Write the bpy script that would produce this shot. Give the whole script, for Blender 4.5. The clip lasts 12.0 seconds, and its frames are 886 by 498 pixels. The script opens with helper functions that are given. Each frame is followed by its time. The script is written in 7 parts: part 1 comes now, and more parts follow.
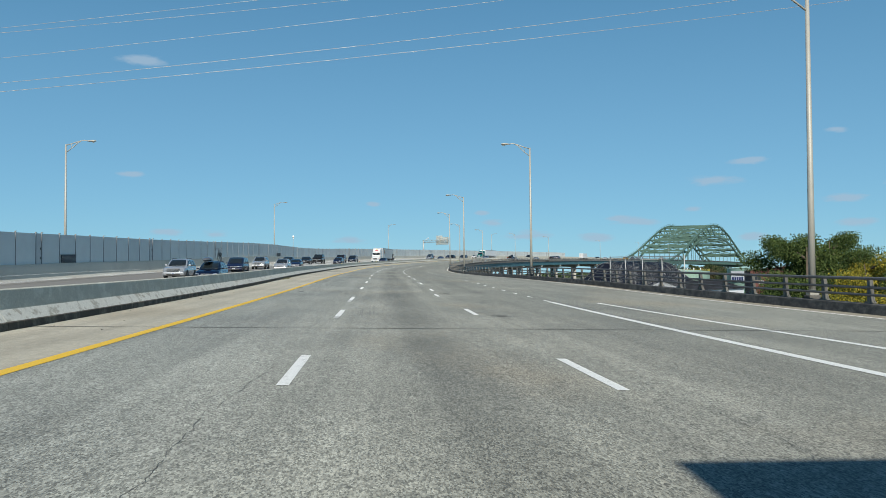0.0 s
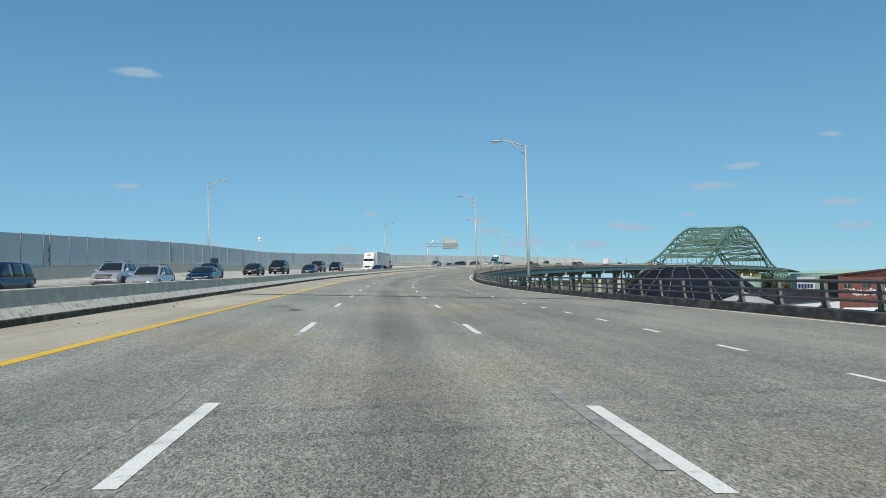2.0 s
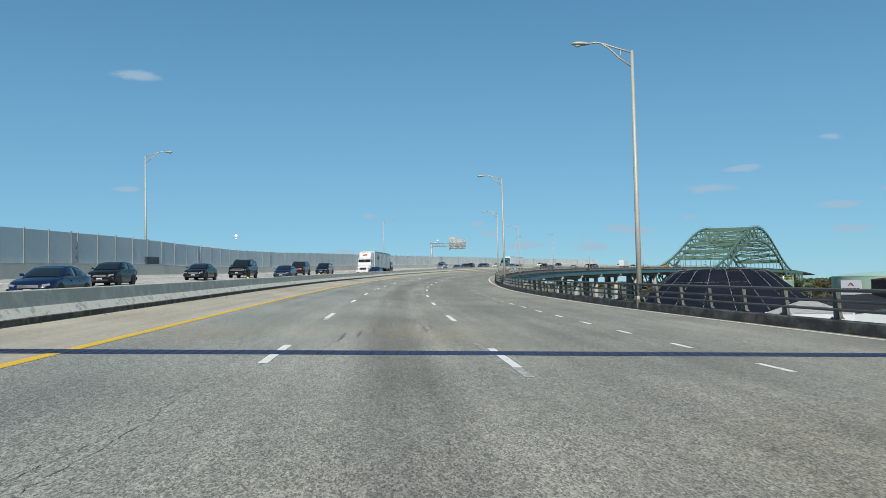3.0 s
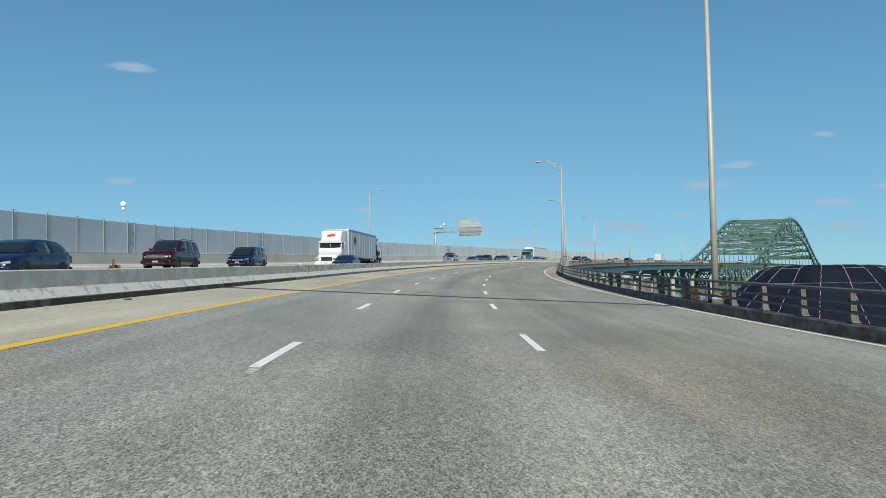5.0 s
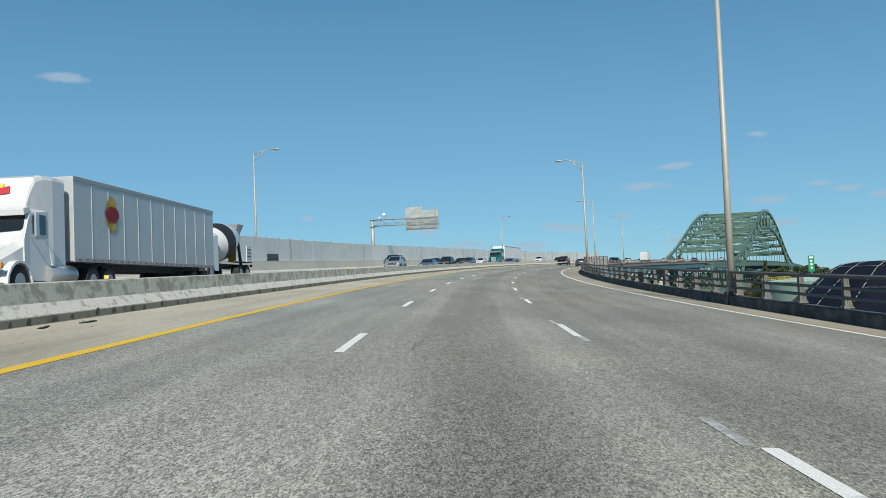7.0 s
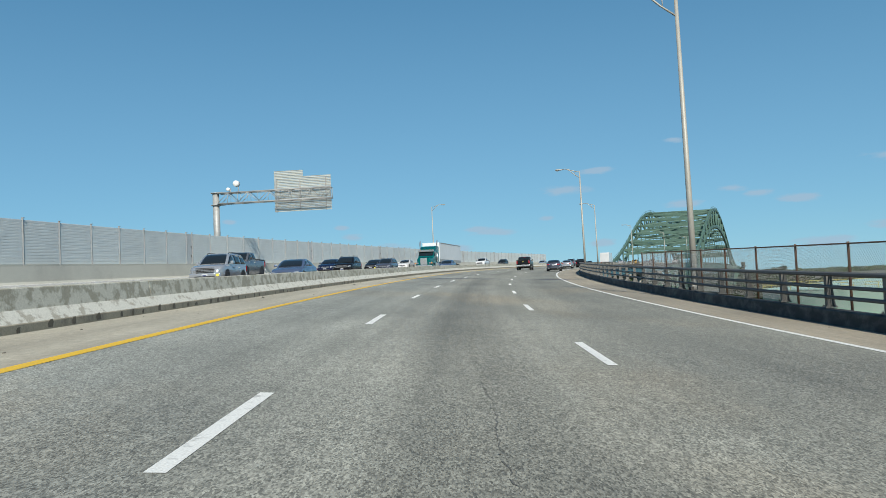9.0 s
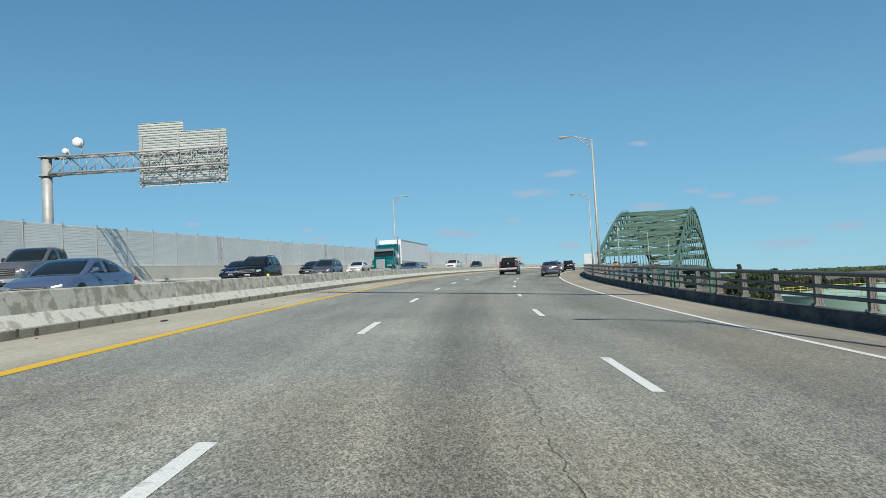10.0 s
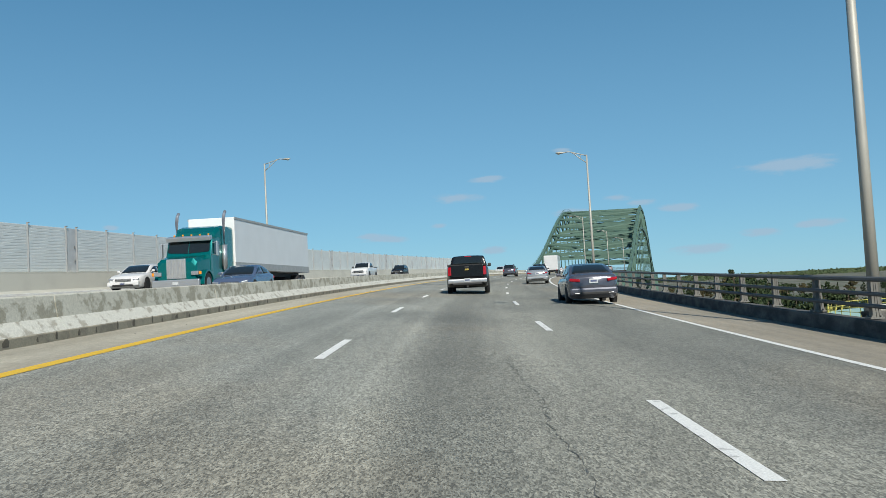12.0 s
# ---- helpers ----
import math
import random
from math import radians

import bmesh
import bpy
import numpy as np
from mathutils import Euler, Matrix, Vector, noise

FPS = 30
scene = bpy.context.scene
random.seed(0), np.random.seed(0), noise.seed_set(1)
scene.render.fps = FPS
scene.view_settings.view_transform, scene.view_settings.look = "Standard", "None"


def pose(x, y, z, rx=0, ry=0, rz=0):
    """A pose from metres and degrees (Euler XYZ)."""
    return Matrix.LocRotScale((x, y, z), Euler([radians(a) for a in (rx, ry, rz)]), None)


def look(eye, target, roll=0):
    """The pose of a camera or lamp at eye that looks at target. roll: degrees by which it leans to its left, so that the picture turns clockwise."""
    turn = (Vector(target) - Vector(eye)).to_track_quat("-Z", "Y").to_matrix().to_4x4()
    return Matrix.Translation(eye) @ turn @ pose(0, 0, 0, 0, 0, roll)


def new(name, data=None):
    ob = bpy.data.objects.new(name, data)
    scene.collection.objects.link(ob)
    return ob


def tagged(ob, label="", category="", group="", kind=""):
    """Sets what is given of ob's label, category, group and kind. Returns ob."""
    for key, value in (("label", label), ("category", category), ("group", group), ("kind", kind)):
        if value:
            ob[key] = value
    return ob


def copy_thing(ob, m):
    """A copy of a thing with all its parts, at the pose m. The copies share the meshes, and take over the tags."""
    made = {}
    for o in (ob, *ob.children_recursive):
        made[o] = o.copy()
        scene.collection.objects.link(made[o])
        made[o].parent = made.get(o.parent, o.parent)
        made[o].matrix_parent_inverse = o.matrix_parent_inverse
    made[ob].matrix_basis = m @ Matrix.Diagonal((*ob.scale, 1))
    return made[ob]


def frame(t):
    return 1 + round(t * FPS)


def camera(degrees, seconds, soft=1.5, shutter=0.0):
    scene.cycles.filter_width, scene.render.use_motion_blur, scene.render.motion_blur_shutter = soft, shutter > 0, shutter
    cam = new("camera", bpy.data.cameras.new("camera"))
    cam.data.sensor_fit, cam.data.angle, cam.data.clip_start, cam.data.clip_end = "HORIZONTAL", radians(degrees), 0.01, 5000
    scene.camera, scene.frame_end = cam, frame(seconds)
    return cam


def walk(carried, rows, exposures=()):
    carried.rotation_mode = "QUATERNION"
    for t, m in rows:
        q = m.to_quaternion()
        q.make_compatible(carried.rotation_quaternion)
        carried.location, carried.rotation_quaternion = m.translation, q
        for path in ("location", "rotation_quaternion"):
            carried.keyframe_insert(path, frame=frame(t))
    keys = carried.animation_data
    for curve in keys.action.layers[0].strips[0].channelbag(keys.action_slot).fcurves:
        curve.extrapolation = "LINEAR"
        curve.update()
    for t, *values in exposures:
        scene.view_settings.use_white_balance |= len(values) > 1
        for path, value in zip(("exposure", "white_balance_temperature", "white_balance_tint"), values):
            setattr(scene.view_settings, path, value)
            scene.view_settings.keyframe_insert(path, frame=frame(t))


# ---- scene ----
# The camera and its way
PATH = [
    (0, (-0.80, 7.72, 1.30), (0.215, 17.663, 1.576), -0.36),
    (0.5, (-0.28, 23.06, 1.39), (0.753, 33.006, 1.695), -0.34),
    (1, (0.17, 38.46, 1.54), (1.234, 48.401, 1.865), -0.32),
    (1.5, (0.81, 53.95, 1.76), (1.889, 63.890, 2.099), -0.49),
    (2, (1.58, 68.70, 1.99), (2.634, 78.639, 2.364), -1.02),
    (2.5, (1.96, 82.89, 2.20), (3.038, 92.823, 2.592), -1.13),
    (3, (2.72, 98.12, 2.36), (3.779, 108.057, 2.768), -1.07),
    (3.5, (3.70, 113.62, 2.51), (4.742, 123.560, 2.943), -1.00),
    (4, (4.52, 129.75, 2.71), (5.569, 139.684, 3.105), -0.96),
    (4.5, (5.38, 146.04, 2.93), (6.464, 155.977, 3.297), -0.81),
    (5, (6.45, 162.05, 3.18), (7.573, 171.977, 3.523), -0.67),
    (5.5, (7.80, 177.28, 3.44), (8.983, 187.207, 3.789), -1.06),
    (6, (9.41, 191.89, 3.70), (10.689, 201.802, 4.073), -1.59),
    (6.5, (11.37, 206.29, 3.99), (12.841, 216.169, 4.380), -2.04),
    (7, (13.81, 220.55, 4.29), (15.573, 230.389, 4.686), -2.29),
    (7.5, (16.49, 234.48, 4.61), (18.479, 244.272, 4.987), -2.40),
    (8, (19.43, 248.10, 4.91), (21.638, 257.842, 5.308), -2.48),
    (8.5, (22.60, 261.43, 5.22), (25.028, 271.126, 5.624), -2.56),
    (9, (26.00, 274.50, 5.53), (28.631, 284.135, 5.930), -2.67),
    (9.5, (29.60, 287.28, 5.83), (32.428, 296.867, 6.241), -2.66),
    (10, (33.46, 300.03, 6.14), (36.471, 309.554, 6.551), -2.80),
    (10.5, (37.64, 312.26, 6.42), (40.847, 321.720, 6.855), -3.08),
    (11, (41.82, 324.49, 6.72), (45.281, 333.864, 7.135), -2.80),
    (11.5, (46.52, 336.96, 7.02), (50.202, 346.248, 7.437), -2.67),
    (12, (51.42, 349.00, 7.29), (55.255, 358.228, 7.715), -2.86),]
cam = camera(55.4, 12.0, soft=0.6)
walk(cam, [(t, look(eye, target, roll)) for t, eye, target, roll in PATH])

# Daylight: a high clear sky and one sun from behind the start of the drive
SUN = Vector((-0.076, -0.787, 0.612)).normalized()
world = bpy.data.worlds.new("sky")
scene.world = world
world.use_nodes = True
wn, wl = world.node_tree.nodes, world.node_tree.links
sky = wn.new("ShaderNodeTexSky")
sky.sky_type = "NISHITA"
sky.sun_disc = False
sky.sun_elevation = math.asin(SUN.z)
sky.sun_rotation = math.atan2(SUN.x, SUN.y)
sky.altitude, sky.air_density, sky.dust_density, sky.ozone_density = 1200, 1.0, 0.0, 4.5
wn["Background"].inputs["Strength"].default_value = 0.082
# thin scattered clouds, flattened towards the horizon
tc, sp = wn.new("ShaderNodeTexCoord"), wn.new("ShaderNodeSeparateXYZ")
wl.new(tc.outputs["Generated"], sp.inputs[0])


def world_math(op, a, b):
    x = wn.new("ShaderNodeMath")
    x.operation = op
    for i, v in enumerate((a, b)):
        if isinstance(v, float):
            x.inputs[i].default_value = v
        else:
            wl.new(v, x.inputs[i])
    return x.outputs[0]


# each cloud: compass bearing, height over the horizon, half its width, all in degrees
CLOUDS = [(-13.9, 13.5, 1.6), (-12.4, 2.7, 1.2), (-9.3, 2.6, 1.1), (-14.5, 6.4, 0.9), (9.2, 3.3, 0.9), (8.5, 4.0, 0.6), (11.3, 2.4, 1.8), (17.6, 3.5, 1.0), (23.6, 5.8, 1.7), (25.8, 7.0, 1.1), (22.4, 4.0, 0.8),
          (31.5, 4.4, 1.2), (32.0, 2.9, 1.3), (26.0, 2.2, 1.1), (1.1, 4.6, 0.6), (-0.4, 2.2, 1.2), (16.0, 2.3, 1.4), (31.0, 8.6, 0.9), (45.3, 6.4, 2.9), (36.0, 4.8, 0.9), (38.4, 4.3, 1.4), (34.4, 5.2, 1.0), (46.5, 2.7, 1.6), (43.5, 2.4, 1.5), (39.9, 1.5, 2.0), (18.6, 3.3, 1.5)]
ragged = wn.new("ShaderNodeTexNoise")
ragged.inputs["Scale"].default_value, ragged.inputs["Detail"].default_value, ragged.inputs["Roughness"].default_value = 26.0, 5, 0.6
flat = wn.new("ShaderNodeMapping")
flat.inputs["Scale"].default_value = (1.0, 1.0, 3.6)
wl.new(tc.outputs["Generated"], flat.inputs[0]), wl.new(flat.outputs[0], ragged.inputs["Vector"])
nearest = 9.0
for bearing, lift, half in CLOUDS:
    a, e = radians(bearing), radians(lift)
    c = Vector((math.sin(a) * math.cos(e), math.cos(a) * math.cos(e), math.sin(e)))
    side = Vector((math.cos(a), -math.sin(a), 0))
    m = Matrix((side, c.cross(side) * -1, side.cross(c.cross(side) * -1))).transposed()
    local, away = wn.new("ShaderNodeMapping"), wn.new("ShaderNodeVectorMath")
    local.vector_type = "TEXTURE"
    local.inputs["Location"].default_value = c
    local.inputs["Rotation"].default_value = m.to_euler()
    local.inputs["Scale"].default_value = (radians(half), radians(0.10 + 0.15 * half), 0.1)
    away.operation = "LENGTH"
    wl.new(tc.outputs["Generated"], local.inputs[0]), wl.new(local.outputs[0], away.inputs[0])
    nearest = world_math("MINIMUM", away.outputs["Value"], nearest)
cut = wn.new("ShaderNodeMapRange")
cut.inputs[1].default_value, cut.inputs[2].default_value, cut.inputs[3].default_value, cut.inputs[4].default_value = 0.3, 1.05, 0.72, 0.0
cut.interpolation_type = "SMOOTHSTEP"
wl.new(world_math("ADD", nearest, world_math("MULTIPLY", world_math("SUBTRACT", ragged.outputs["Fac"], 0.52), 2.1)), cut.inputs[0])
cloud = wn.new("ShaderNodeMix")
cloud.data_type = "RGBA"
cloud.inputs[7].default_value = (4.5, 6.1, 7.7, 1)
wl.new(cut.outputs[0], cloud.inputs[0])
hue = wn.new("ShaderNodeMix")
hue.data_type, hue.blend_type = "RGBA", "MULTIPLY"
hue.inputs[0].default_value = 1.0
hue.inputs[7].default_value = (0.72, 1.0, 1.0, 1)
wl.new(sky.outputs[0], hue.inputs[6])
# humid air over the river: an even pale blue that deepens slowly with height
height = wn.new("ShaderNodeMapRange")
height.inputs[1].default_value, height.inputs[2].default_value = 0.0, 0.42
wl.new(sp.outputs[2], height.inputs[0])
air = wn.new("ShaderNodeMix")
air.data_type = "RGBA"
air.inputs[6].default_value, air.inputs[7].default_value = (3.1, 6.6, 9.4, 1), (0.74, 2.75, 5.2, 1)
wl.new(height.outputs[0], air.inputs[0])
zenith = wn.new("ShaderNodeMapRange")
zenith.inputs[1].default_value, zenith.inputs[2].default_value = 0.40, 1.0
wl.new(sp.outputs[2], zenith.inputs[0])
deep = wn.new("ShaderNodeMix")
deep.data_type = "RGBA"
deep.inputs[7].default_value = (0.30, 1.3, 3.2, 1)
wl.new(zenith.outputs[0], deep.inputs[0]), wl.new(air.outputs[2], deep.inputs[6])
haze = wn.new("ShaderNodeMix")
haze.data_type = "RGBA"
haze.inputs[0].default_value = 0.7
wl.new(hue.outputs[2], haze.inputs[6]), wl.new(deep.outputs[2], haze.inputs[7])
wl.new(haze.outputs[2], cloud.inputs[6])
wl.new(cloud.outputs[2], wn["Background"].inputs["Color"])
sun = new("sun", bpy.data.lights.new("sun", "SUN"))
sun.data.energy, sun.data.angle, sun.data.color = 5.0, radians(0.5), (1.0, 0.955, 0.86)
sun.matrix_world = look((0, 0, 300), Vector((0, 0, 300)) - SUN)
scene.view_settings.exposure = 0.0

# The line of the road: turn to the right (1/km), climb (%) and cross fall (%) every 40 m
KNOT = np.arange(-20.0, 541.0, 40.0)
TURN = [3.0, 0.61, -0.07, 0.17, 0.96, 1.67, 1.45, 1.61, 1.64, 1.65, 1.41, 1.36, 1.29, 1.2, 1.11]
CLIMB = [-0.49, 0.73, 1.71, 0.97, 1.41, 1.68, 2.19, 2.27, 2.31, 2.21, 1.78, 1.54, 1.29, 1.05, 0.81]
FALL = [1.92, 1.94, 2.24, 3.14, 4.57, 5.88, 5.95, 5.82, 5.85, 5.68, 5.84, 5.79, 5.75, 5.72, 5.71]
S = np.arange(-60.0, 1201.0)
I0 = 60
HEAD = np.cumsum(np.where(S < -20, 0.0, np.interp(S, [*KNOT, 575, 600], [*TURN, 0.7, 0.0])) * 1e-3)
HEAD -= HEAD[I0]
RX, RY = np.cumsum(np.sin(HEAD)), np.cumsum(np.cos(HEAD))
RZ = np.cumsum(np.interp(S, [*KNOT, 640, 760, 900, 1000], [*CLIMB, 0.5, 0.0, -1.2, -4.0]) * 1e-2)
RX, RY, RZ = RX - RX[I0], RY - RY[I0], RZ - RZ[I0]
BANK = np.interp(S, [*KNOT, 640, 700], [*FALL, 3.0, 1.5]) * 1e-2


def at(s, lat, up=0.0):
    """The place s metres along the road, lat to the right of the driven lane's middle, up above the surface."""
    x, y, z, th, b = (float(np.interp(s, S, c)) for c in (RX, RY, RZ, HEAD, BANK))
    return Vector((x + lat * math.cos(th), y - lat * math.sin(th), z - lat * b + up))


def head(s):
    """Degrees for pose(): the turn about z of something that faces along the road."""
    return -math.degrees(float(np.interp(s, S, HEAD)))


def road_pose(s, lat, up=0.0, turn=0.0):
    p = at(s, lat, up)
    return pose(p.x, p.y, p.z, 0, 0, head(s) + turn)


def knots(s, table):
    return float(np.interp(s, [a for a, _ in table], [b for _, b in table]))


RAIL = [(-60, 15.2), (0, 14.6), (35, 14.3), (62, 13.7), (86, 12.7), (118, 11.6), (135, 10.8), (160, 10.2), (196, 9.5), (230, 9.0), (306, 8.05), (371, 7.9), (431, 8.4), (520, 8.2), (1200, 8.2)]
EDGE = [(-60, 14.4), (0, 13.8), (60, 12.9), (100, 11.9), (145, 10.2), (200, 9.15), (226, 8.25), (245, 7.6), (295, 6.3), (320, 5.8), (345, 5.55), (1200, 5.55)]
MEDIAN = [(-60, -7.55), (25, -7.6), (55, -7.7), (86, -7.9), (110, -8.15), (150, -8.15), (178, -8.0), (206, -7.86), (235, -7.85), (290, -7.38), (329, -6.98), (367, -6.6), (430, -6.4), (1200, -6.4)]
WALL = [(-60, -29.0), (90, -27.5), (164, -25.4), (180, -24.9), (256, -23.9), (345, -23.5), (372, -22.4), (400, -21.8), (1200, -21.0)]
# how far the foot of the noise wall lies off the plane of the driven lanes
DROP = [(-60, -0.75), (74, -0.58), (112, -0.35), (157, -0.02), (200, -0.08), (260, -0.12), (1200, -0.12)]
WALL_FOOT, WALL_TOP = [(-60, 1.14), (170, 1.18), (205, 0.9), (228, 0.9), (246, 1.04), (1200, 1.04)], [(-60, 3.6), (170, 3.55), (205, 3.12), (228, 3.14), (246, 3.34), (262, 3.43), (1200, 3.44)]


def over(s, lat):
    """The height of the oncoming lanes over that plane."""
    return knots(s, DROP) if lat < knots(s, MEDIAN) - 0.4 else 0.0


# ---- materials ----
def nodes_of(name):
    m = bpy.data.materials.new(name)
    m.use_nodes = True
    return m, m.node_tree.nodes, m.node_tree.links, m.node_tree.nodes["Principled BSDF"]


def mat(name, colour, rough=0.6, metal=0.0, vary=0.12, scale=3.0, fine=40.0, bump=0.1, each=0.0, coat=0.0, spec=0.5, uv=False, stretch=(1, 1, 1), grit=0.5):
    """A surface with stains at one scale and grain at another; each: how much one piece differs from the next."""
    m, n, l, b = nodes_of(name)
    b.inputs["Roughness"].default_value, b.inputs["Metallic"].default_value = rough, metal
    b.inputs["Coat Weight"].default_value, b.inputs["Specular IOR Level"].default_value = coat, spec
    co = n.new("ShaderNodeTexCoord")
    mp = n.new("ShaderNodeMapping")
    mp.inputs["Scale"].default_value = stretch
    l.new(co.outputs["UV" if uv else "Object"], mp.inputs["Vector"])
    big, small = n.new("ShaderNodeTexNoise"), n.new("ShaderNodeTexNoise")
    big.inputs["Scale"].default_value, big.inputs["Detail"].default_value = scale, 5
    small.inputs["Scale"].default_value, small.inputs["Detail"].default_value = fine, 3
    for t in (big, small):
        l.new(mp.outputs[0], t.inputs["Vector"])
    mix = n.new("ShaderNodeMix")
    mix.inputs[0].default_value = grit * 0.6
    l.new(big.outputs["Fac"], mix.inputs[2]), l.new(small.outputs["Fac"], mix.inputs[3])
    ramp = n.new("ShaderNodeMapRange")
    ramp.inputs[1].default_value, ramp.inputs[2].default_value = 0.3, 0.7
    ramp.inputs[3].default_value, ramp.inputs[4].default_value = 1 - vary, 1 + vary
    l.new(mix.outputs[0], ramp.inputs[0])
    value = ramp.outputs[0]
    if each:
        info, r2, mul = n.new("ShaderNodeObjectInfo"), n.new("ShaderNodeMapRange"), n.new("ShaderNodeMath")
        r2.inputs[3].default_value, r2.inputs[4].default_value = 1 - each, 1 + each
        mul.operation = "MULTIPLY"
        l.new(info.outputs["Random"], r2.inputs[0]), l.new(value, mul.inputs[0]), l.new(r2.outputs[0], mul.inputs[1])
        value = mul.outputs[0]
    tint = n.new("ShaderNodeMix")
    tint.data_type, tint.blend_type = "RGBA", "MULTIPLY"
    tint.inputs[0].default_value = 1.0
    tint.inputs[6].default_value = (*colour, 1)
    l.new(value, tint.inputs[7])
    l.new(tint.outputs[2], b.inputs["Base Color"])
    if bump:
        bp = n.new("ShaderNodeBump")
        bp.inputs["Strength"].default_value, bp.inputs["Distance"].default_value = bump, 0.01
        l.new(small.outputs["Fac"], bp.inputs["Height"]), l.new(bp.outputs[0], b.inputs["Normal"])
    return m


def glow(name, colour, strength):
    m, n, l, b = nodes_of(name)
    b.inputs["Base Color"].default_value = (*colour, 1)
    b.inputs["Emission Color"].default_value, b.inputs["Emission Strength"].default_value = (*colour, 1), strength
    return m


# ---- mesh helpers ----
def part(name, bm, material, parent=None, label="", smooth=False):
    me = bpy.data.meshes.new(name)
    if smooth:
        for f in bm.faces:
            f.smooth = True
    bm.to_mesh(me)
    bm.free()
    me.materials.append(material)
    ob = new(name, me)
    if parent is not None:
        ob.parent = parent
    if label:
        ob["label"] = label
    return ob


def empty(name, m=None):
    ob = new(name)
    ob.empty_display_size = 0.2
    if m is not None:
        ob.matrix_basis = m
    return ob


def box(bm, c, size, rot=None, bevel=0.0):
    """A box of that size about c, turned by a 3x3 or 4x4 matrix; its edges bevelled."""
    r = bmesh.ops.create_cube(bm, size=1.0)
    vs = r["verts"]
    bmesh.ops.scale(bm, vec=size, verts=vs)
    if bevel:
        es = list({e for v in vs for e in v.link_edges})
        out = bmesh.ops.bevel(bm, geom=es, offset=bevel, segments=2, affect="EDGES", profile=0.6)
        vs = list({v for v in vs if v.is_valid} | set(out["verts"]))
    m = Matrix.Translation(c) @ (rot.to_4x4() if rot is not None else Matrix())
    bmesh.ops.transform(bm, matrix=m, verts=vs)
    return vs


def bar(bm, a, b, w, h=None, up=(0, 0, 1)):
    """A square bar from a to b, w wide and h high."""
    a, b = Vector(a), Vector(b)
    d = b - a
    if d.length < 1e-5:
        return
    y = d.normalized()
    x = y.cross(Vector(up))
    if x.length < 1e-3:
        x = y.cross(Vector((1, 0, 0)))
    x.normalize()
    z = x.cross(y)
    h = h or w
    vs = []
    for p in (a, b):
        for i, j in ((-1, -1), (1, -1), (1, 1), (-1, 1)):
            vs.append(bm.verts.new(p + x * (i * w / 2) + z * (j * h / 2)))
    for i in range(4):
        j = (i + 1) % 4
        bm.faces.new((vs[i], vs[j], vs[4 + j], vs[4 + i]))
    bm.faces.new(vs[3::-1]), bm.faces.new(vs[4:])


def rod(bm, pts, radii, sides=10, caps=True):
    """A round rod through the points, with a radius at each."""
    pts = [Vector(p) for p in pts]
    radii = radii if hasattr(radii, "__len__") else [radii] * len(pts)
    rings = []
    for i, p in enumerate(pts):
        d = (pts[min(i + 1, len(pts) - 1)] - pts[max(i - 1, 0)]).normalized()
        x = d.cross(Vector((0, 0, 1)))
        x = x.normalized() if x.length > 1e-3 else Vector((1, 0, 0))
        y = d.cross(x)
        rings.append([bm.verts.new(p + (x * math.cos(a) + y * math.sin(a)) * radii[i]) for a in (math.tau * k / sides for k in range(sides))])
    for r0, r1 in zip(rings, rings[1:]):
        for k in range(sides):
            f = bm.faces.new((r0[k], r0[(k + 1) % sides], r1[(k + 1) % sides], r1[k]))
            f.smooth = True
    if caps:
        bm.faces.new(rings[0][::-1]), bm.faces.new(rings[-1])


def loft(bm, rings, closed=False):
    """Faces between rings of as many points each."""
    vs = [[bm.verts.new(p) for p in r] for r in rings]
    m = len(vs[0])
    for a, b in zip(vs, vs[1:]):
        for k in range(m if closed else m - 1):
            bm.faces.new((a[k], a[(k + 1) % m], b[(k + 1) % m], b[k]))
    return vs


def sweep(name, profile, s0, s1, step, material, parent=None, closed=True, caps=True, label=""):
    """A profile of (lat, up), or of functions of s that give it, drawn along the road; its UVs are metres across and along."""
    ss = np.linspace(s0, s1, max(2, int(round((s1 - s0) / step)) + 1))
    verts, uvs = [], []
    n = None
    for s in ss:
        pr = profile(s) if callable(profile) else profile
        n = len(pr)
        run = 0.0
        for k, (lat, up) in enumerate(pr):
            if k:
                run += math.hypot(lat - pr[k - 1][0], up - pr[k - 1][1])
            verts.append(at(s, lat, up))
            uvs.append((lat if not closed else run, s))
    faces = []
    m = n if closed else n - 1
    for i in range(len(ss) - 1):
        for k in range(m):
            j = (k + 1) % n
            faces.append((i * n + k, i * n + j, (i + 1) * n + j, (i + 1) * n + k))
    if closed and caps:
        faces += [tuple(range(n))[::-1], tuple(range((len(ss) - 1) * n, len(ss) * n))]
    me = bpy.data.meshes.new(name)
    me.from_pydata(verts, [], faces)
    lay = me.uv_layers.new(name="metres")
    loops = np.empty(len(me.loops), dtype=np.int32)
    me.loops.foreach_get("vertex_index", loops)
    lay.data.foreach_set("uv", np.array(uvs, dtype=np.float32)[loops].ravel())
    me.materials.append(material)
    me.update()
    ob = new(name, me)
    if parent is not None:
        ob.parent = parent
    if label:
        ob["label"] = label
    return ob


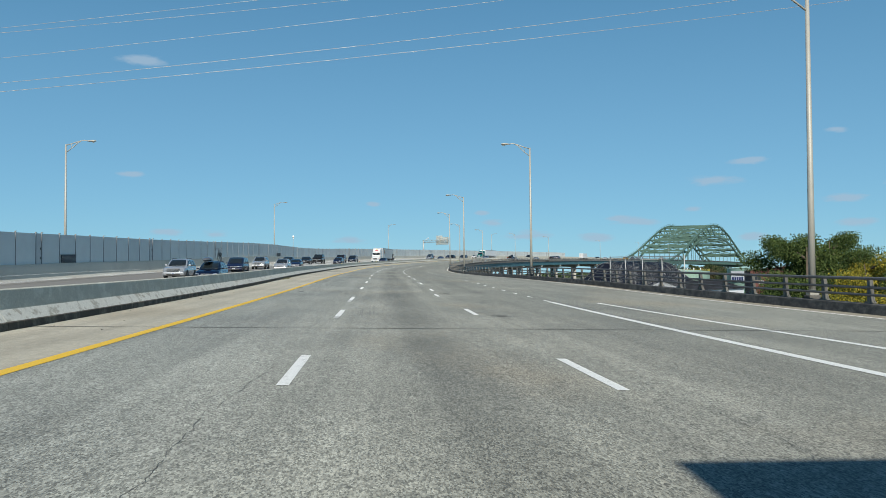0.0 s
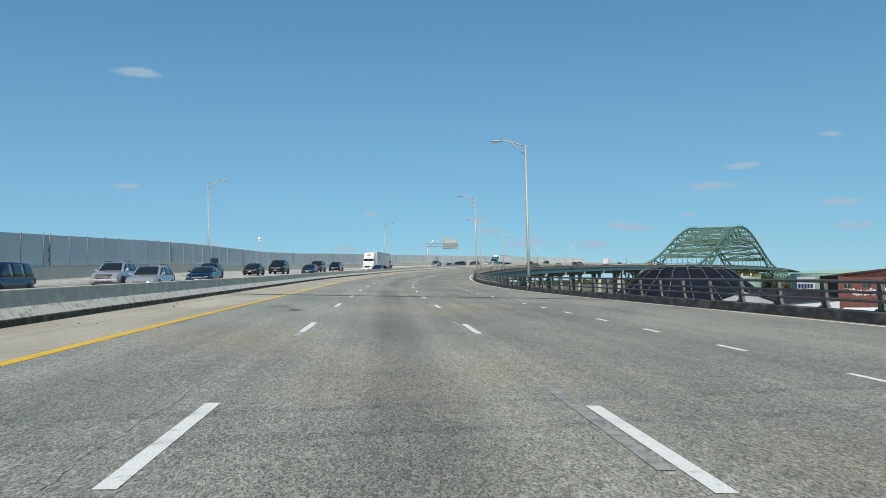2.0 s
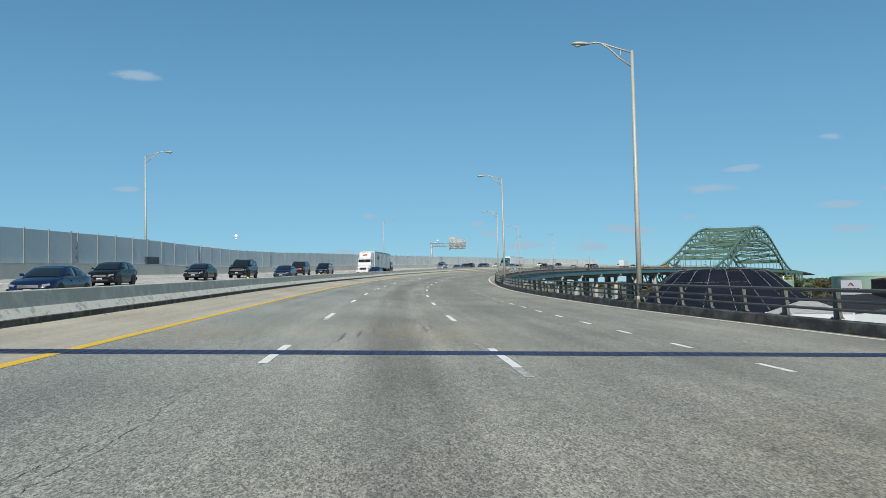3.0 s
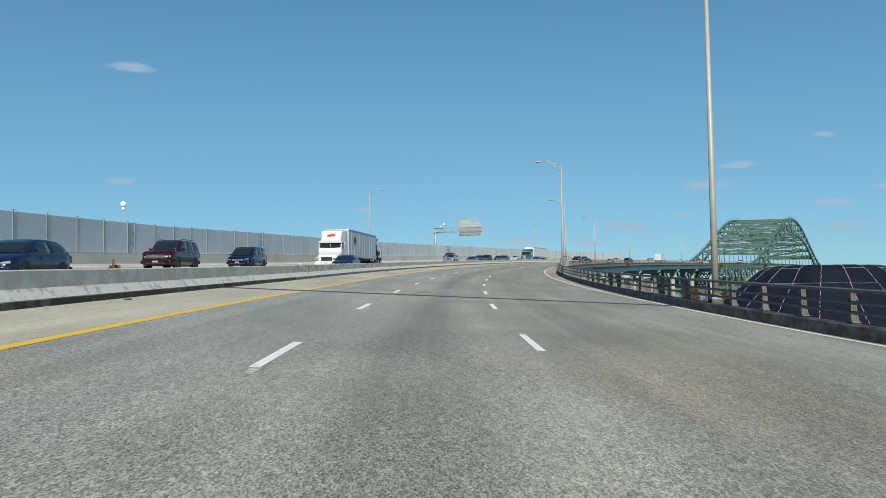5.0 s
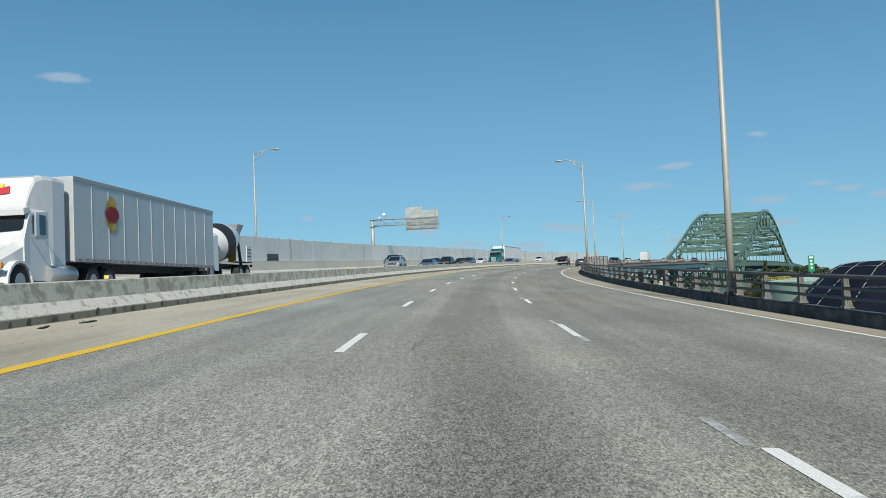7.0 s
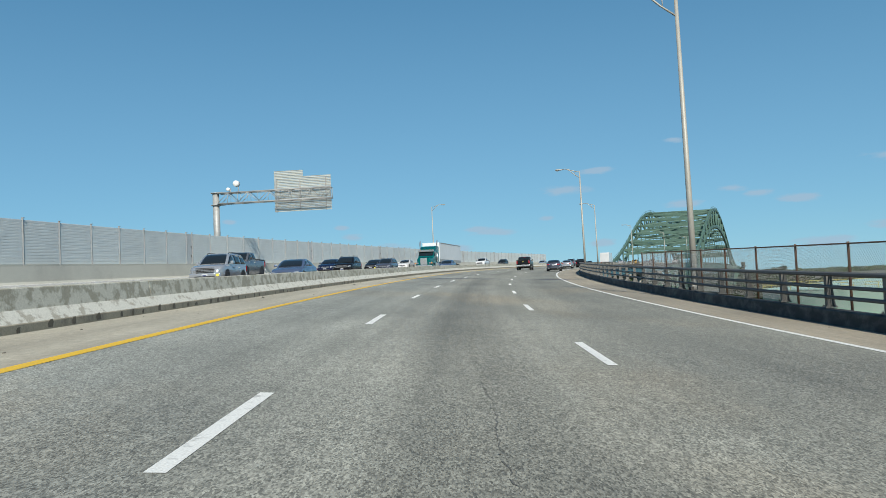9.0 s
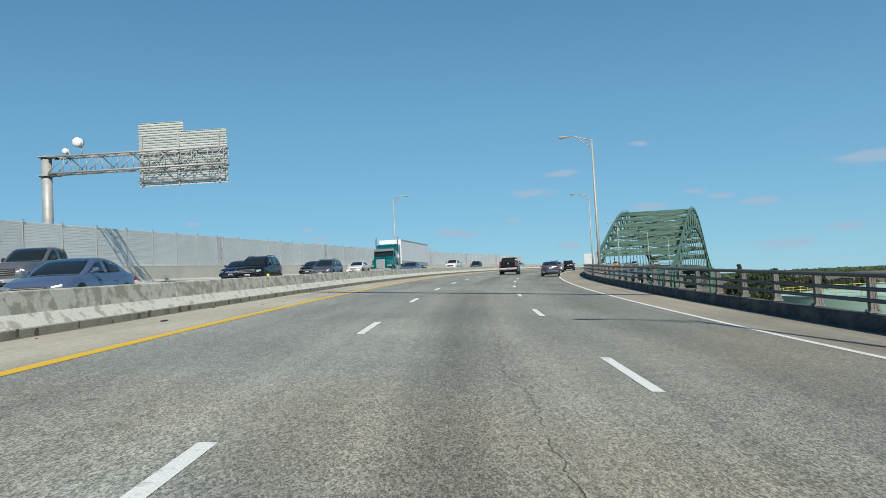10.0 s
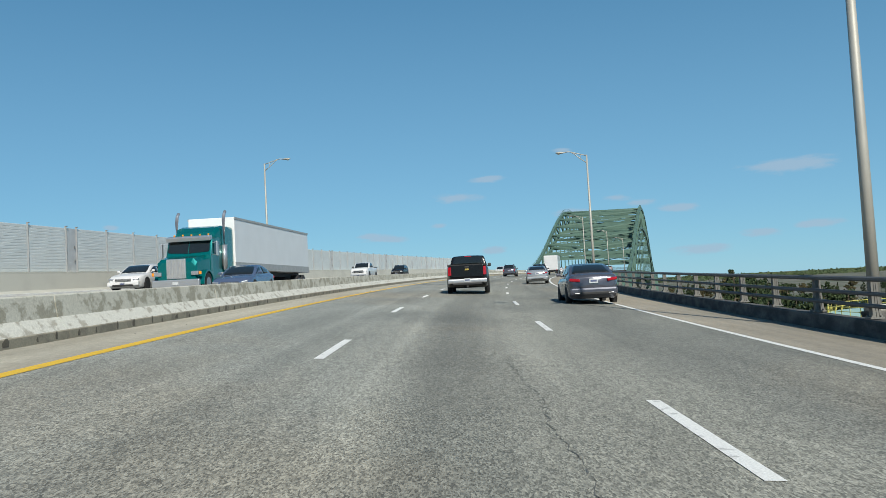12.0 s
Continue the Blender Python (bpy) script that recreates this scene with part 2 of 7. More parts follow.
# ---- surfaces ----
def road_mat(name, colour, tint, oil=0.35, lanes=True, chip_lo=0.5, chip_hi=1.5):
    """Worn pavement: bright and dark stone chips, an oily band in each lane's middle, patchy wear drawn out along the road."""
    m, n, l, b = nodes_of(name)
    b.inputs["Roughness"].default_value = 0.74
    b.inputs["Specular IOR Level"].default_value = 0.42
    b.inputs["Diffuse Roughness"].default_value = 1.0
    uv = n.new("ShaderNodeTexCoord")
    sep = n.new("ShaderNodeSeparateXYZ")
    l.new(uv.outputs["UV"], sep.inputs[0])

    def noise_of(scale, detail, stretch=(1, 1, 1)):
        mp, t = n.new("ShaderNodeMapping"), n.new("ShaderNodeTexNoise")
        mp.inputs["Scale"].default_value = stretch
        t.inputs["Scale"].default_value, t.inputs["Detail"].default_value = scale, detail
        l.new(uv.outputs["UV"], mp.inputs[0]), l.new(mp.outputs[0], t.inputs["Vector"])
        return t.outputs["Fac"]

    def remap(v, a, b_, c, d):
        r = n.new("ShaderNodeMapRange")
        for i, x in enumerate((a, b_, c, d), 1):
            r.inputs[i].default_value = x
        l.new(v, r.inputs[0])
        return r.outputs[0]

    def math_of(op, a, c):
        x = n.new("ShaderNodeMath")
        x.operation = op
        for i, v in enumerate((a, c)):
            if isinstance(v, float):
                x.inputs[i].default_value = v
            else:
                l.new(v, x.inputs[i])
        return x.outputs[0]

    chip = n.new("ShaderNodeTexVoronoi")
    chip.inputs["Scale"].default_value = 88.0
    drawn = n.new("ShaderNodeMapping")
    drawn.inputs["Scale"].default_value = (1.0, 0.36, 1.0)
    l.new(uv.outputs["UV"], drawn.inputs[0]), l.new(drawn.outputs[0], chip.inputs["Vector"])
    lump = n.new("ShaderNodeTexVoronoi")
    lump.inputs["Scale"].default_value = 44.0
    l.new(drawn.outputs[0], lump.inputs["Vector"])
    lumps = n.new("ShaderNodeSeparateColor")
    l.new(lump.outputs["Color"], lumps.inputs[0])
    chips = n.new("ShaderNodeSeparateColor")
    l.new(chip.outputs["Color"], chips.inputs[0])
    v = remap(chips.outputs[0], 0.0, 1.0, chip_lo, chip_hi)
    v = math_of("MULTIPLY", v, remap(lumps.outputs[1], 0.0, 1.0, 1.0 - (chip_hi - 1) * 0.3, 1.0 + (chip_hi - 1) * 0.3))
    v = math_of("MULTIPLY", v, remap(noise_of(9.0, 6, (1, 0.4, 1)), 0.3, 0.7, 0.88, 1.12))
    v = math_of("MULTIPLY", v, remap(noise_of(0.55, 5, (1, 0.35, 1)), 0.3, 0.7, 0.86, 1.14))
    v = math_of("MULTIPLY", v, remap(noise_of(0.9, 3, (2.2, 0.03, 1)), 0.35, 0.65, 0.9, 1.1))
    if lanes:
        # the tone falls between lat 0.4 and 4.5 and rises again past 5.2
        v = math_of("MULTIPLY", v, math_of("MULTIPLY", remap(sep.outputs[0], 0.4, 4.5, 1.0, 0.83), remap(sep.outputs[0], 5.2, 8.0, 1.0, 1.16)))
        c = math_of("COSINE", math_of("MULTIPLY", sep.outputs[0], 2 * math.pi / 3.66), 0.0)
        # the driven lane is the oiliest
        c = math_of("MULTIPLY", remap(c, 0.1, 1.0, 0.0, 1.0), math_of("SUBTRACT", 1.0, remap(math_of("ABSOLUTE", sep.outputs[0], 0.0), 1.4, 2.4, 0.0, 0.72)))
        fade = remap(noise_of(0.35, 3, (0.3, 0.12, 1)), 0.35, 0.6, 0.35, 1.0)
        v = math_of("MULTIPLY", v, math_of("SUBTRACT", 1.0, math_of("MULTIPLY", math_of("MULTIPLY", c, fade), oil)))
    ramp = n.new("ShaderNodeMix")
    ramp.data_type, ramp.blend_type = "RGBA", "MIX"
    ramp.inputs[6].default_value, ramp.inputs[7].default_value = (*colour, 1), (*tint, 1)
    l.new(remap(noise_of(0.22, 4, (1, 0.4, 1)), 0.42, 0.62, 0.0, 1.0), ramp.inputs[0])
    dust = n.new("ShaderNodeMix")
    dust.data_type = "RGBA"
    dust.inputs[7].default_value = (0.205, 0.172, 0.118, 1)
    l.new(remap(noise_of(0.16, 5, (1, 0.5, 1)), 0.54, 0.72, 0.0, 0.6), dust.inputs[0])
    l.new(ramp.outputs[2], dust.inputs[6])
    mul = n.new("ShaderNodeMix")
    mul.data_type, mul.blend_type = "RGBA", "MULTIPLY"
    mul.inputs[0].default_value = 1.0
    l.new(dust.outputs[2], mul.inputs[6]), l.new(v, mul.inputs[7])
    cool = n.new("ShaderNodeMix")
    cool.data_type, cool.blend_type = "RGBA", "MULTIPLY"
    cool.inputs[7].default_value = (0.965, 1.0, 1.055, 1)
    l.new(remap(sep.outputs[0], -3.6, 0.2, 1.0, 0.0), cool.inputs[0]) if lanes else None
    if not lanes:
        cool.inputs[0].default_value = 0.0
    l.new(mul.outputs[2], cool.inputs[6]), l.new(cool.outputs[2], b.inputs["Base Color"])
    bp = n.new("ShaderNodeBump")
    bp.inputs["Strength"].default_value, bp.inputs["Distance"].default_value = 0.35, 0.006
    l.new(chip.outputs["Distance"], bp.inputs["Height"]), l.new(bp.outputs[0], b.inputs["Normal"])
    return m


def stained(name, colour, dark, where=0.5, width=0.12, scale=1.2, stretch=(1, 1, 1), rough=0.85, uv=False, fine=30.0):
    """Concrete or metal with blotches of a second colour that have a ragged edge."""
    m, n, l, b = nodes_of(name)
    b.inputs["Roughness"].default_value = rough
    co, mp = n.new("ShaderNodeTexCoord"), n.new("ShaderNodeMapping")
    mp.inputs["Scale"].default_value = stretch
    l.new(co.outputs["UV" if uv else "Object"], mp.inputs[0])
    t, g = n.new("ShaderNodeTexNoise"), n.new("ShaderNodeTexNoise")
    t.inputs["Scale"].default_value, t.inputs["Detail"].default_value, t.inputs["Roughness"].default_value = scale, 8, 0.62
    g.inputs["Scale"].default_value, g.inputs["Detail"].default_value = fine, 4
    l.new(mp.outputs[0], t.inputs["Vector"]), l.new(co.outputs["Object"], g.inputs["Vector"])
    r = n.new("ShaderNodeMapRange")
    r.inputs[1].default_value, r.inputs[2].default_value = where - width / 2, where + width / 2
    l.new(t.outputs["Fac"], r.inputs[0])
    mx = n.new("ShaderNodeMix")
    mx.data_type = "RGBA"
    mx.inputs[6].default_value, mx.inputs[7].default_value = (*colour, 1), (*dark, 1)
    l.new(r.outputs[0], mx.inputs[0])
    gr = n.new("ShaderNodeMapRange")
    gr.inputs[1].default_value, gr.inputs[2].default_value, gr.inputs[3].default_value, gr.inputs[4].default_value = 0.3, 0.7, 0.85, 1.15
    l.new(g.outputs["Fac"], gr.inputs[0])
    mul = n.new("ShaderNodeMix")
    mul.data_type, mul.blend_type = "RGBA", "MULTIPLY"
    mul.inputs[0].default_value = 1.0
    l.new(mx.outputs[2], mul.inputs[6]), l.new(gr.outputs[0], mul.inputs[7])
    l.new(mul.outputs[2], b.inputs["Base Color"])
    bp = n.new("ShaderNodeBump")
    bp.inputs["Strength"].default_value, bp.inputs["Distance"].default_value = 0.3, 0.01
    l.new(g.outputs["Fac"], bp.inputs["Height"]), l.new(bp.outputs[0], b.inputs["Normal"])
    return m


def worn_paint(name, colour, under, where=0.62):
    m = stained(name, colour, under, where, 0.1, 6.0, (1, 1, 1), 0.7, True, 60.0)
    return m


ASPHALT = road_mat("worn_pavement", (0.182, 0.183, 0.156), (0.150, 0.152, 0.131), 0.36, True, 0.46, 1.57)
ONCOMING = road_mat("oncoming_pavement", (0.30, 0.295, 0.265), (0.265, 0.26, 0.24), 0.2)
SHOULDER = road_mat("shoulder_concrete", (0.268, 0.253, 0.205), (0.238, 0.226, 0.184), 0.0, False, 0.88, 1.13)
TAN_SHOULDER = road_mat("tan_shoulder", (0.215, 0.192, 0.148), (0.18, 0.165, 0.132), 0.0, False, 0.85, 1.15)
WHITE = worn_paint("white_road_paint", (0.74, 0.735, 0.685), (0.46, 0.455, 0.42))
YELLOW = worn_paint("yellow_road_paint", (0.74, 0.46, 0.03), (0.55, 0.38, 0.10), 0.64)
CRACK = mat("dark_crack", (0.05, 0.05, 0.048), 0.95)
FAINT = mat("dusty_crack", (0.11, 0.11, 0.10), 0.95, vary=0.35, scale=2)
PATCH = mat("tar_patch", (0.14, 0.142, 0.13), 0.9, vary=0.35, scale=9)
RUBBER_MARK = mat("rubber_mark", (0.14, 0.14, 0.13), 0.9, vary=0.3, scale=9)
JOINT = mat("joint_steel", (0.022, 0.030, 0.085), 0.6, vary=0.3)
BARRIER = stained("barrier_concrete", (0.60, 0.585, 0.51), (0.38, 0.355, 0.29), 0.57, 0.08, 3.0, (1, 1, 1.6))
# mottled upper face, toned darker than the slope as under grazing sun
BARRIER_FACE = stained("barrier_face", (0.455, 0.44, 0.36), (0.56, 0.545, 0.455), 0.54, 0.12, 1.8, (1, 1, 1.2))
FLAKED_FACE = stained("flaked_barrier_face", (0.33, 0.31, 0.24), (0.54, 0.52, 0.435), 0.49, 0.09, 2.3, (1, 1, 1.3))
GREY_FOOT = stained("grey_barrier_foot", (0.30, 0.27, 0.20), (0.20, 0.18, 0.135), 0.56, 0.15, 1.6)
NOTCH = mat("damp_stain", (0.12, 0.105, 0.078), 0.95, vary=0.3)
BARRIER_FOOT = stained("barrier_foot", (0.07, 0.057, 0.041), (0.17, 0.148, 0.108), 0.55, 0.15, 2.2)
# mottled concrete, with the shade of its road side darkened into both colours
PARAPET = stained("shaded_parapet_concrete", (0.135, 0.128, 0.114), (0.05, 0.049, 0.046), 0.46, 0.2, 1.4, (1, 1, 2.0))
WALLBASE = stained("wall_base_concrete", (0.52, 0.505, 0.43), (0.43, 0.415, 0.355), 0.58, 0.2, 0.25, (1, 1, 1))
RAILMETAL = mat("grey_aluminium", (0.16, 0.157, 0.142), 0.6, metal=0.1, vary=0.2, scale=2, each=0.12)
# bars coloured darker than the posts, to carry the shadow on their near side
RAILTUBE = mat("rail_tube", (0.10, 0.10, 0.098), 0.6, metal=0.0, vary=0.18, scale=1.5)
POLE = mat("weathered_aluminium", (0.40, 0.385, 0.335), 0.55, metal=0.2, vary=0.12, scale=1.5)
LENS = mat("lamp_lens", (0.62, 0.60, 0.52), 0.2, vary=0.05)
PANEL = mat("noise_wall_panel", (0.62, 0.65, 0.625), 0.5, vary=0.06, scale=0.7, each=0.05)
PANELPOST = mat("noise_wall_post", (0.25, 0.255, 0.25), 0.6)
VENT = mat("dark_louvre", (0.05, 0.055, 0.06), 0.6)
STEEL = mat("galvanised_steel", (0.38, 0.385, 0.37), 0.55, metal=0.25, vary=0.2, each=0.05)
SIGNBACK = mat("sign_back_aluminium", (0.54, 0.545, 0.49), 0.5, metal=0.25, vary=0.12, each=0.08)
GREEN = mat("bridge_green", (0.088, 0.158, 0.120), 0.55, vary=0.22, scale=0.25, fine=4)
GIRDER = mat("girder_green", (0.055, 0.150, 0.175), 0.5, vary=0.2, scale=0.3)
PIER = stained("pier_concrete", (0.36, 0.345, 0.30), (0.25, 0.24, 0.21), 0.55, 0.15, 0.4)
RUST = mat("rusty_rod", (0.14, 0.08, 0.05), 0.8, vary=0.3)

S0, S1 = -58, 1040

# ---- the road ----
road = tagged(sweep("road", lambda s: [(-5.12, 0), (-1.9, 0), (0, 0), (1.9, 0), (5.4, 0), (max(5.5, knots(s, EDGE) - 0.06), 0)], S0, S1, 4, ASPHALT, closed=False), "worn grey three-lane highway pavement with oily bands", "road", kind="structure")
tagged(sweep("shoulder", lambda s: [(knots(s, MEDIAN) - 0.25, 0), (-5.12, 0)], S0, S1, 4, SHOULDER, closed=False), "tan concrete shoulder along the median barrier", "shoulder", kind="structure")
tagged(sweep("shoulder", lambda s: [(max(5.5, knots(s, EDGE) - 0.06), 0), (knots(s, RAIL) + 0.05, 0)], S0, S1, 4, TAN_SHOULDER, closed=False), "tan concrete shoulder along the bridge parapet", "shoulder", kind="structure")
oncoming = tagged(sweep("road", lambda s: [(lat, over(s, lat)) for lat in np.linspace(knots(s, WALL) + 0.02, knots(s, MEDIAN) - 0.55, 6)], S0, S1, 4, ONCOMING, closed=False), "pale grey pavement of the oncoming lanes", "road", kind="structure")
UNDER = mat("deck_underside", (0.20, 0.19, 0.17), 0.9)
tagged(sweep("bridge_deck", lambda s: [(knots(s, WALL) - 0.6, knots(s, DROP) - 0.05), (knots(s, WALL) - 0.6, knots(s, DROP) - 0.55), (knots(s, RAIL) + 0.42, -0.55), (knots(s, RAIL) + 0.42, -0.05), (0, -0.03)], S0, S1, 6, UNDER), "concrete bridge deck slab under the pavement", "bridge deck", kind="structure")


def line(name, lat, s0, s1, w, material, parent, step=1.6):
    f = lat if callable(lat) else (lambda s: lat)
    return sweep(name, lambda s: [(f(s) - w / 2, 0.005), (f(s) + w / 2, 0.005)], s0, s1, step, material, parent, closed=False)


line("yellow_line", -5.12, S0, S1, 0.21, YELLOW, road, 4)
line("edge_line", lambda s: knots(s, EDGE), S0, S1, 0.15, WHITE, road, 4)
line("gore_line", 5.6, S0, 39.0, 0.22, WHITE, road)
line("gore_line", lambda s: knots(s, [(-60, 11.0), (21, 7.9), (38.6, 7.3)]), S0, 38.6, 0.2, WHITE, road)
line("edge_line", lambda s: knots(s, WALL) + 3.0, S0, S1, 0.15, WHITE, oncoming, 6).location.z = 0.02
rng = random.Random(4)
# where the dashes of the two lane lines begin: an irregular stretch, then a regular one
L_DASH = [-7.7, 4.5, 16.8, 29.1, 38.4, 50.5, 62.2] + [73.6 + 12.19 * k for k in range(5)] + [135.3, 147.5, 161.9] + [171.9 + 12.19 * k for k in range(9)] + [281.5 + 12.19 * k for k in range(54)]
R_DASH = [-7.9, 4.3, 16.5, 30.3, 43.3, 49.3] + [61.2 + 12.19 * k for k in range(7)] + [147.0, 162.0] + [175.3 + 12.19 * k for k in range(9)] + [287.2 + 12.19 * k for k in range(54)]
GHOST = worn_paint("ghost_dash", (0.34, 0.335, 0.305), (0.225, 0.225, 0.195), 0.52)
WORN = worn_paint("worn_dash", (0.50, 0.495, 0.46), (0.29, 0.29, 0.26), 0.5)
for lat, row in ((-1.83, L_DASH), (1.83, R_DASH)):
    for s in row:
        short, shift = (2.1, -0.17) if s == 43.3 and lat > 0 else (4.1, 0.06) if s == 162.0 else (3.15, 0.0)
        drift = knots(s, [(40, 0), (82, -0.2), (105, -0.12), (150, 0), (226, 0.14), (300, 0.1)]) if lat > 0 else knots(s, [(70, 0), (90, -0.08), (150, 0)])
        shift += drift
        line("lane_dash", lat + shift + rng.uniform(-0.02, 0.02), s + 0.05, s + short, 0.14, WHITE, road)
        if s < 250 and rng.random() < 0.35:
            line("lane_dash", lat + shift + rng.uniform(-0.04, 0.04), s - rng.uniform(0.5, 1.2), s + 0.03, 0.13, WORN, road)
        if lat > 0 and 58 < s < 112:
            # what is left of an older stripe beside the new one
            line("old_dash", lat + shift - 0.145, s + 0.6, s + short + 1.1, 0.12, GHOST, road)
        elif lat > 0 and 220 < s < 282:
            line("lane_dash", lat + shift - 0.1, s + short + 0.02, s + short + 1.15, 0.11, WORN, road)
line("lane_dash", -1.93, 160.1, 161.9, 0.14, WORN, road)
line("lane_dash", -1.80, 346.5, 353.0, 0.05, GHOST, road)
SHORT = [39.3 + 4.03 * k for k in range(9)] + [77.9 + 4.22 * k for k in range(7)] + [109.8 + 4.02 * k for k in range(16)]
for a in SHORT:
    line("short_dash", 5.62, a, a + 1.15, 0.12 if a < 150 else 0.06, WHITE if a < 140 else WORN, road)
for lat in (-12.6, -16.3, -20.0):
    for k in range(0, 60):
        s = -20 + 12.19 * k
        if lat > knots(s, WALL) + 3.3:
            u = over(s, lat) + 0.006
            sweep("lane_dash", [(lat - 0.07, u), (lat + 0.07, u)], s, s + 3.05, 1.6, WHITE, oncoming, closed=False)


def slab_joint(s, skew, w, material, label):
    """A joint across all lanes, skewed by so many metres over their width."""
    bm = bmesh.new()
    n = 40
    lats = np.linspace(knots(s, MEDIAN), knots(s, RAIL), n)
    mid = 0.5
    rows = []
    for i, lat in enumerate(lats):
        c = s + skew * (i / (n - 1) - mid)
        rows.append((bm.verts.new(at(c - w / 2, lat, 0.006)), bm.verts.new(at(c + w / 2, lat, 0.006))))
    for a, b in zip(rows, rows[1:]):
        bm.faces.new((a[0], b[0], b[1], a[1]))
    ob = part("expansion_joint", bm, material)
    if w > 0.2:
        bm = bmesh.new()
        lat = float(lats[0]) + 0.2
        while lat < lats[-1] - 0.3:
            c = s + skew * ((lat - lats[0]) / (lats[-1] - lats[0]) - mid)
            bar(bm, at(c - w * 0.36, lat, 0.009), at(c + w * 0.36, lat + 0.05, 0.009), 0.03, 0.004)
            lat += 0.21
        part("joint_teeth", bm, CRACK, ob)
    return tagged(ob, label, "expansion joint", kind="structure")


slab_joint(25.4, 0.8, 0.06, CRACK, "thin dark joint across the pavement")
slab_joint(35.3, 0.3, 0.018, FAINT, "thin dark joint across the pavement")
slab_joint(43.8, -0.4, 0.016, PATCH, "faint joint across the pavement")
slab_joint(46.9, -0.5, 0.02, PATCH, "faint joint across the pavement")
slab_joint(112.2, 1.6, 0.72, JOINT, "blue-black steel finger joint across the lanes")
slab_joint(195.1, 2.9, 0.7, JOINT, "blue-black steel finger joint across the lanes")
slab_joint(338.8, 0.2, 0.7, JOINT, "blue-black steel finger joint across the lanes")
slab_joint(420.0, 0.2, 0.55, JOINT, "blue-black steel finger joint across the lanes")


def crack(s0, s1, lat, wander, w, seed):
    r = random.Random(seed)
    bm = bmesh.new()
    prev, s, x = None, s0, lat
    while s < s1:
        x += r.uniform(-wander, wander)
        x += (lat - x) * 0.08
        ww = w * r.uniform(0.2, 1.5)
        now = (bm.verts.new(at(s, x - ww / 2, 0.0045)), bm.verts.new(at(s, x + ww / 2, 0.0045)))
        if prev and r.random() > 0.12:
            bm.faces.new((prev[0], prev[1], now[1], now[0]))
        prev = now
        s += r.uniform(0.03, 0.13)
    return part("crack", bm, FAINT, road)


for i, (a, b, lat, wander) in enumerate(((-10, 108, -2.2, 0.022), (10, 48, 2.25, 0.025), (180, 214, 0.15, 0.035), (262, 300, 0.25, 0.032), (300, 336, 0.55, 0.032), (345, 368, 0.82, 0.03), (92, 116, -2.3, 0.03), (285, 310, 5.0, 0.02))):
    crack(a, b, lat, wander, 0.010 if i in (3, 4, 5) else 0.0065, i)


def smear(name, s, lat, ln, wd, material, seed, up=0.0035):
    """A ragged patch: short streaks side by side, drawn out along the road."""
    r = random.Random(seed)
    bm = bmesh.new()
    for k in range(int(26 + 70 * ln * wd)):
        q_ = 0.14 if k % 4 else 0.3
        c, x = s + r.gauss(0, q_) * ln, lat + r.gauss(0, q_) * wd
        h, w = r.uniform(0.02, 0.11), r.uniform(0.015, 0.06)
        vs = [bm.verts.new(at(c + h * math.sin(a) * r.uniform(0.6, 1.2), x + w * math.cos(a) * r.uniform(0.5, 1.3), up + 0.00015 * (k % 30))) for a in (math.tau * i / 7 for i in range(7))]
        bm.faces.new(vs)
    return part(name, bm, material, road)


for i, (s, lat, ln, wd) in enumerate(((48.0, -2.45, 0.7, 0.7), (44.7, -2.3, 0.9, 0.25), (51.5, -4.9, 0.8, 0.35), (46.7, 2.2, 1.6, 0.6), (56.8, 4.6, 0.9, 0.5), (37.8, 2.9, 1.2, 0.35), (30.0, 2.5, 0.9, 0.7), (46.2, -4.4, 1.6, 0.5), (95.4, -2.96, 1.8, 0.5), (97.5, -3.6, 0.8, 0.8), (68, 0.6, 0.8, 0.3), (70.5, 3.1, 0.5, 0.4))):
    smear("tar_patch", s, lat, ln, wd, PATCH, i)
for i, (s, lat, ln) in enumerate(((115.5, -1.0, 2.6), (116.5, -0.72, 2.2), (117.5, -0.45, 2.6), (118.5, 0.75, 2.4), (119.2, 1.0, 2.0), (196.0, -0.95, 3.4), (197.6, -0.8, 3.2), (199, -0.66, 2.4), (212.6, -1.15, 1.7), (213.3, -0.98, 1.6), (214, -1.07, 1.3), (234.0, -0.86, 1.6), (234.5, -0.74, 1.3), (30.7, -1.29, 3.2), (30.9, -1.0, 2.8), (66, 1.3, 7))):
    for k in range(3):
        off, cut_ = rng.uniform(-0.06, 0.06), rng.uniform(0, 0.25) * ln
        line("tyre_mark", lambda s, x=lat + off: x + 0.015 * math.sin(1.3 * s), s - ln / 2 + cut_, s + ln / 2 - rng.uniform(0, 0.25) * ln, rng.uniform(0.012, 0.028), RUBBER_MARK, road, 0.8)

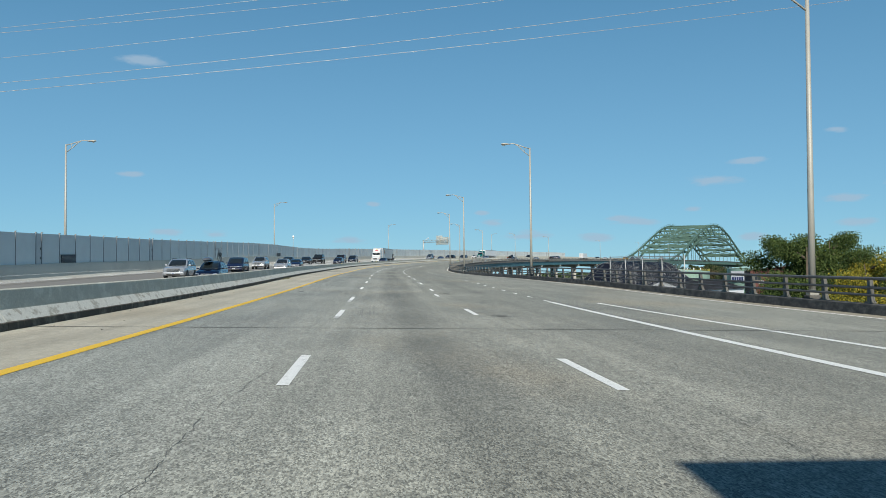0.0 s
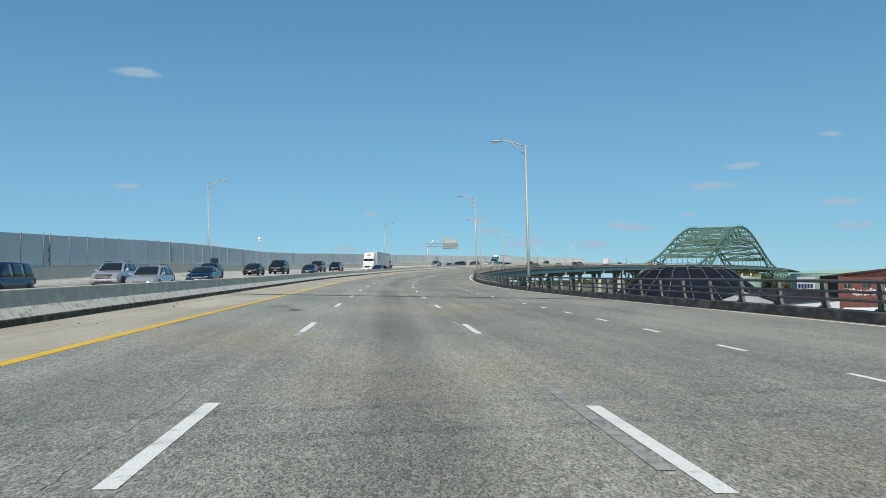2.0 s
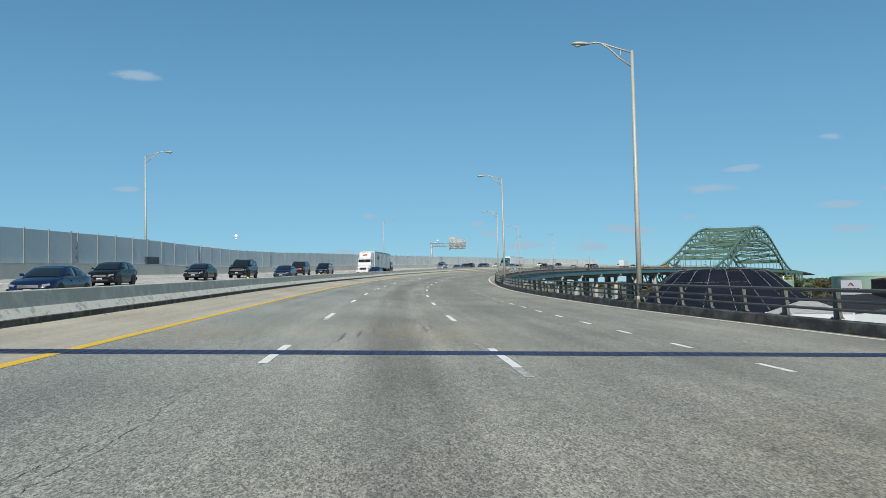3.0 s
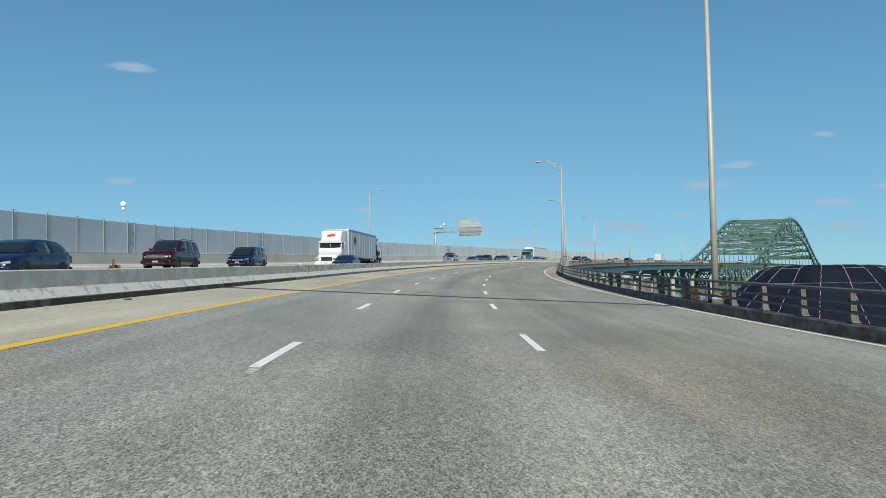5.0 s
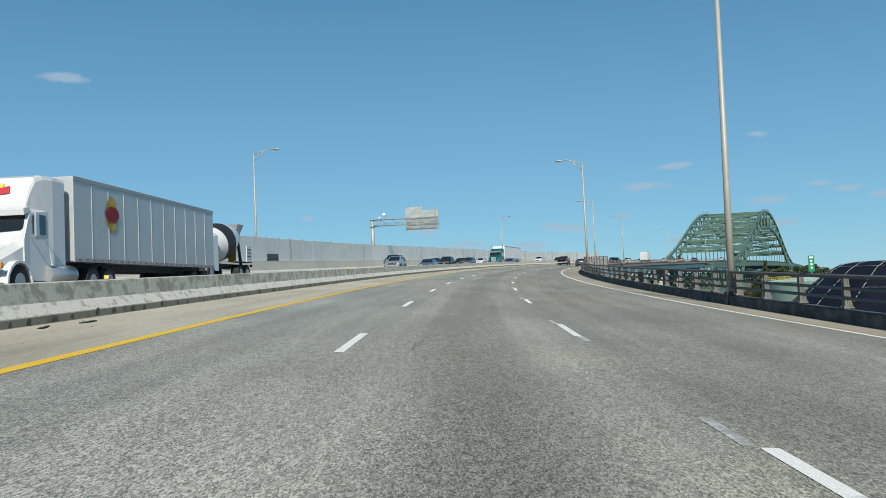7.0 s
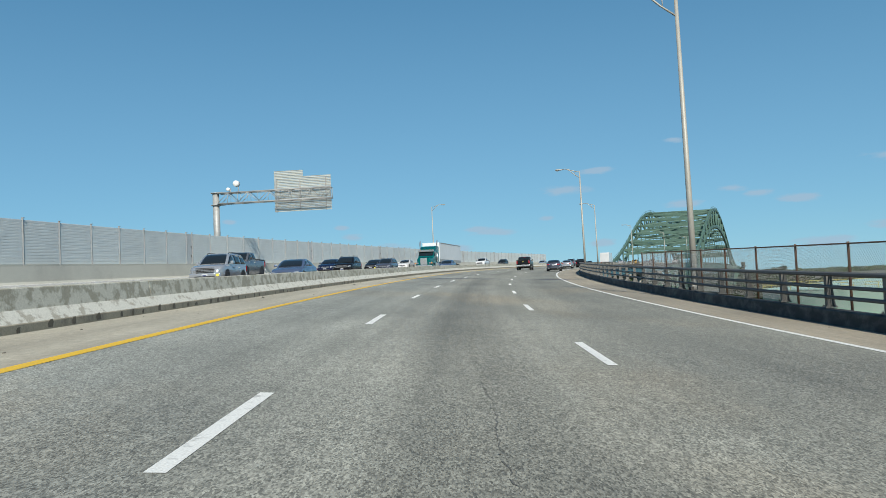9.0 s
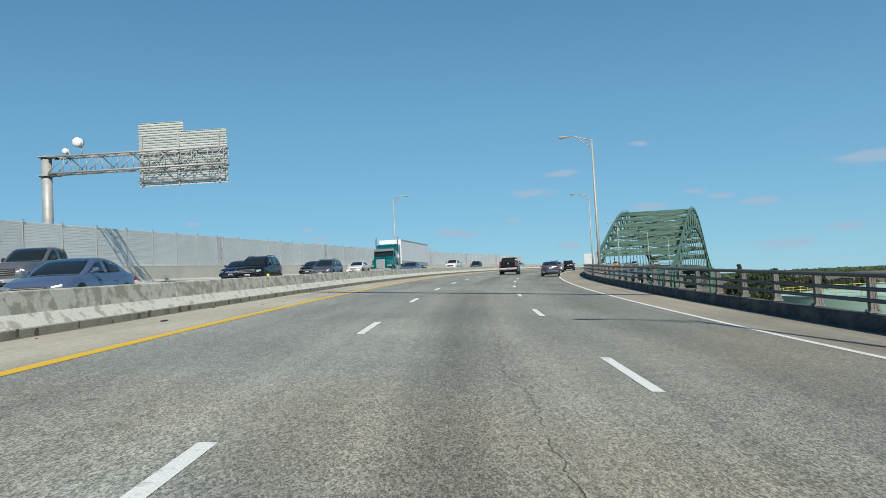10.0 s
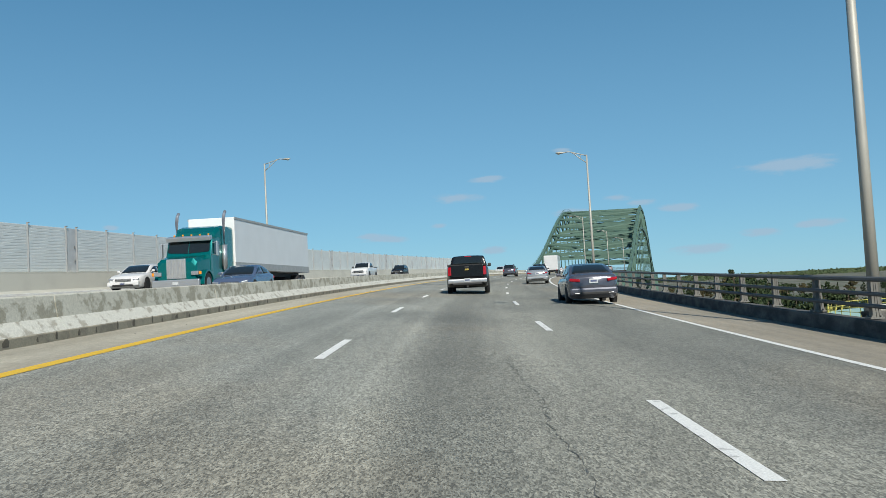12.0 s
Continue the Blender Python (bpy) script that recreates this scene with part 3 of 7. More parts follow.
# ---- median barrier, in cast lengths with open joints ----
MEDPROF = ((0.0, 0.0), (0.0, 0.11), (-0.03, 0.13), (-0.20, 0.37), (-0.25, 0.735), (-0.265, 0.75), (-0.435, 0.75), (-0.45, 0.735), (-0.50, 0.37), (-0.68, 0.1), (-0.68, 0.0))
barrier = tagged(empty("median_barrier"), "stained concrete median barrier with a dark foot", "barrier", kind="structure")
s = -58.0
while s < 760:
    n = s + (9.1 if s < 480 else 27.3)
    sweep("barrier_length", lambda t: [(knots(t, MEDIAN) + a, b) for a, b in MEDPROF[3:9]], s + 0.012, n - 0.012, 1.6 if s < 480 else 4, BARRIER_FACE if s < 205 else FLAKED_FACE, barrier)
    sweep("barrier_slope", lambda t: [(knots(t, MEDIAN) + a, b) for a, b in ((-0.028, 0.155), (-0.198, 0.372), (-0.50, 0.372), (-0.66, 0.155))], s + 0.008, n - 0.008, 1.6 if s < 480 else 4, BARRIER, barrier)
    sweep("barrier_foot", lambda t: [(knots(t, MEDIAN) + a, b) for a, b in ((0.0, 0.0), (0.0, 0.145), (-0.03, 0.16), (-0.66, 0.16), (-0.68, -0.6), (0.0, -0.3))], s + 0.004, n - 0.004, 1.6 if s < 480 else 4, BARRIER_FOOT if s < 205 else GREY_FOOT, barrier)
    s = n

# damp runs and worn notches along the foot
r = random.Random(8)
bm = bmesh.new()
s = 214.0
while s < 470:
    h, w = r.uniform(0.08, 0.155), r.uniform(0.03, 0.11)
    x = knots(s, MEDIAN) + 0.004
    top_w = w * r.uniform(0.3, 1.0)
    z0 = r.uniform(0.0, 0.04)
    bm.faces.new([bm.verts.new(at(s + a, x, z)) for a, z in ((-w, z0), (w * r.uniform(0.5, 1.2), z0), (w * 0.9, z0 + h * 0.6), (top_w, z0 + h), (-top_w * 0.6, z0 + h * 0.95), (-w * 1.1, z0 + h * 0.5))])
    s += r.uniform(0.5, 1.5)
part("damp_stain", bm, NOTCH, barrier)["kind"] = "stuff"
# a sprouting weed and blown litter at the foot of the barrier
WEED = mat("dry_weed", (0.15, 0.145, 0.075), 0.8, vary=0.3)
for s, n in ((68.2, 60), (69.6, 50), (66.5, 16)):
    bm = bmesh.new()
    for i in range(n):
        p = at(s + r.gauss(0, 0.22), knots(s, MEDIAN) + 0.06 + abs(r.gauss(0, 0.12)), 0)
        tip = p + Vector((r.gauss(0.03, 0.09), r.gauss(0, 0.12), r.uniform(0.02, 0.1)))
        bar(bm, p, tip, 0.012, 0.004)
    tagged(part("weed", bm, WEED), "dry green weed at the foot of the barrier", "weed", kind="stuff")
bm = bmesh.new()
for i in range(420):
    s = r.uniform(0, 420)
    lat = knots(s, MEDIAN) + 0.08 + abs(r.gauss(0, 0.75)) if i % 3 else knots(s, RAIL) - 0.06 - abs(r.gauss(0, 0.25))
    q = r.uniform(0.006, 0.018) * (2.0 if r.random() < 0.06 else 1)
    box(bm, at(s, lat, q * 0.35), (q * r.uniform(0.8, 2.6), q * r.uniform(0.8, 2.2), q * 0.8), Euler((r.uniform(-0.4, 0.4), r.uniform(-0.4, 0.4), r.uniform(0, 3))).to_matrix())
tagged(part("litter", bm, mat("grit", (0.10, 0.09, 0.075), 0.9, vary=0.4, scale=0.7)), "scattered grit and litter on the shoulders", "litter", kind="stuff")

# strips of torn rubber and a broken lath on the shoulder
for s, lat, ln, turn in ((237.2, -7.25, 0.62, 8), (235.8, -7.4, 0.6, -6), (183.6, -7.62, 0.25, 30), (320.8, -6.3, 0.3, 15)):
    bm = bmesh.new()
    pts = [at(s + ln * (u - 0.5), lat + 0.03 * math.sin(5 * u) + (u - 0.5) * ln * math.tan(radians(turn)), 0.016) for u in np.linspace(0, 1, 6)]
    rod(bm, pts, [0.012, 0.022, 0.02, 0.024, 0.018, 0.01], 6)
    tagged(part("rubber_strip", bm, CRACK), "strip of torn black tyre rubber on the shoulder", "debris", "debris on the shoulder")
# yellow reflectors on top of the barrier
REFLECT = mat("yellow_reflector", (0.75, 0.62, 0.10), 0.3, bump=0)
for s in (147.0, 178.0, 208.7, 240.1, 271.3, 302.5, 333.5):
    p = at(s, knots(s, MEDIAN) - 0.34, 0.748)
    m_ = tagged(empty("barrier_reflector", pose(p.x, p.y, p.z, 0, 0, head(s))), "small yellow reflector on top of the barrier", "reflector", "barrier reflectors")
    bm = bmesh.new()
    box(bm, (0, 0, 0.055), (0.10, 0.012, 0.085), bevel=0.004)
    part("reflector_plate", bm, REFLECT, m_)
    bm = bmesh.new()
    box(bm, (0, 0.01, 0.012), (0.10, 0.05, 0.02))
    part("foot_plate", bm, RAILMETAL, m_)

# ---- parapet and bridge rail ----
parapet = tagged(sweep("parapet", lambda s: [(knots(s, RAIL) + a, b) for a, b in ((0.0, 0.0), (0.02, 0.30), (0.05, 0.33), (0.40, 0.33), (0.42, 0.30), (0.42, -0.6), (0.2, -0.6), (0.2, 0.0))], S0, S1, 2.5, PARAPET), "low weathered concrete parapet, its colour darkened for the shaded side", "parapet", kind="structure")
rail = tagged(empty("bridge_rail"), "three-bar grey metal bridge rail on tapered posts", "railing", kind="structure")
for up, h, d in ((1.115, 0.11, 0.14), (0.83, 0.09, 0.11), (0.60, 0.09, 0.11)):
    prof = [(math.cos(a) * d / 2, math.sin(a) * h / 2) for a in (math.tau * k / 8 + math.pi / 8 for k in range(8))]
    sweep("rail_bar", lambda s: [(knots(s, RAIL) + 0.13 + a, up + b) for a, b in prof], S0, 700, 2.7, RAILTUBE, rail)


def post_mesh():
    bm = bmesh.new()
    for y0, y1, wide_ in ((0.0, 0.30, 0.075), (0.30, 0.42, 0.062), (0.42, 0.62, 0.075), (0.62, 0.74, 0.062), (0.74, 1.0, 0.075)):
        v = []
        for z, dpt in ((0.33, 0.19), (0.6, 0.15), (1.08, 0.12)):
            v.append([bm.verts.new((x, 0.20 + y * dpt, z)) for x, y in ((-wide_, y0), (wide_, y0), (wide_, y1), (-wide_, y1))])
        for a, b in zip(v, v[1:]):
            for k in range(4):
                bm.faces.new((a[k], a[(k + 1) % 4], b[(k + 1) % 4], b[k]))
        bm.faces.new(v[-1]), bm.faces.new(v[0][::-1])
    box(bm, (0, 0.27, 0.345), (0.26, 0.27, 0.03))
    for x in (-0.1, 0.1):
        for y in (0.18, 0.36):
            box(bm, (x, y, 0.375), (0.035, 0.035, 0.04))
    me = bpy.data.meshes.new("rail_post")
    bm.to_mesh(me)
    bm.free()
    me.materials.append(RAILMETAL)
    return me


POST = post_mesh()
k = 0
s = -40.0
while s < 560:
    ob = new("rail_post", POST)
    ob.parent = rail
    p = at(s, knots(s, RAIL))
    # its depth runs across the road
    ob.matrix_basis = pose(p.x, p.y, p.z, 0, 0, head(s) - 90)
    s += 2.71


def link_fence(a, b, label, pitch=2.95, metal=RUST, top=1.8, wire=0.0035):
    """A stretch of chain-link fence behind the bridge rail."""
    fence = tagged(empty("chain_link_fence"), label, "fence")
    n = int(round((b - a) / pitch))
    for i in range(n + 1):
        s = a + i * (b - a) / n
        bm = bmesh.new()
        rod(bm, [at(s, knots(s, RAIL) + 0.44, 0.2), at(s, knots(s, RAIL) + 0.44, top + 0.04)], 0.03, 8)
        part("fence_post", bm, metal, fence)
    bm = bmesh.new()
    rod(bm, [at(s, knots(s, RAIL) + 0.44, top) for s in np.linspace(a, b, 24)], 0.02, 6)
    part("top_rail", bm, metal, fence)
    bm = bmesh.new()
    step, z0, z1 = 0.075, 0.36, top - 0.01
    m = int((b - a) / step)
    for i in range(-int((z1 - z0) / step), m + 1):
        for d in (1, -1):
            pts = []
            for u in (0.0, 1.0):
                s = a + i * step + (u if d > 0 else 1 - u) * (z1 - z0)
                pts.append((s, z0 + u * (z1 - z0)))
            (sa, za), (sb, zb) = pts
            for lim in (a, b):
                if (sa - lim) * (sb - lim) < 0:
                    zc = za + (zb - za) * (lim - sa) / (sb - sa)
                    if (sa < lim) == (lim == a):
                        sa, za = lim, zc
                    else:
                        sb, zb = lim, zc
            if min(sa, sb) < a - 1e-6 or max(sa, sb) > b + 1e-6:
                continue
            bar(bm, at(sa, knots(sa, RAIL) + 0.47, za), at(sb, knots(sb, RAIL) + 0.47, zb), wire)
    part("wire_mesh", bm, STEEL, fence, "fine galvanised wire mesh")
    return fence


link_fence(49.2, 62.2, "chain-link fence on grey posts behind the bridge rail", 3.4, STEEL, 1.94, 0.0022)
link_fence(283.5, 318.9, "chain-link fence on rusty posts behind the bridge rail")

# a small green mile marker on one of the rail posts
SIGNGREEN = mat("sign_green_sheet", (0.01, 0.22, 0.11), 0.45, vary=0.05, bump=0)
MARK_S = 243.5
mk = tagged(empty("mile_marker", road_pose(MARK_S, knots(MARK_S, RAIL) + 0.16, 1.12)), "narrow green mile marker on the bridge rail", "road sign")
bm = bmesh.new()
box(bm, (0, 0, 0.30), (0.16, 0.01, 0.42), bevel=0.004)
mp_ = part("marker_plate", bm, SIGNGREEN, mk)
bm = bmesh.new()
box(bm, (0, 0.015, 0.2), (0.04, 0.02, 0.5))
part("marker_post", bm, RAILMETAL, mk)
for z, w_ in ((0.46, 0.10), (0.37, 0.05), (0.28, 0.06), (0.19, 0.05)):
    bm = bmesh.new()
    box(bm, (0, -0.008, z), (w_, 0.006, 0.05))
    part("character_bar", bm, WHITE, mp_)

# ---- noise wall ----
noise_wall = tagged(empty("noise_wall"), "pale ribbed metal noise wall on a concrete base", "noise wall", kind="structure")


def wall_up(s, z):
    return knots(s, DROP) + z


sweep("wall_base", lambda s: [(knots(s, WALL) + a, knots(s, DROP) + b) for a, b in ((0.28, 0.0), (0.16, 0.12), (0.05, knots(s, WALL_FOOT) - 0.1), (0.05, knots(s, WALL_FOOT)), (-0.4, knots(s, WALL_FOOT)), (-0.4, -0.3))], S0, S1, 3.7, WALLBASE, noise_wall)


def wall_panel(s0, s1, ribs=True):
    bm = bmesh.new()
    z0, z1 = knots(s0, WALL_FOOT), knots(s0, WALL_TOP)
    n = 15 if ribs else 1
    rib = 0.0025 if s0 < 235 else 0.005 if s0 < 260 else 0.008
    for side in (0,):
        prev = None
        for i in range(n + 1):
            z = z0 + (z1 - z0) * i / n
            for off, dz in (((-0.155 - rib, 0.0), (-0.155, 0.018), (-0.155, (z1 - z0) / n - 0.018), (-0.155 - rib, (z1 - z0) / n)) if ribs and i < n else ((-0.17, 0.0),)):
                row = [bm.verts.new(at(s, knots(s, WALL) + off, wall_up(s, min(z + dz, z1)))) for s in (s0, s1)]
                if prev:
                    bm.faces.new((prev[0], prev[1], row[1], row[0]))
                prev = row
        back = [bm.verts.new(at(s, knots(s, WALL) - 0.26, wall_up(s, z))) for s, z in ((s0, z1), (s1, z1), (s1, z0), (s0, z0))]
        bm.faces.new((prev[0], prev[1], back[1], back[0]))
        bm.faces.new(back[::-1])
    return bm


def wall_post(s):
    bm = bmesh.new()
    z1 = knots(s, WALL_TOP) + 0.1
    lat = knots(s, WALL) - 0.13
    bar(bm, at(s, lat - 0.04, wall_up(s, knots(s, WALL_FOOT) - 0.02)), at(s, lat - 0.04, wall_up(s, z1)), 0.1, 0.1)
    box(bm, at(s, lat, wall_up(s, z1)), (0.13, 0.12, 0.03), Matrix.Rotation(radians(head(s)), 3, "Z"))
    return bm


s = 164 - 29.5 * 7
while s < 545:
    for i in range(8):
        a, b = s + 1.1 + 3.55 * i, s + 1.1 + 3.55 * (i + 1)
        part("wall_panel", wall_panel(a + 0.03, b - 0.03), PANEL, noise_wall)
        part("wall_post", wall_post(a), PANELPOST, noise_wall)
    part("wall_post", wall_post(s), PANELPOST, noise_wall)
    d = part("wall_door", wall_panel(s + 0.05, s + 1.05, False), mat("door_grey", (0.50, 0.51, 0.50), 0.5) if s < -40 else bpy.data.materials["door_grey"], noise_wall, "flat grey access door")
    bm = bmesh.new()
    for z in (1.55, 2.3):
        bar(bm, at(s + 0.85, knots(s, WALL) - 0.13, wall_up(s, z)), at(s + 0.85, knots(s, WALL) - 0.13, wall_up(s, z + 0.16)), 0.05)
    part("door_handle", bm, VENT, d)
    s += 29.5
for a, b in ((80.4, 83.7), (178.6, 182.0), (304.4, 307.7), (434.4, 437.6)):
    bm = bmesh.new()
    z = knots(a, WALL_FOOT)
    lat = knots((a + b) / 2, WALL) - 0.1
    bar(bm, at(a, lat, wall_up(a, z + 0.38)), at(b, lat, wall_up(b, z + 0.38)), 0.06, 0.7)
    v = tagged(part("wall_vent", bm, VENT, noise_wall), "dark louvred vent")
    bm = bmesh.new()
    for i in range(7):
        zz = z + 0.08 + 0.1 * i
        bar(bm, at(a + 0.05, lat + 0.05, wall_up(a, zz)), at(b - 0.05, lat + 0.05, wall_up(b, zz)), 0.05, 0.02)
    part("louvre", bm, PANELPOST, v)


# ---- street lamps ----
def street_lamp(name="street_lamp"):
    """Base at the origin; the arm points along -x."""
    lamp = tagged(empty(name), "tall tapered aluminium street lamp with a cobra head", "street lamp", "street lamps along the highway")
    bm = bmesh.new()
    rod(bm, [(0, 0, 0.55), (0, 0, 4), (0, 0, 11.5)], [0.125, 0.11, 0.07], 14)
    part("pole", bm, POLE, lamp)
    bm = bmesh.new()
    box(bm, (0, 0, 0.2), (0.42, 0.42, 0.5), bevel=0.02)
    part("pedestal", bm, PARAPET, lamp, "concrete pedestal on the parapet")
    bm = bmesh.new()
    box(bm, (0, 0, 0.52), (0.34, 0.34, 0.14), bevel=0.02)
    part("base_plate", bm, POLE, lamp)
    bm = bmesh.new()
    rod(bm, [(0, 0, 11.42), (-0.7, 0, 11.62), (-1.3, 0, 11.82), (-1.62, 0, 11.88), (-1.95, 0, 11.83)], [0.045, 0.042, 0.04, 0.04, 0.045], 8)
    part("upper_arm", bm, POLE, lamp)
    bm = bmesh.new()
    rod(bm, [(0, 0, 10.75), (-0.6, 0, 11.2), (-1.1, 0, 11.66), (-1.35, 0, 11.8)], [0.04] * 4, 8)
    rod(bm, [(-0.52, 0, 11.14), (-0.52, 0, 11.56)], 0.02, 6)
    part("lower_arm", bm, POLE, lamp)
    bm = bmesh.new()
    rings = []
    for x, w, h0, h1 in ((-1.88, 0.04, 0.03, 0.03), (-2.02, 0.09, 0.07, 0.06), (-2.25, 0.16, 0.10, 0.08), (-2.5, 0.185, 0.10, 0.07), (-2.68, 0.13, 0.07, 0.04), (-2.74, 0.03, 0.02, 0.01)):
        rings.append([bm.verts.new((x, w * math.cos(a), 11.82 + (h0 if math.sin(a) > 0 else h1) * math.sin(a))) for a in (math.tau * i / 12 for i in range(12))])
    for a, b in zip(rings, rings[1:]):
        for i in range(12):
            bm.faces.new((a[i], a[(i + 1) % 12], b[(i + 1) % 12], b[i]))
    bm.faces.new(rings[0]), bm.faces.new(rings[-1][::-1])
    bmesh.ops.recalc_face_normals(bm, faces=bm.faces)
    hd = part("lamp_head", bm, POLE, lamp, "cobra head housing", smooth=True)
    bm = bmesh.new()
    bmesh.ops.create_uvsphere(bm, u_segments=12, v_segments=8, radius=1.0, matrix=Matrix.Translation((-2.46, 0, 11.77)) @ Matrix.Diagonal((0.16, 0.115, 0.1, 1)))
    part("lens", bm, LENS, hd, "bulging prismatic lens", smooth=True)
    return lamp


LAMP = street_lamp()
right = [(-14, None), (85.7, 13.0), (135.3, 10.95), (192.5, 9.95), (250.3, 8.9), (308.7, 8.4), (372.9, 8.45), (431.5, 9.2), (527, None), (598, None), (661, None)]
# some poles are a little longer than the rest
TALLER = {85.7: 1.07, 135.3: 1.012, 192.5: 1.055, 250.3: 1.012}
LAMP.matrix_basis = road_pose(37.1, 14.75)
for s, lat in right:
    # the poles lean a little towards the lanes
    copy_thing(LAMP, road_pose(s, lat + (0.22 if s > 300 else 0.0) if lat else knots(s, RAIL) + 0.5) @ Matrix.Rotation(radians(0.1 if 240 < s < 260 else -0.55 if s > 150 else -0.25), 4, "Y") @ Matrix.Diagonal((1, 1, TALLER.get(s, 1.0), 1)))
for s, lat in ((86.7, -29.7), (181.7, -26.2), (303.2, -24.4), (438.3, -22.6)):
    p = at(s, lat, wall_up(s, 0.4))
    copy_thing(LAMP, pose(p.x, p.y, p.z, 0, 0, head(s) + 180))["label"] = "tall aluminium street lamp behind the noise wall"

# ---- cantilever sign, seen from behind ----
def sign_gantry():
    g = tagged(empty("sign_gantry", road_pose(350.0, -24.75, -0.2)), "galvanised cantilever gantry with the back of a ribbed sign", "road sign")
    bm = bmesh.new()
    rod(bm, [(0, 0, -0.5), (0, 0, 7.5)], [0.31, 0.29], 20)
    part("post", bm, STEEL, g)
    bm = bmesh.new()
    for z in (6.32, 7.42):
        bm = bmesh.new()
        rod(bm, [(0, 0, z), (0, 0, z + 0.07)], [0.42, 0.42], 20)
        box(bm, (0.2, 0, z + 0.05), (1.1, 0.75, 0.06))
        part("flange", bm, STEEL, g)
    x0, x1 = 0.3, 10.7
    chords = [(-0.42, 6.45), (0.42, 6.45), (-0.42, 7.4), (0.42, 7.4)]
    for y, z in chords:
        bm = bmesh.new()
        rod(bm, [(x0, y, z), (x1, y, z)], 0.055, 8)
        part("truss_chord", bm, STEEL, g)
    for i in range(11):
        a, b = x0 + (x1 - x0) * i / 11, x0 + (x1 - x0) * (i + 1) / 11
        for (y0, z0), (y1, z1) in ((chords[0], chords[2]), (chords[1], chords[3]), (chords[0], chords[1]), (chords[2], chords[3])):
            bm = bmesh.new()
            rod(bm, [(a, y0, z0), (b, y1, z1)] if i % 2 == 0 else [(a, y1, z1), (b, y0, z0)], 0.028, 6)
            rod(bm, [(b, y0, z0), (b, y1, z1)], 0.022, 6)
            part("truss_brace", bm, STEEL, g)
    sx0, sx1, sz0, sz1 = 5.3, 10.55, 5.5, 8.65
    n = 22
    for i in range(n):
        z = sz0 + (sz1 - sz0) * i / n
        bm = bmesh.new()
        box(bm, ((sx0 + sx1) / 2, 0.62, z + 0.045), (sx1 - sx0, 0.03, 0.105))
        box(bm, ((sx0 + sx1) / 2, 0.59, z + 0.1), (sx1 - sx0, 0.05, 0.02))
        part("sign_plank", bm, SIGNBACK, g)
    for i in range(4):
        z = sz1 + 0.145 * i
        bm = bmesh.new()
        box(bm, (sx0 + 1.35, 0.62, z + 0.045), (2.7, 0.03, 0.115))
        box(bm, (sx0 + 1.35, 0.59, z + 0.1), (2.7, 0.05, 0.02))
        part("sign_plank", bm, SIGNBACK, g)
    for x in (5.5, 7.7, 10.1):
        bm = bmesh.new()
        bar(bm, (x, 0.53, sz0 - 0.05), (x, 0.53, sz1 - 0.2), 0.09, 0.1, up=(0, 1, 0))
        part("sign_bracket", bm, STEEL, g)
    bm = bmesh.new()
    for i in range(6):
        a, b = 5.5 + 0.77 * i, 5.5 + 0.77 * (i + 1)
        rod(bm, [(a, 0.1, 5.75), (b, 0.1, 6.4)] if i % 2 == 0 else [(a, 0.1, 6.4), (b, 0.1, 5.75)], 0.02, 5)
    rod(bm, [(5.4, 0.1, 5.75), (10.3, 0.1, 5.75)], 0.03, 6)
    part("lower_frame", bm, STEEL, g)
    for x, z, r in ((1.25, 7.72, 0.17), (2.0, 8.2, 0.28)):
        bm = bmesh.new()
        rod(bm, [(x + 0.15, 0, 7.4), (x + 0.15, 0, z)], 0.035, 8)
        part("dish_mast", bm, STEEL, g)
        bm = bmesh.new()
        bmesh.ops.create_uvsphere(bm, u_segments=20, v_segments=12, radius=r, matrix=Matrix.Translation((x, -0.25, z)) @ Matrix.Diagonal((1, 0.55, 1, 1)))
        rod(bm, [(x, 0.1, z), (x, -0.2, z)], r * 0.98, 20)
        part("radar_dish", bm, WHITECAP, g, "white sensor drum", smooth=True)
    return g


WHITECAP = mat("white_plastic", (0.78, 0.78, 0.75), 0.4, vary=0.05)
sign_gantry()
# an overhead sign that has just been passed and still throws its shade on the lanes
g = tagged(empty("sign_gantry", road_pose(2.5, 15.4, -0.1)), "overhead highway sign on a cantilever over the merging lanes", "road sign")
bm = bmesh.new()
rod(bm, [(0, 0, -0.5), (0, 0, 7.6)], [0.31, 0.29], 18)
part("post", bm, STEEL, g)
bm = bmesh.new()
for z in (6.5, 7.4):
    bar(bm, (0, 0, z), (-15.2, 0, z), 0.12)
part("truss_chord", bm, STEEL, g)
bm = bmesh.new()
box(bm, (-12.2, 0.3, 7.0), (5.8, 0.06, 3.0))
part("sign_plate", bm, SIGNBACK, g)


def camera_pole(s, lat, h):
    c = tagged(empty("sensor_pole", road_pose(s, lat, -0.5)), "thin grey pole with white sensor drums", "sensor pole")
    bm = bmesh.new()
    rod(bm, [(0, 0, 0), (0, 0, h)], [0.07, 0.05], 8)
    part("pole", bm, STEEL, c)
    for z, r in ((h + 0.15, 0.36), (h - 0.4, 0.2)):
        bm = bmesh.new()
        bmesh.ops.create_uvsphere(bm, u_segments=14, v_segments=10, radius=r, matrix=Matrix.Translation((0.05, -0.1, z)) @ Matrix.Diagonal((1, 0.6, 1, 1)))
        part("sensor_drum", bm, WHITECAP, c, smooth=True)


camera_pole(257.0, -42.3, 6.4)

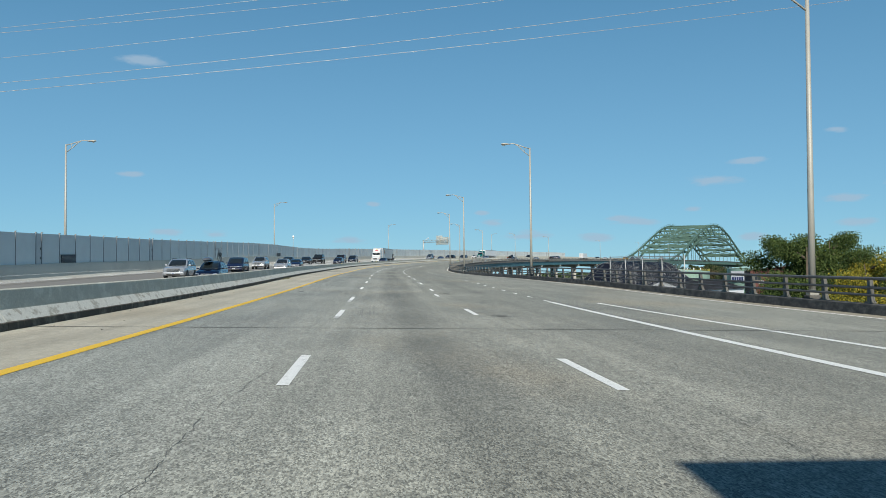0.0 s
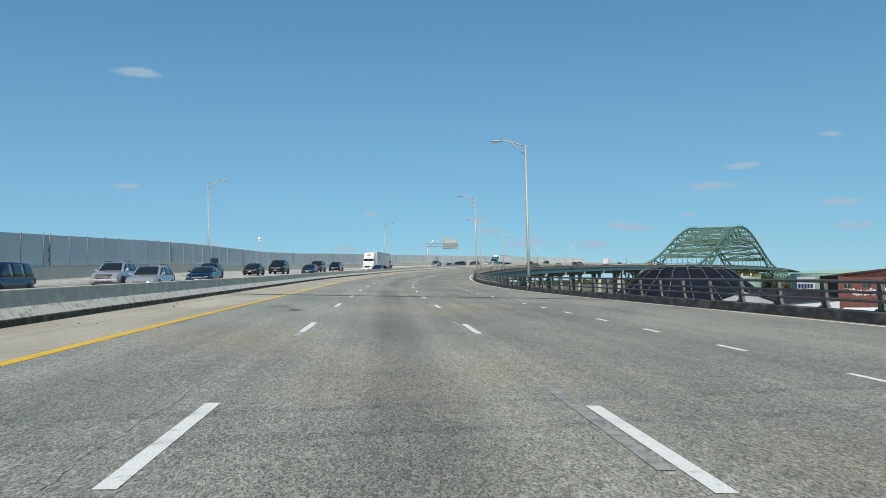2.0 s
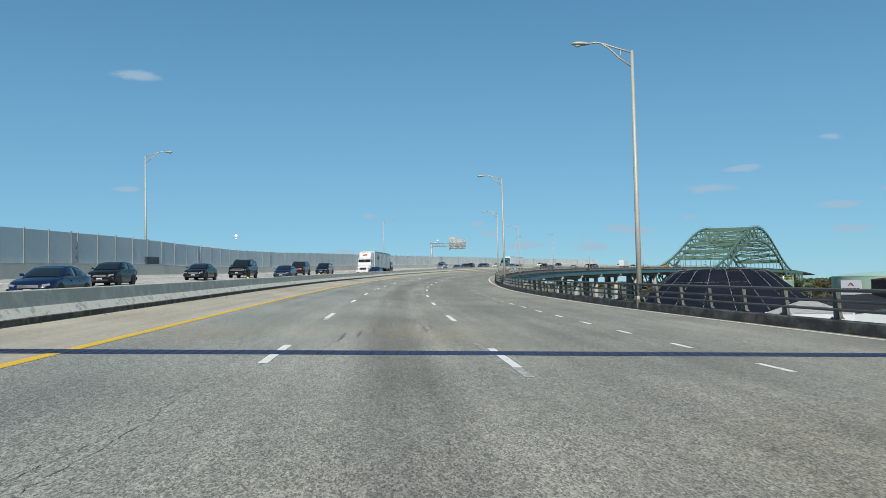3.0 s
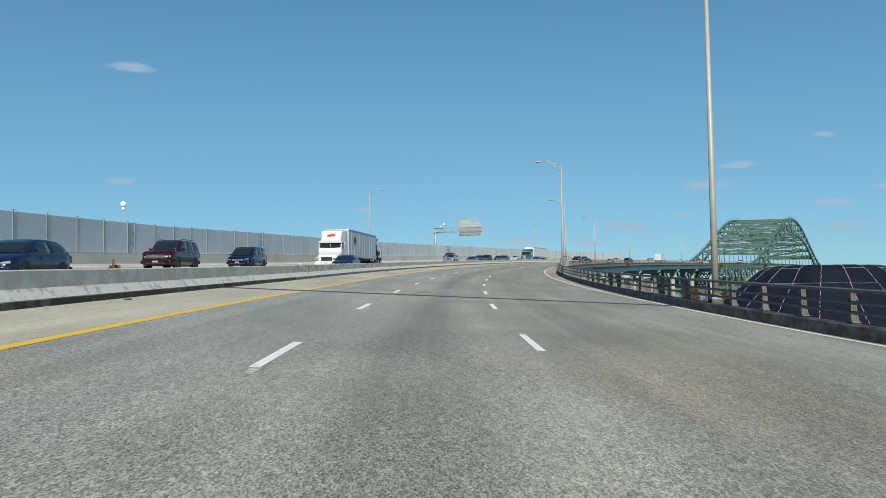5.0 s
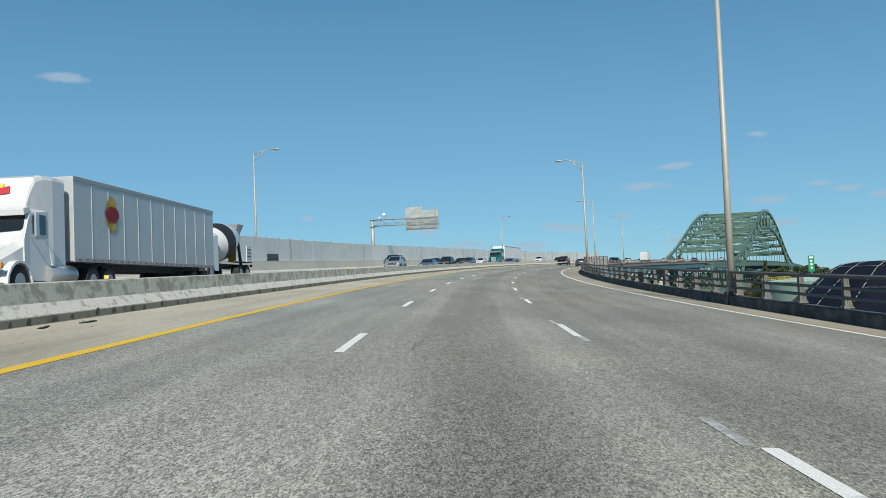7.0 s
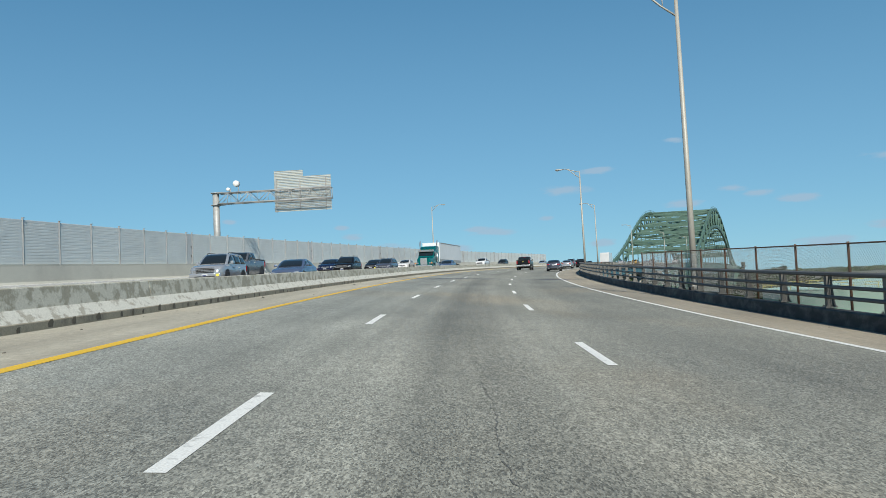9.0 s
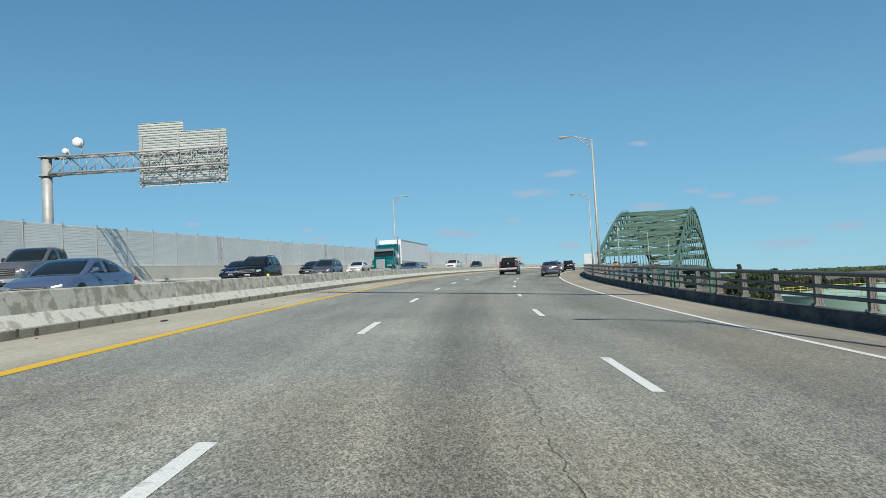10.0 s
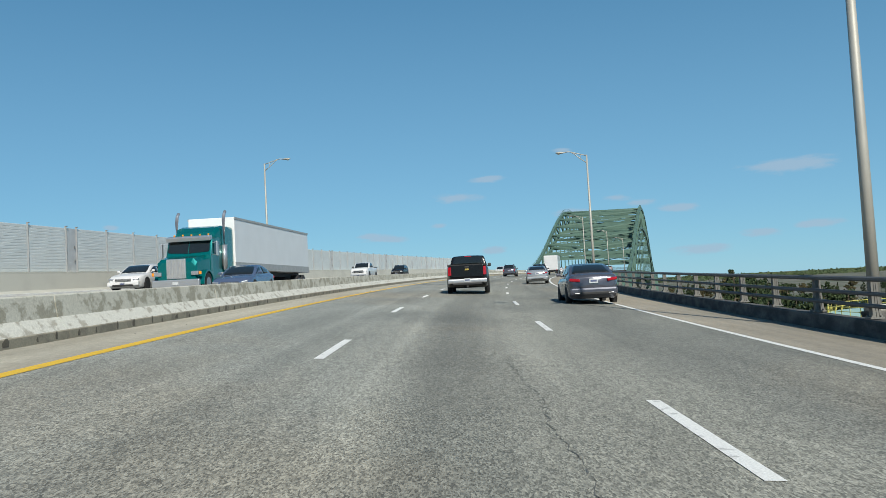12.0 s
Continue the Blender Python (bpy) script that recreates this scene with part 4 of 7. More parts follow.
# ---- overhead wires near the start ----
WIRE = mat("bare_wire", (0.50, 0.46, 0.40), 0.45, metal=0.5, bump=0)
for i, (z0, climb) in enumerate(((11.54, 0.128), (12.12, 0.137), (13.65, 0.149), (15.22, 0.134), (15.61, 0.152))):
    bm = bmesh.new()
    # each rises to the right of the road; z0 is its height 21 m to the left of it
    rod(bm, [(x, 58.0 + 0.3 * i, z0 + climb * (x + 21.07) + 0.0004 * (x - 3) ** 2) for x in np.linspace(-48, 75, 28)], 0.012 if i < 2 else 0.009, 5)
    tagged(part("power_line", bm, WIRE), "thin pale overhead wire across the highway", "power line", "overhead wires")

# ---- viaduct girders and piers ----
viaduct = tagged(empty("viaduct"), "green steel girders on hammerhead concrete piers", "viaduct", kind="structure")
for off in (0.1, -6.5, -13, -19.5, -26):
    sweep("girder", lambda s: [(knots(s, RAIL) + off + a, b) for a, b in ((0.0, -0.5), (0.0, -2.3), (-0.35, -2.3), (-0.35, -0.5))], 40, 597, 6, GIRDER, viaduct)
for i in range(40):
    s = 150 + 11.0 * i + 0.5
    bm = bmesh.new()
    lats = [knots(s, RAIL) + a_ for a_ in (-0.1, -6.7, -13.2, -19.7, -26.2)]
    for a_, b_ in zip(lats, lats[1:]):
        bar(bm, at(s, a_, -0.7), at(s, b_, -2.2), 0.16)
        bar(bm, at(s, a_, -2.2), at(s, b_, -0.7), 0.16)
        bar(bm, at(s, a_, -2.25), at(s, b_, -2.25), 0.18)
    part("cross_frame", bm, GIRDER, viaduct)
for i in range(20):
    s = 60 + 33.0 * i
    if s > 590:
        break
    foot = -16.0
    bm = bmesh.new()
    th = radians(head(s))
    R3 = Matrix.Rotation(th, 3, "Z")
    for lat in (6.0, -7.0, -20.0):
        p = at(s, lat, -3.6)
        h = p.z - foot
        rod(bm, [(p.x, p.y, foot), (p.x, p.y, p.z)], [0.95, 0.85], 14)
    part("pier_column", bm, PIER, viaduct)
    bm = bmesh.new()
    prof = [(-29.0, -2.35), (8.6, -2.35), (8.6, -3.0), (6.4, -4.1), (-27.0, -4.1), (-29.0, -3.0)]
    fr = [bm.verts.new(at(s - 0.7, a - 8 + 8, b)) for a, b in prof]
    bk = [bm.verts.new(at(s + 0.7, a, b)) for a, b in prof]
    bm.faces.new(fr[::-1]), bm.faces.new(bk)
    for k in range(6):
        bm.faces.new((fr[k], fr[(k + 1) % 6], bk[(k + 1) % 6], bk[k]))
    bmesh.ops.recalc_face_normals(bm, faces=bm.faces)
    part("pier_cap", bm, PIER, viaduct)


# ---- the arch bridge ----
def arch_bridge(sc=780.6, latr=10.2, latl=-24.8, n=28, half=180.0):
    br = tagged(empty("arch_bridge"), "green steel through-arch truss bridge carrying the highway", "bridge")
    step = 2 * half / n
    pier = 111.0

    def top(x):
        # bell-shaped upper chord that flares out into the deck trusses of the side spans
        return max(-0.9, 32.0 * (0.5 + 0.5 * math.cos(math.pi * min(1.0, abs(x) / 158.0))) ** 1.3 - 1.9)

    def low(x):
        # an arch down to the river piers, and a haunch from there to the ends
        x = abs(x)
        if x < pier:
            return 20.6 - 21.5 * (x / 93.0) ** 2.15
        return -11.2 - 2.6 * min(1.0, (x - pier) / 14.0) + 2.0 * ((x - pier) / (half - pier))

    xs = [-half + step * i for i in range(n + 1)]
    up = lambda x, lat, z: at(sc + x, lat) + Vector((0, 0, z))

    def member(name, p, q, w, h):
        bm_ = bmesh.new()
        bar(bm_, p, q, w, h)
        return part(name, bm_, GREEN, br)

    def chord(name, pts, w, h):
        bm_ = bmesh.new()
        rows_ = []
        for i_, p in enumerate(pts):
            d = (pts[min(i_ + 1, len(pts) - 1)] - pts[max(i_ - 1, 0)]).normalized()
            x_ = d.cross(Vector((0, 0, 1))).normalized()
            z_ = x_.cross(d)
            rows_.append([p + x_ * (a_ * w / 2) + z_ * (b_ * h / 2) for a_, b_ in ((-1, -1), (1, -1), (1, 1), (-1, 1))])
        v_ = loft(bm_, rows_, True)
        bm_.faces.new(v_[0][::-1]), bm_.faces.new(v_[-1])
        return part(name, bm_, GREEN, br)

    fine_ = np.linspace(-half, half, 2 * n + 1)
    for lat in (latr, latl):
        crown = chord("upper_chord", [up(x, lat, top(x)) for x in fine_], 1.0, 1.15)
        chord("lower_chord", [up(x, lat, low(x)) for x in fine_], 1.0, 1.2)
        chord("tie_girder", [up(x, lat, -1.7) for x in fine_], 0.8, 1.9)
        # a maintenance handrail that climbs the upper chord
        bm_ = bmesh.new()
        for x in np.arange(-126, 127, 4.2):
            bar(bm_, up(x, lat, top(x) + 0.5), up(x, lat, top(x) + 1.75), 0.12)
        for x in np.arange(-126, 126, 4.2):
            bar(bm_, up(x, lat, top(x) + 1.7), up(x + 4.2, lat, top(x + 4.2) + 1.7), 0.06)
        part("handrail", bm_, GREEN, crown)
        for i, x in enumerate(xs):
            p, q = up(x, lat, top(x)), up(x, lat, low(x))
            if i < n:
                x2 = xs[i + 1]
                member("diagonal", *((p, up(x2, lat, low(x2))) if x < -1 else (q, up(x2, lat, top(x2)))), 0.55, 0.62)
                if abs(x + step / 2) > pier - 20:
                    # a sub-diagonal stiffens each deep panel
                    mid = (p + up(x2, lat, low(x2))) / 2 if x < 0 else (q + up(x2, lat, top(x2))) / 2
                    member("sub_post", mid, up(x + step / 2, lat, -2.2), 0.4, 0.4)
            member("web_post", p, q, 0.62, 0.66)
            if low(x) > 1.5:
                member("hanger", q, up(x, lat, -1.6), 0.24, 0.32)
        for x in (-half, -pier, pier, half):
            q = up(x, lat, low(x))
            member("tower_leg", q, Vector((q.x, q.y, -13.1)), 1.5, 1.5)
            q2 = up(x * 0.955, lat, low(x * 0.955))
            member("tower_leg", q2, Vector((q2.x, q2.y, -13.1)), 1.1, 1.1)
            member("tower_brace", q, Vector((q2.x, q2.y, -13.0)), 0.5, 0.5)
    for i, x in enumerate(xs):
        t_ = top(x)
        high = t_ > 5.5
        if high or t_ < 1.0:
            member("portal_strut", up(x, latr, t_ - 0.2), up(x, latl, t_ - 0.2), 0.5, 1.1)
        if high:
            # K-shaped sway frame under the strut
            drop = min(6.0, t_ - 5.4)
            member("sway_strut", up(x, latr, t_ - drop), up(x, latl, t_ - drop), 0.5, 0.75)
            mid = up(x, (latr + latl) / 2, t_ - 0.6)
            for lat in (latr, latl):
                member("sway_brace", up(x, lat, t_ - drop), mid, 0.4, 0.45)
        if low(x) > 5.5:
            member("lower_strut", up(x, latr, low(x)), up(x, latl, low(x)), 0.5, 0.9)
        member("floor_beam", up(x, latr, -1.9), up(x, latl, -1.9), 0.5, 1.7)
        if low(x) < -4:
            # cross frames between the deck trusses
            z0, z1 = -2.4, low(x)
            member("cross_strut", up(x, latr, z1), up(x, latl, z1), 0.5, 0.7)
            cuts_ = np.linspace(latr, latl, 5)
            for a_, b_ in zip(cuts_, cuts_[1:]):
                member("cross_brace", up(x, a_, z0), up(x, b_, z1), 0.32, 0.36)
                member("cross_brace", up(x, a_, z1), up(x, b_, z0), 0.32, 0.36)
    for x, x2 in zip(xs, xs[1:]):
        for f in (top, low):
            if min(f(x), f(x2)) < 5.5:
                continue
            mid = up((x + x2) / 2, (latr + latl) / 2, (f(x) + f(x2)) / 2)
            for lat in (latr, latl):
                member("lateral_brace", up(x, lat, f(x)), mid, 0.5, 0.42)
                member("lateral_brace", up(x2, lat, f(x2)), mid, 0.5, 0.42)
    return br


arch_bridge()


# ---- vehicles ----
def paint(name, colour, rough=0.2):
    m = mat("paint_" + name, colour, rough, metal=0.5 if name in ("charcoal", "silver", "pale", "slate", "grey", "teal", "blue", "maroon") else 0.0, vary=0.04, scale=2, bump=0.0, coat=0.12 if name == "black" else 0.35, fine=20, spec=0.25 if name == "black" else 0.35)
    return m


PAINT = {n: paint(n, c) for n, c in dict(black=(0.008, 0.008, 0.009), charcoal=(0.115, 0.12, 0.145), navy=(0.007, 0.012, 0.04), blue=(0.007, 0.016, 0.045), slate=(0.13, 0.175, 0.27), silver=(0.42, 0.43, 0.44), pale=(0.42, 0.435, 0.45), white=(0.63, 0.63, 0.62), maroon=(0.055, 0.01, 0.013), teal=(0.0, 0.16, 0.155), grey=(0.17, 0.175, 0.185), yellow=(0.6, 0.33, 0.03)).items()}
GLASS = mat("tinted_glass", (0.014, 0.018, 0.019), 0.05, vary=0.02, bump=0.0, spec=0.7)
TYRE = mat("tyre_rubber", (0.022, 0.022, 0.022), 0.85)
RIM = mat("alloy_rim", (0.40, 0.40, 0.41), 0.35, metal=0.7, bump=0)
TRIM = mat("black_trim", (0.02, 0.02, 0.02), 0.6)
CHROME = mat("chrome", (0.55, 0.55, 0.55), 0.3, metal=0.7, bump=0, vary=0.03)
REDLAMP = mat("red_lamp", (0.36, 0.006, 0.014), 0.15, bump=0, coat=0.6)
CLEARLAMP = mat("clear_lamp", (0.40, 0.42, 0.44), 0.12, metal=0.5, bump=0, coat=0.6)
AMBER = mat("amber_lamp", (0.7, 0.25, 0.02), 0.2, bump=0)
PLATE = mat("number_plate", (0.5, 0.52, 0.52), 0.5)
PLATEBAR = mat("plate_characters", (0.08, 0.1, 0.2), 0.6)
BADGE = mat("gold_badge", (0.6, 0.42, 0.1), 0.3, metal=0.6, bump=0)

# half-length profiles: (share of the length from the tail, top of the lower body as a share of height)
KINDS = {
    "sedan": dict(L=4.75, W=1.82, H=1.45, belt=0.62, deck=[(0, 0.63), (0.015, 0.69), (0.05, 0.725), (0.2, 0.735), (0.3, 0.70), (0.66, 0.655), (0.74, 0.665), (0.86, 0.62), (0.95, 0.54), (1, 0.42)], glass=(0.13, 0.33, 0.52, 0.74), wheel=0.325),
    "hatch": dict(L=4.35, W=1.80, H=1.5, belt=0.62, deck=[(0, 0.62), (0.03, 0.69), (0.3, 0.68), (0.66, 0.65), (0.74, 0.66), (0.87, 0.61), (0.95, 0.54), (1, 0.42)], glass=(0.02, 0.20, 0.53, 0.76), wheel=0.325),
    "wagon": dict(L=4.75, W=1.82, H=1.6, belt=0.60, deck=[(0, 0.60), (0.02, 0.64), (0.3, 0.63), (0.68, 0.61), (0.74, 0.63), (0.87, 0.59), (0.95, 0.53), (1, 0.42)], glass=(0.015, 0.13, 0.54, 0.75), wheel=0.345),
    "suv": dict(L=4.65, W=1.86, H=1.72, belt=0.60, deck=[(0, 0.58), (0.02, 0.64), (0.3, 0.635), (0.68, 0.62), (0.74, 0.64), (0.87, 0.61), (0.95, 0.56), (1, 0.44)], glass=(0.015, 0.12, 0.55, 0.75), wheel=0.36),
    "large_suv": dict(L=5.25, W=2.02, H=1.92, belt=0.60, deck=[(0, 0.58), (0.02, 0.64), (0.3, 0.635), (0.68, 0.62), (0.74, 0.65), (0.88, 0.63), (0.96, 0.59), (1, 0.46)], glass=(0.012, 0.08, 0.58, 0.73), wheel=0.40),
    "minivan": dict(L=5.1, W=1.98, H=1.75, belt=0.57, deck=[(0, 0.55), (0.02, 0.58), (0.3, 0.58), (0.72, 0.57), (0.8, 0.58), (0.95, 0.5), (1, 0.40)], glass=(0.02, 0.08, 0.60, 0.82), wheel=0.34),
    "pickup": dict(L=5.8, W=2.03, H=1.90, belt=0.62, deck=[(0, 0.71), (0.01, 0.725), (0.385, 0.725), (0.4, 0.71), (0.7, 0.68), (0.74, 0.685), (0.90, 0.66), (0.97, 0.62), (1, 0.50)], glass=(0.395, 0.425, 0.60, 0.73), wheel=0.40),
}


def wheel(parent, x, y, r, w=0.23):
    """A tyre with a rim, on the axle at (x, y); x tells the side."""
    side = 1 if x > 0 else -1
    bm = bmesh.new()
    prof = [(-w / 2, r * 0.62), (-w / 2, r * 0.93), (-w * 0.36, r), (w * 0.36, r), (w / 2, r * 0.93), (w / 2, r * 0.62)]
    rings = [[(x - side * w / 2 + a, y + q * math.cos(t), r + q * math.sin(t)) for a, q in prof] for t in (math.tau * k / 18 for k in range(19))]
    loft(bm, rings)
    bmesh.ops.remove_doubles(bm, verts=bm.verts, dist=1e-4)
    bmesh.ops.recalc_face_normals(bm, faces=bm.faces)
    t = part("wheel", bm, TYRE, parent, smooth=True)
    bm = bmesh.new()
    c = Vector((x - side * 0.035, y, r))
    rod(bm, [c - Vector((side * 0.05, 0, 0)), c], [r * 0.63, r * 0.60], 18)
    for k in range(5):
        a = math.tau * k / 5
        d = Vector((0, math.cos(a), math.sin(a)))
        bar(bm, c + Vector((side * 0.012, 0, 0)) + d * 0.05, c + Vector((side * 0.008, 0, 0)) + d * r * 0.58, 0.05, 0.03, up=(1, 0, 0))
    part("rim", bm, RIM, t)


def car(name, label, kind, colour, where, rack=False, dark=False, **over_):
    k = dict(KINDS[kind], **over_)
    L, W, H, wr = k["L"], k["W"], k["H"], k["wheel"]
    ob = tagged(empty(name, where), label, dict(pickup="pickup truck", suv="car", large_suv="car").get(kind, "car"), "vehicles on the highway")
    col = PAINT[colour]
    zb = 0.17 if kind in ("sedan", "hatch", "wagon", "minivan") else 0.26
    Y = lambda f: (f - 0.5) * L
    dx, dz = [a for a, _ in k["deck"]], [b for _, b in k["deck"]]
    bm = bmesh.new()
    rings = []
    fs = sorted({0, 0.012, 0.035, 0.08, 0.14, 0.2, 0.26, 0.32, 0.4, 0.48, 0.56, 0.64, 0.7, 0.76, 0.82, 0.88, 0.93, 0.97, 0.99, 1.0} | {a for a in dx})
    for f in fs:
        end = min(f, 1 - f)
        w = W / 2 * (1 - 0.2 * max(0, 1 - end / 0.12) ** 2)
        zt = float(np.interp(f, dx, dz)) * H
        lift = 0.16 * max(0, 1 - end / 0.05)
        z0 = zb + lift
        sh = zt - 0.10
        half = [(0.0, z0), (w * 0.86, z0), (w * 0.965, z0 + 0.07), (w * 0.985, zb + 0.26), (w, zb + (sh - zb) * 0.62), (w * 0.985, sh - 0.03), (w * 0.94, zt - 0.055), (w * 0.82, zt - 0.012), (0.0, zt + 0.022)]
        rings.append([(x, Y(f), z) for x, z in half] + [(-x, Y(f), z) for x, z in half[-2:0:-1]])
    vs = loft(bm, rings, closed=True)
    bm.faces.new(vs[0]), bm.faces.new(vs[-1][::-1])
    bmesh.ops.recalc_face_normals(bm, faces=bm.faces)
    body = part("body", bm, col, ob, smooth=True)
    # the cabin: one shell with raked ends, and panes a little proud of it
    a, b, c, d = k["glass"]
    deck = lambda f: float(np.interp(f, dx, dz)) * H
    zbelt = deck((b + c) / 2) - 0.01
    wb, wt = W / 2 * 0.93, W / 2 * (0.70 if kind not in ("large_suv", "pickup", "minivan") else 0.77)

    def crest(f):
        if f < b:
            u = max(0.0, (f - a) / (b - a))
            return deck(a) - 0.02 + (H - 0.045 - deck(a) + 0.02) * (1 - (1 - u) ** 1.45)
        if f > c:
            u = max(0.0, (d - f) / (d - c))
            return deck(d) - 0.02 + (H - 0.03 - deck(d) + 0.02) * (1 - (1 - u) ** 1.3)
        u = (f - b) / (c - b)
        return H - 0.045 + 0.015 * u + 0.036 * math.sin(math.pi * u)

    def half_width(z, f):
        u = min(1.0, max(0.0, (z - zbelt) / (H - zbelt)))
        return (wb + (wt - wb) * u ** 1.25) * (1 - 0.07 * max(0.0, (f - c) / (d - c)) ** 2 - 0.04 * max(0.0, (b - f) / (b - a)) ** 2)

    fs = [*np.linspace(a, b, 7), *np.linspace(b, c, 9)[1:], *np.linspace(c, d, 8)[1:]]
    rings = []
    for f in fs:
        zt, zl = crest(f), deck(f) - 0.07
        r_ = min(0.09, (zt - zl) * 0.5)
        half = [(half_width(z, f), z) for z in (zl + (zt - r_ - zl) * q for q in (0, 0.3, 0.65, 1.0))]
        wtop = half_width(zt - r_, f)
        half += [(wtop - r_ * 0.28, zt - r_ * 0.4), (wtop - r_ * 0.85, zt - r_ * 0.08), (wtop * 0.6, zt + 0.012), (0.0, zt + 0.022)]
        rings.append([(x, Y(f), z) for x, z in half] + [(-x, Y(f), z) for x, z in half[-2::-1]])
    bm = bmesh.new()
    vs = loft(bm, rings)
    bmesh.ops.recalc_face_normals(bm, faces=bm.faces)
    part("cabin", bm, col, ob, smooth=True)

    def pane(name_, rows_):
        bm_ = bmesh.new()
        loft(bm_, rows_)
        bmesh.ops.recalc_face_normals(bm_, faces=bm_.faces)
        cen = Vector((0, 0, H * 0.5))
        f_ = bm_.faces[:][0]
        if f_.normal.dot(f_.calc_center_median() - cen) < 0:
            bmesh.ops.reverse_faces(bm_, faces=bm_.faces[:])
        bmesh.ops.solidify(bm_, geom=bm_.faces[:], thickness=0.012)
        return part(name_, bm_, GLASS, ob, smooth=True)

    def end_pane(name_, f0, f1, out):
        rows_ = []
        for f in np.linspace(f0, f1, 6):
            zt = crest(f)
            w = half_width(zt - 0.05, f) - 0.115
            rows_.append([(x * w, Y(f) + out, zt + 0.034 - 0.012 * abs(x) - (0.03 if abs(x) == 1 else 0.0)) for x in (-1, -0.86, -0.5, 0, 0.5, 0.86, 1)])
        return pane(name_, rows_)

    end_pane("windscreen", c + (d - c) * 0.16, d - (d - c) * 0.05, 0.012)
    end_pane("rear_window", a + (b - a) * 0.12, b - (b - a) * 0.08, -0.012)
    lo = next(f for f in np.linspace(a, b + 0.1, 60) if crest(f) - 0.10 > deck(f) + 0.07)
    hi = next(f for f in np.linspace(d, c - 0.1, 60) if crest(f) - 0.10 > deck(f) + 0.05)
    if kind in ("suv", "wagon", "large_suv", "minivan"):
        cuts = [lo, lo + (hi - lo) * 0.30, lo + (hi - lo) * 0.63, hi]
    else:
        cuts = [lo, lo + (hi - lo) * (0.5 if kind != "pickup" else 0.42), hi]
    for sgn in (-1, 1):
        for f0, f1 in zip(cuts, cuts[1:]):
            rows_ = []
            for f in np.linspace(f0 + 0.007, f1 - 0.007, 6):
                z0_, z1_ = max(deck(f), zbelt) + 0.03, crest(f) - 0.095
                rows_.append([(sgn * (half_width(z, f) + 0.007), Y(f), z) for z in np.linspace(z0_, max(z0_ + 0.02, z1_), 4)])
            pane("side_window", rows_)
    T_ = {"rl": Vector((-wt, Y(b), H)), "fl": Vector((-wt, Y(c), H))}
    yd = Y(d)
    # wheels, each before a dark disc that stands in for the shaded wheel well
    ya, yf = Y(0.205), Y(0.80)
    for x in (-W / 2, W / 2):
        for y in (ya, yf):
            bm = bmesh.new()
            sgn = 1 if x > 0 else -1
            rod(bm, [(x - sgn * 0.2, y, wr + 0.03), (x * 1.001 + sgn * 0.004, y, wr + 0.03)], [wr * 1.17, wr * 1.17], 20)
            part("wheel_well_shade", bm, TRIM, ob)
            wheel(ob, x + sgn * 0.012, y, wr)
    # ends
    zt0, ztf = dz[0] * H, dz[-1] * H
    bm = bmesh.new()
    box(bm, (0, Y(0) + 0.02, zb + (0.34 if kind == "pickup" else 0.28)), (W * 0.93, 0.16, 0.22 if kind == "pickup" else 0.24), bevel=0.07)
    part("rear_bumper", bm, CHROME if kind == "pickup" else col, ob)
    bm = bmesh.new()
    box(bm, (0, Y(0) - 0.045, zb + 0.2), (W * 0.7, 0.06, 0.1), bevel=0.02)
    part("rear_diffuser", bm, TRIM, ob)
    bm = bmesh.new()
    box(bm, (0, Y(1) - 0.03, zb + 0.22), (W * 0.92, 0.2, 0.22), bevel=0.06)
    part("front_bumper", bm, CHROME if kind == "pickup" else col, ob)
    bm = bmesh.new()
    box(bm, (0, Y(1) - 0.02, zb + 0.14), (W * 0.6, 0.24, 0.1), bevel=0.02)
    part("air_intake", bm, TRIM, ob)
    gz = (ztf + zb + 0.33) / 2 + 0.02
    tall = kind in ("pickup", "large_suv", "suv")
    bm = bmesh.new()
    box(bm, (0, Y(1) - 0.005, gz + (0.06 if tall else 0.0)), (W * (0.55 if tall else 0.46), 0.06, 0.26 if tall else 0.14), bevel=0.02)
    gr = part("grille", bm, TRIM, ob)
    bm = bmesh.new()
    for i in range(3):
        box(bm, (0, Y(1) + 0.03, gz + (0.06 if tall else 0) + (i - 1) * (0.075 if tall else 0.04)), (W * (0.54 if tall else 0.45), 0.015, 0.018))
    part("grille_bar", bm, CHROME, gr)
    for sgn in (-1, 1):
        bm = bmesh.new()
        box(bm, (sgn * W * 0.355, Y(1) - 0.115, gz + 0.05), (W * 0.175, 0.2, 0.1 if not tall else 0.14), Matrix.Rotation(sgn * -0.42, 3, "Z") @ Matrix.Rotation(sgn * -0.16, 3, "Y"), bevel=0.04)
        part("headlight", bm, CLEARLAMP, ob, smooth=False)
        bm = bmesh.new()
        if kind in ("suv", "wagon", "large_suv", "minivan", "pickup", "hatch"):
            box(bm, (sgn * W * 0.412, Y(0) + 0.05, zt0 * 0.80 if kind == "pickup" else zt0 * 0.9), (W * 0.08, 0.15, zt0 * 0.31), Matrix.Rotation(sgn * 0.25, 3, "Z"), bevel=0.03)
        else:
            box(bm, (sgn * W * 0.36, Y(0) + 0.045, zt0 * 0.93), (W * 0.21, 0.14, 0.11), Matrix.Rotation(sgn * 0.33, 3, "Z") @ Matrix.Rotation(sgn * -0.12, 3, "Y"), bevel=0.04)
        part("tail_light", bm, REDLAMP, ob)
        bm = bmesh.new()
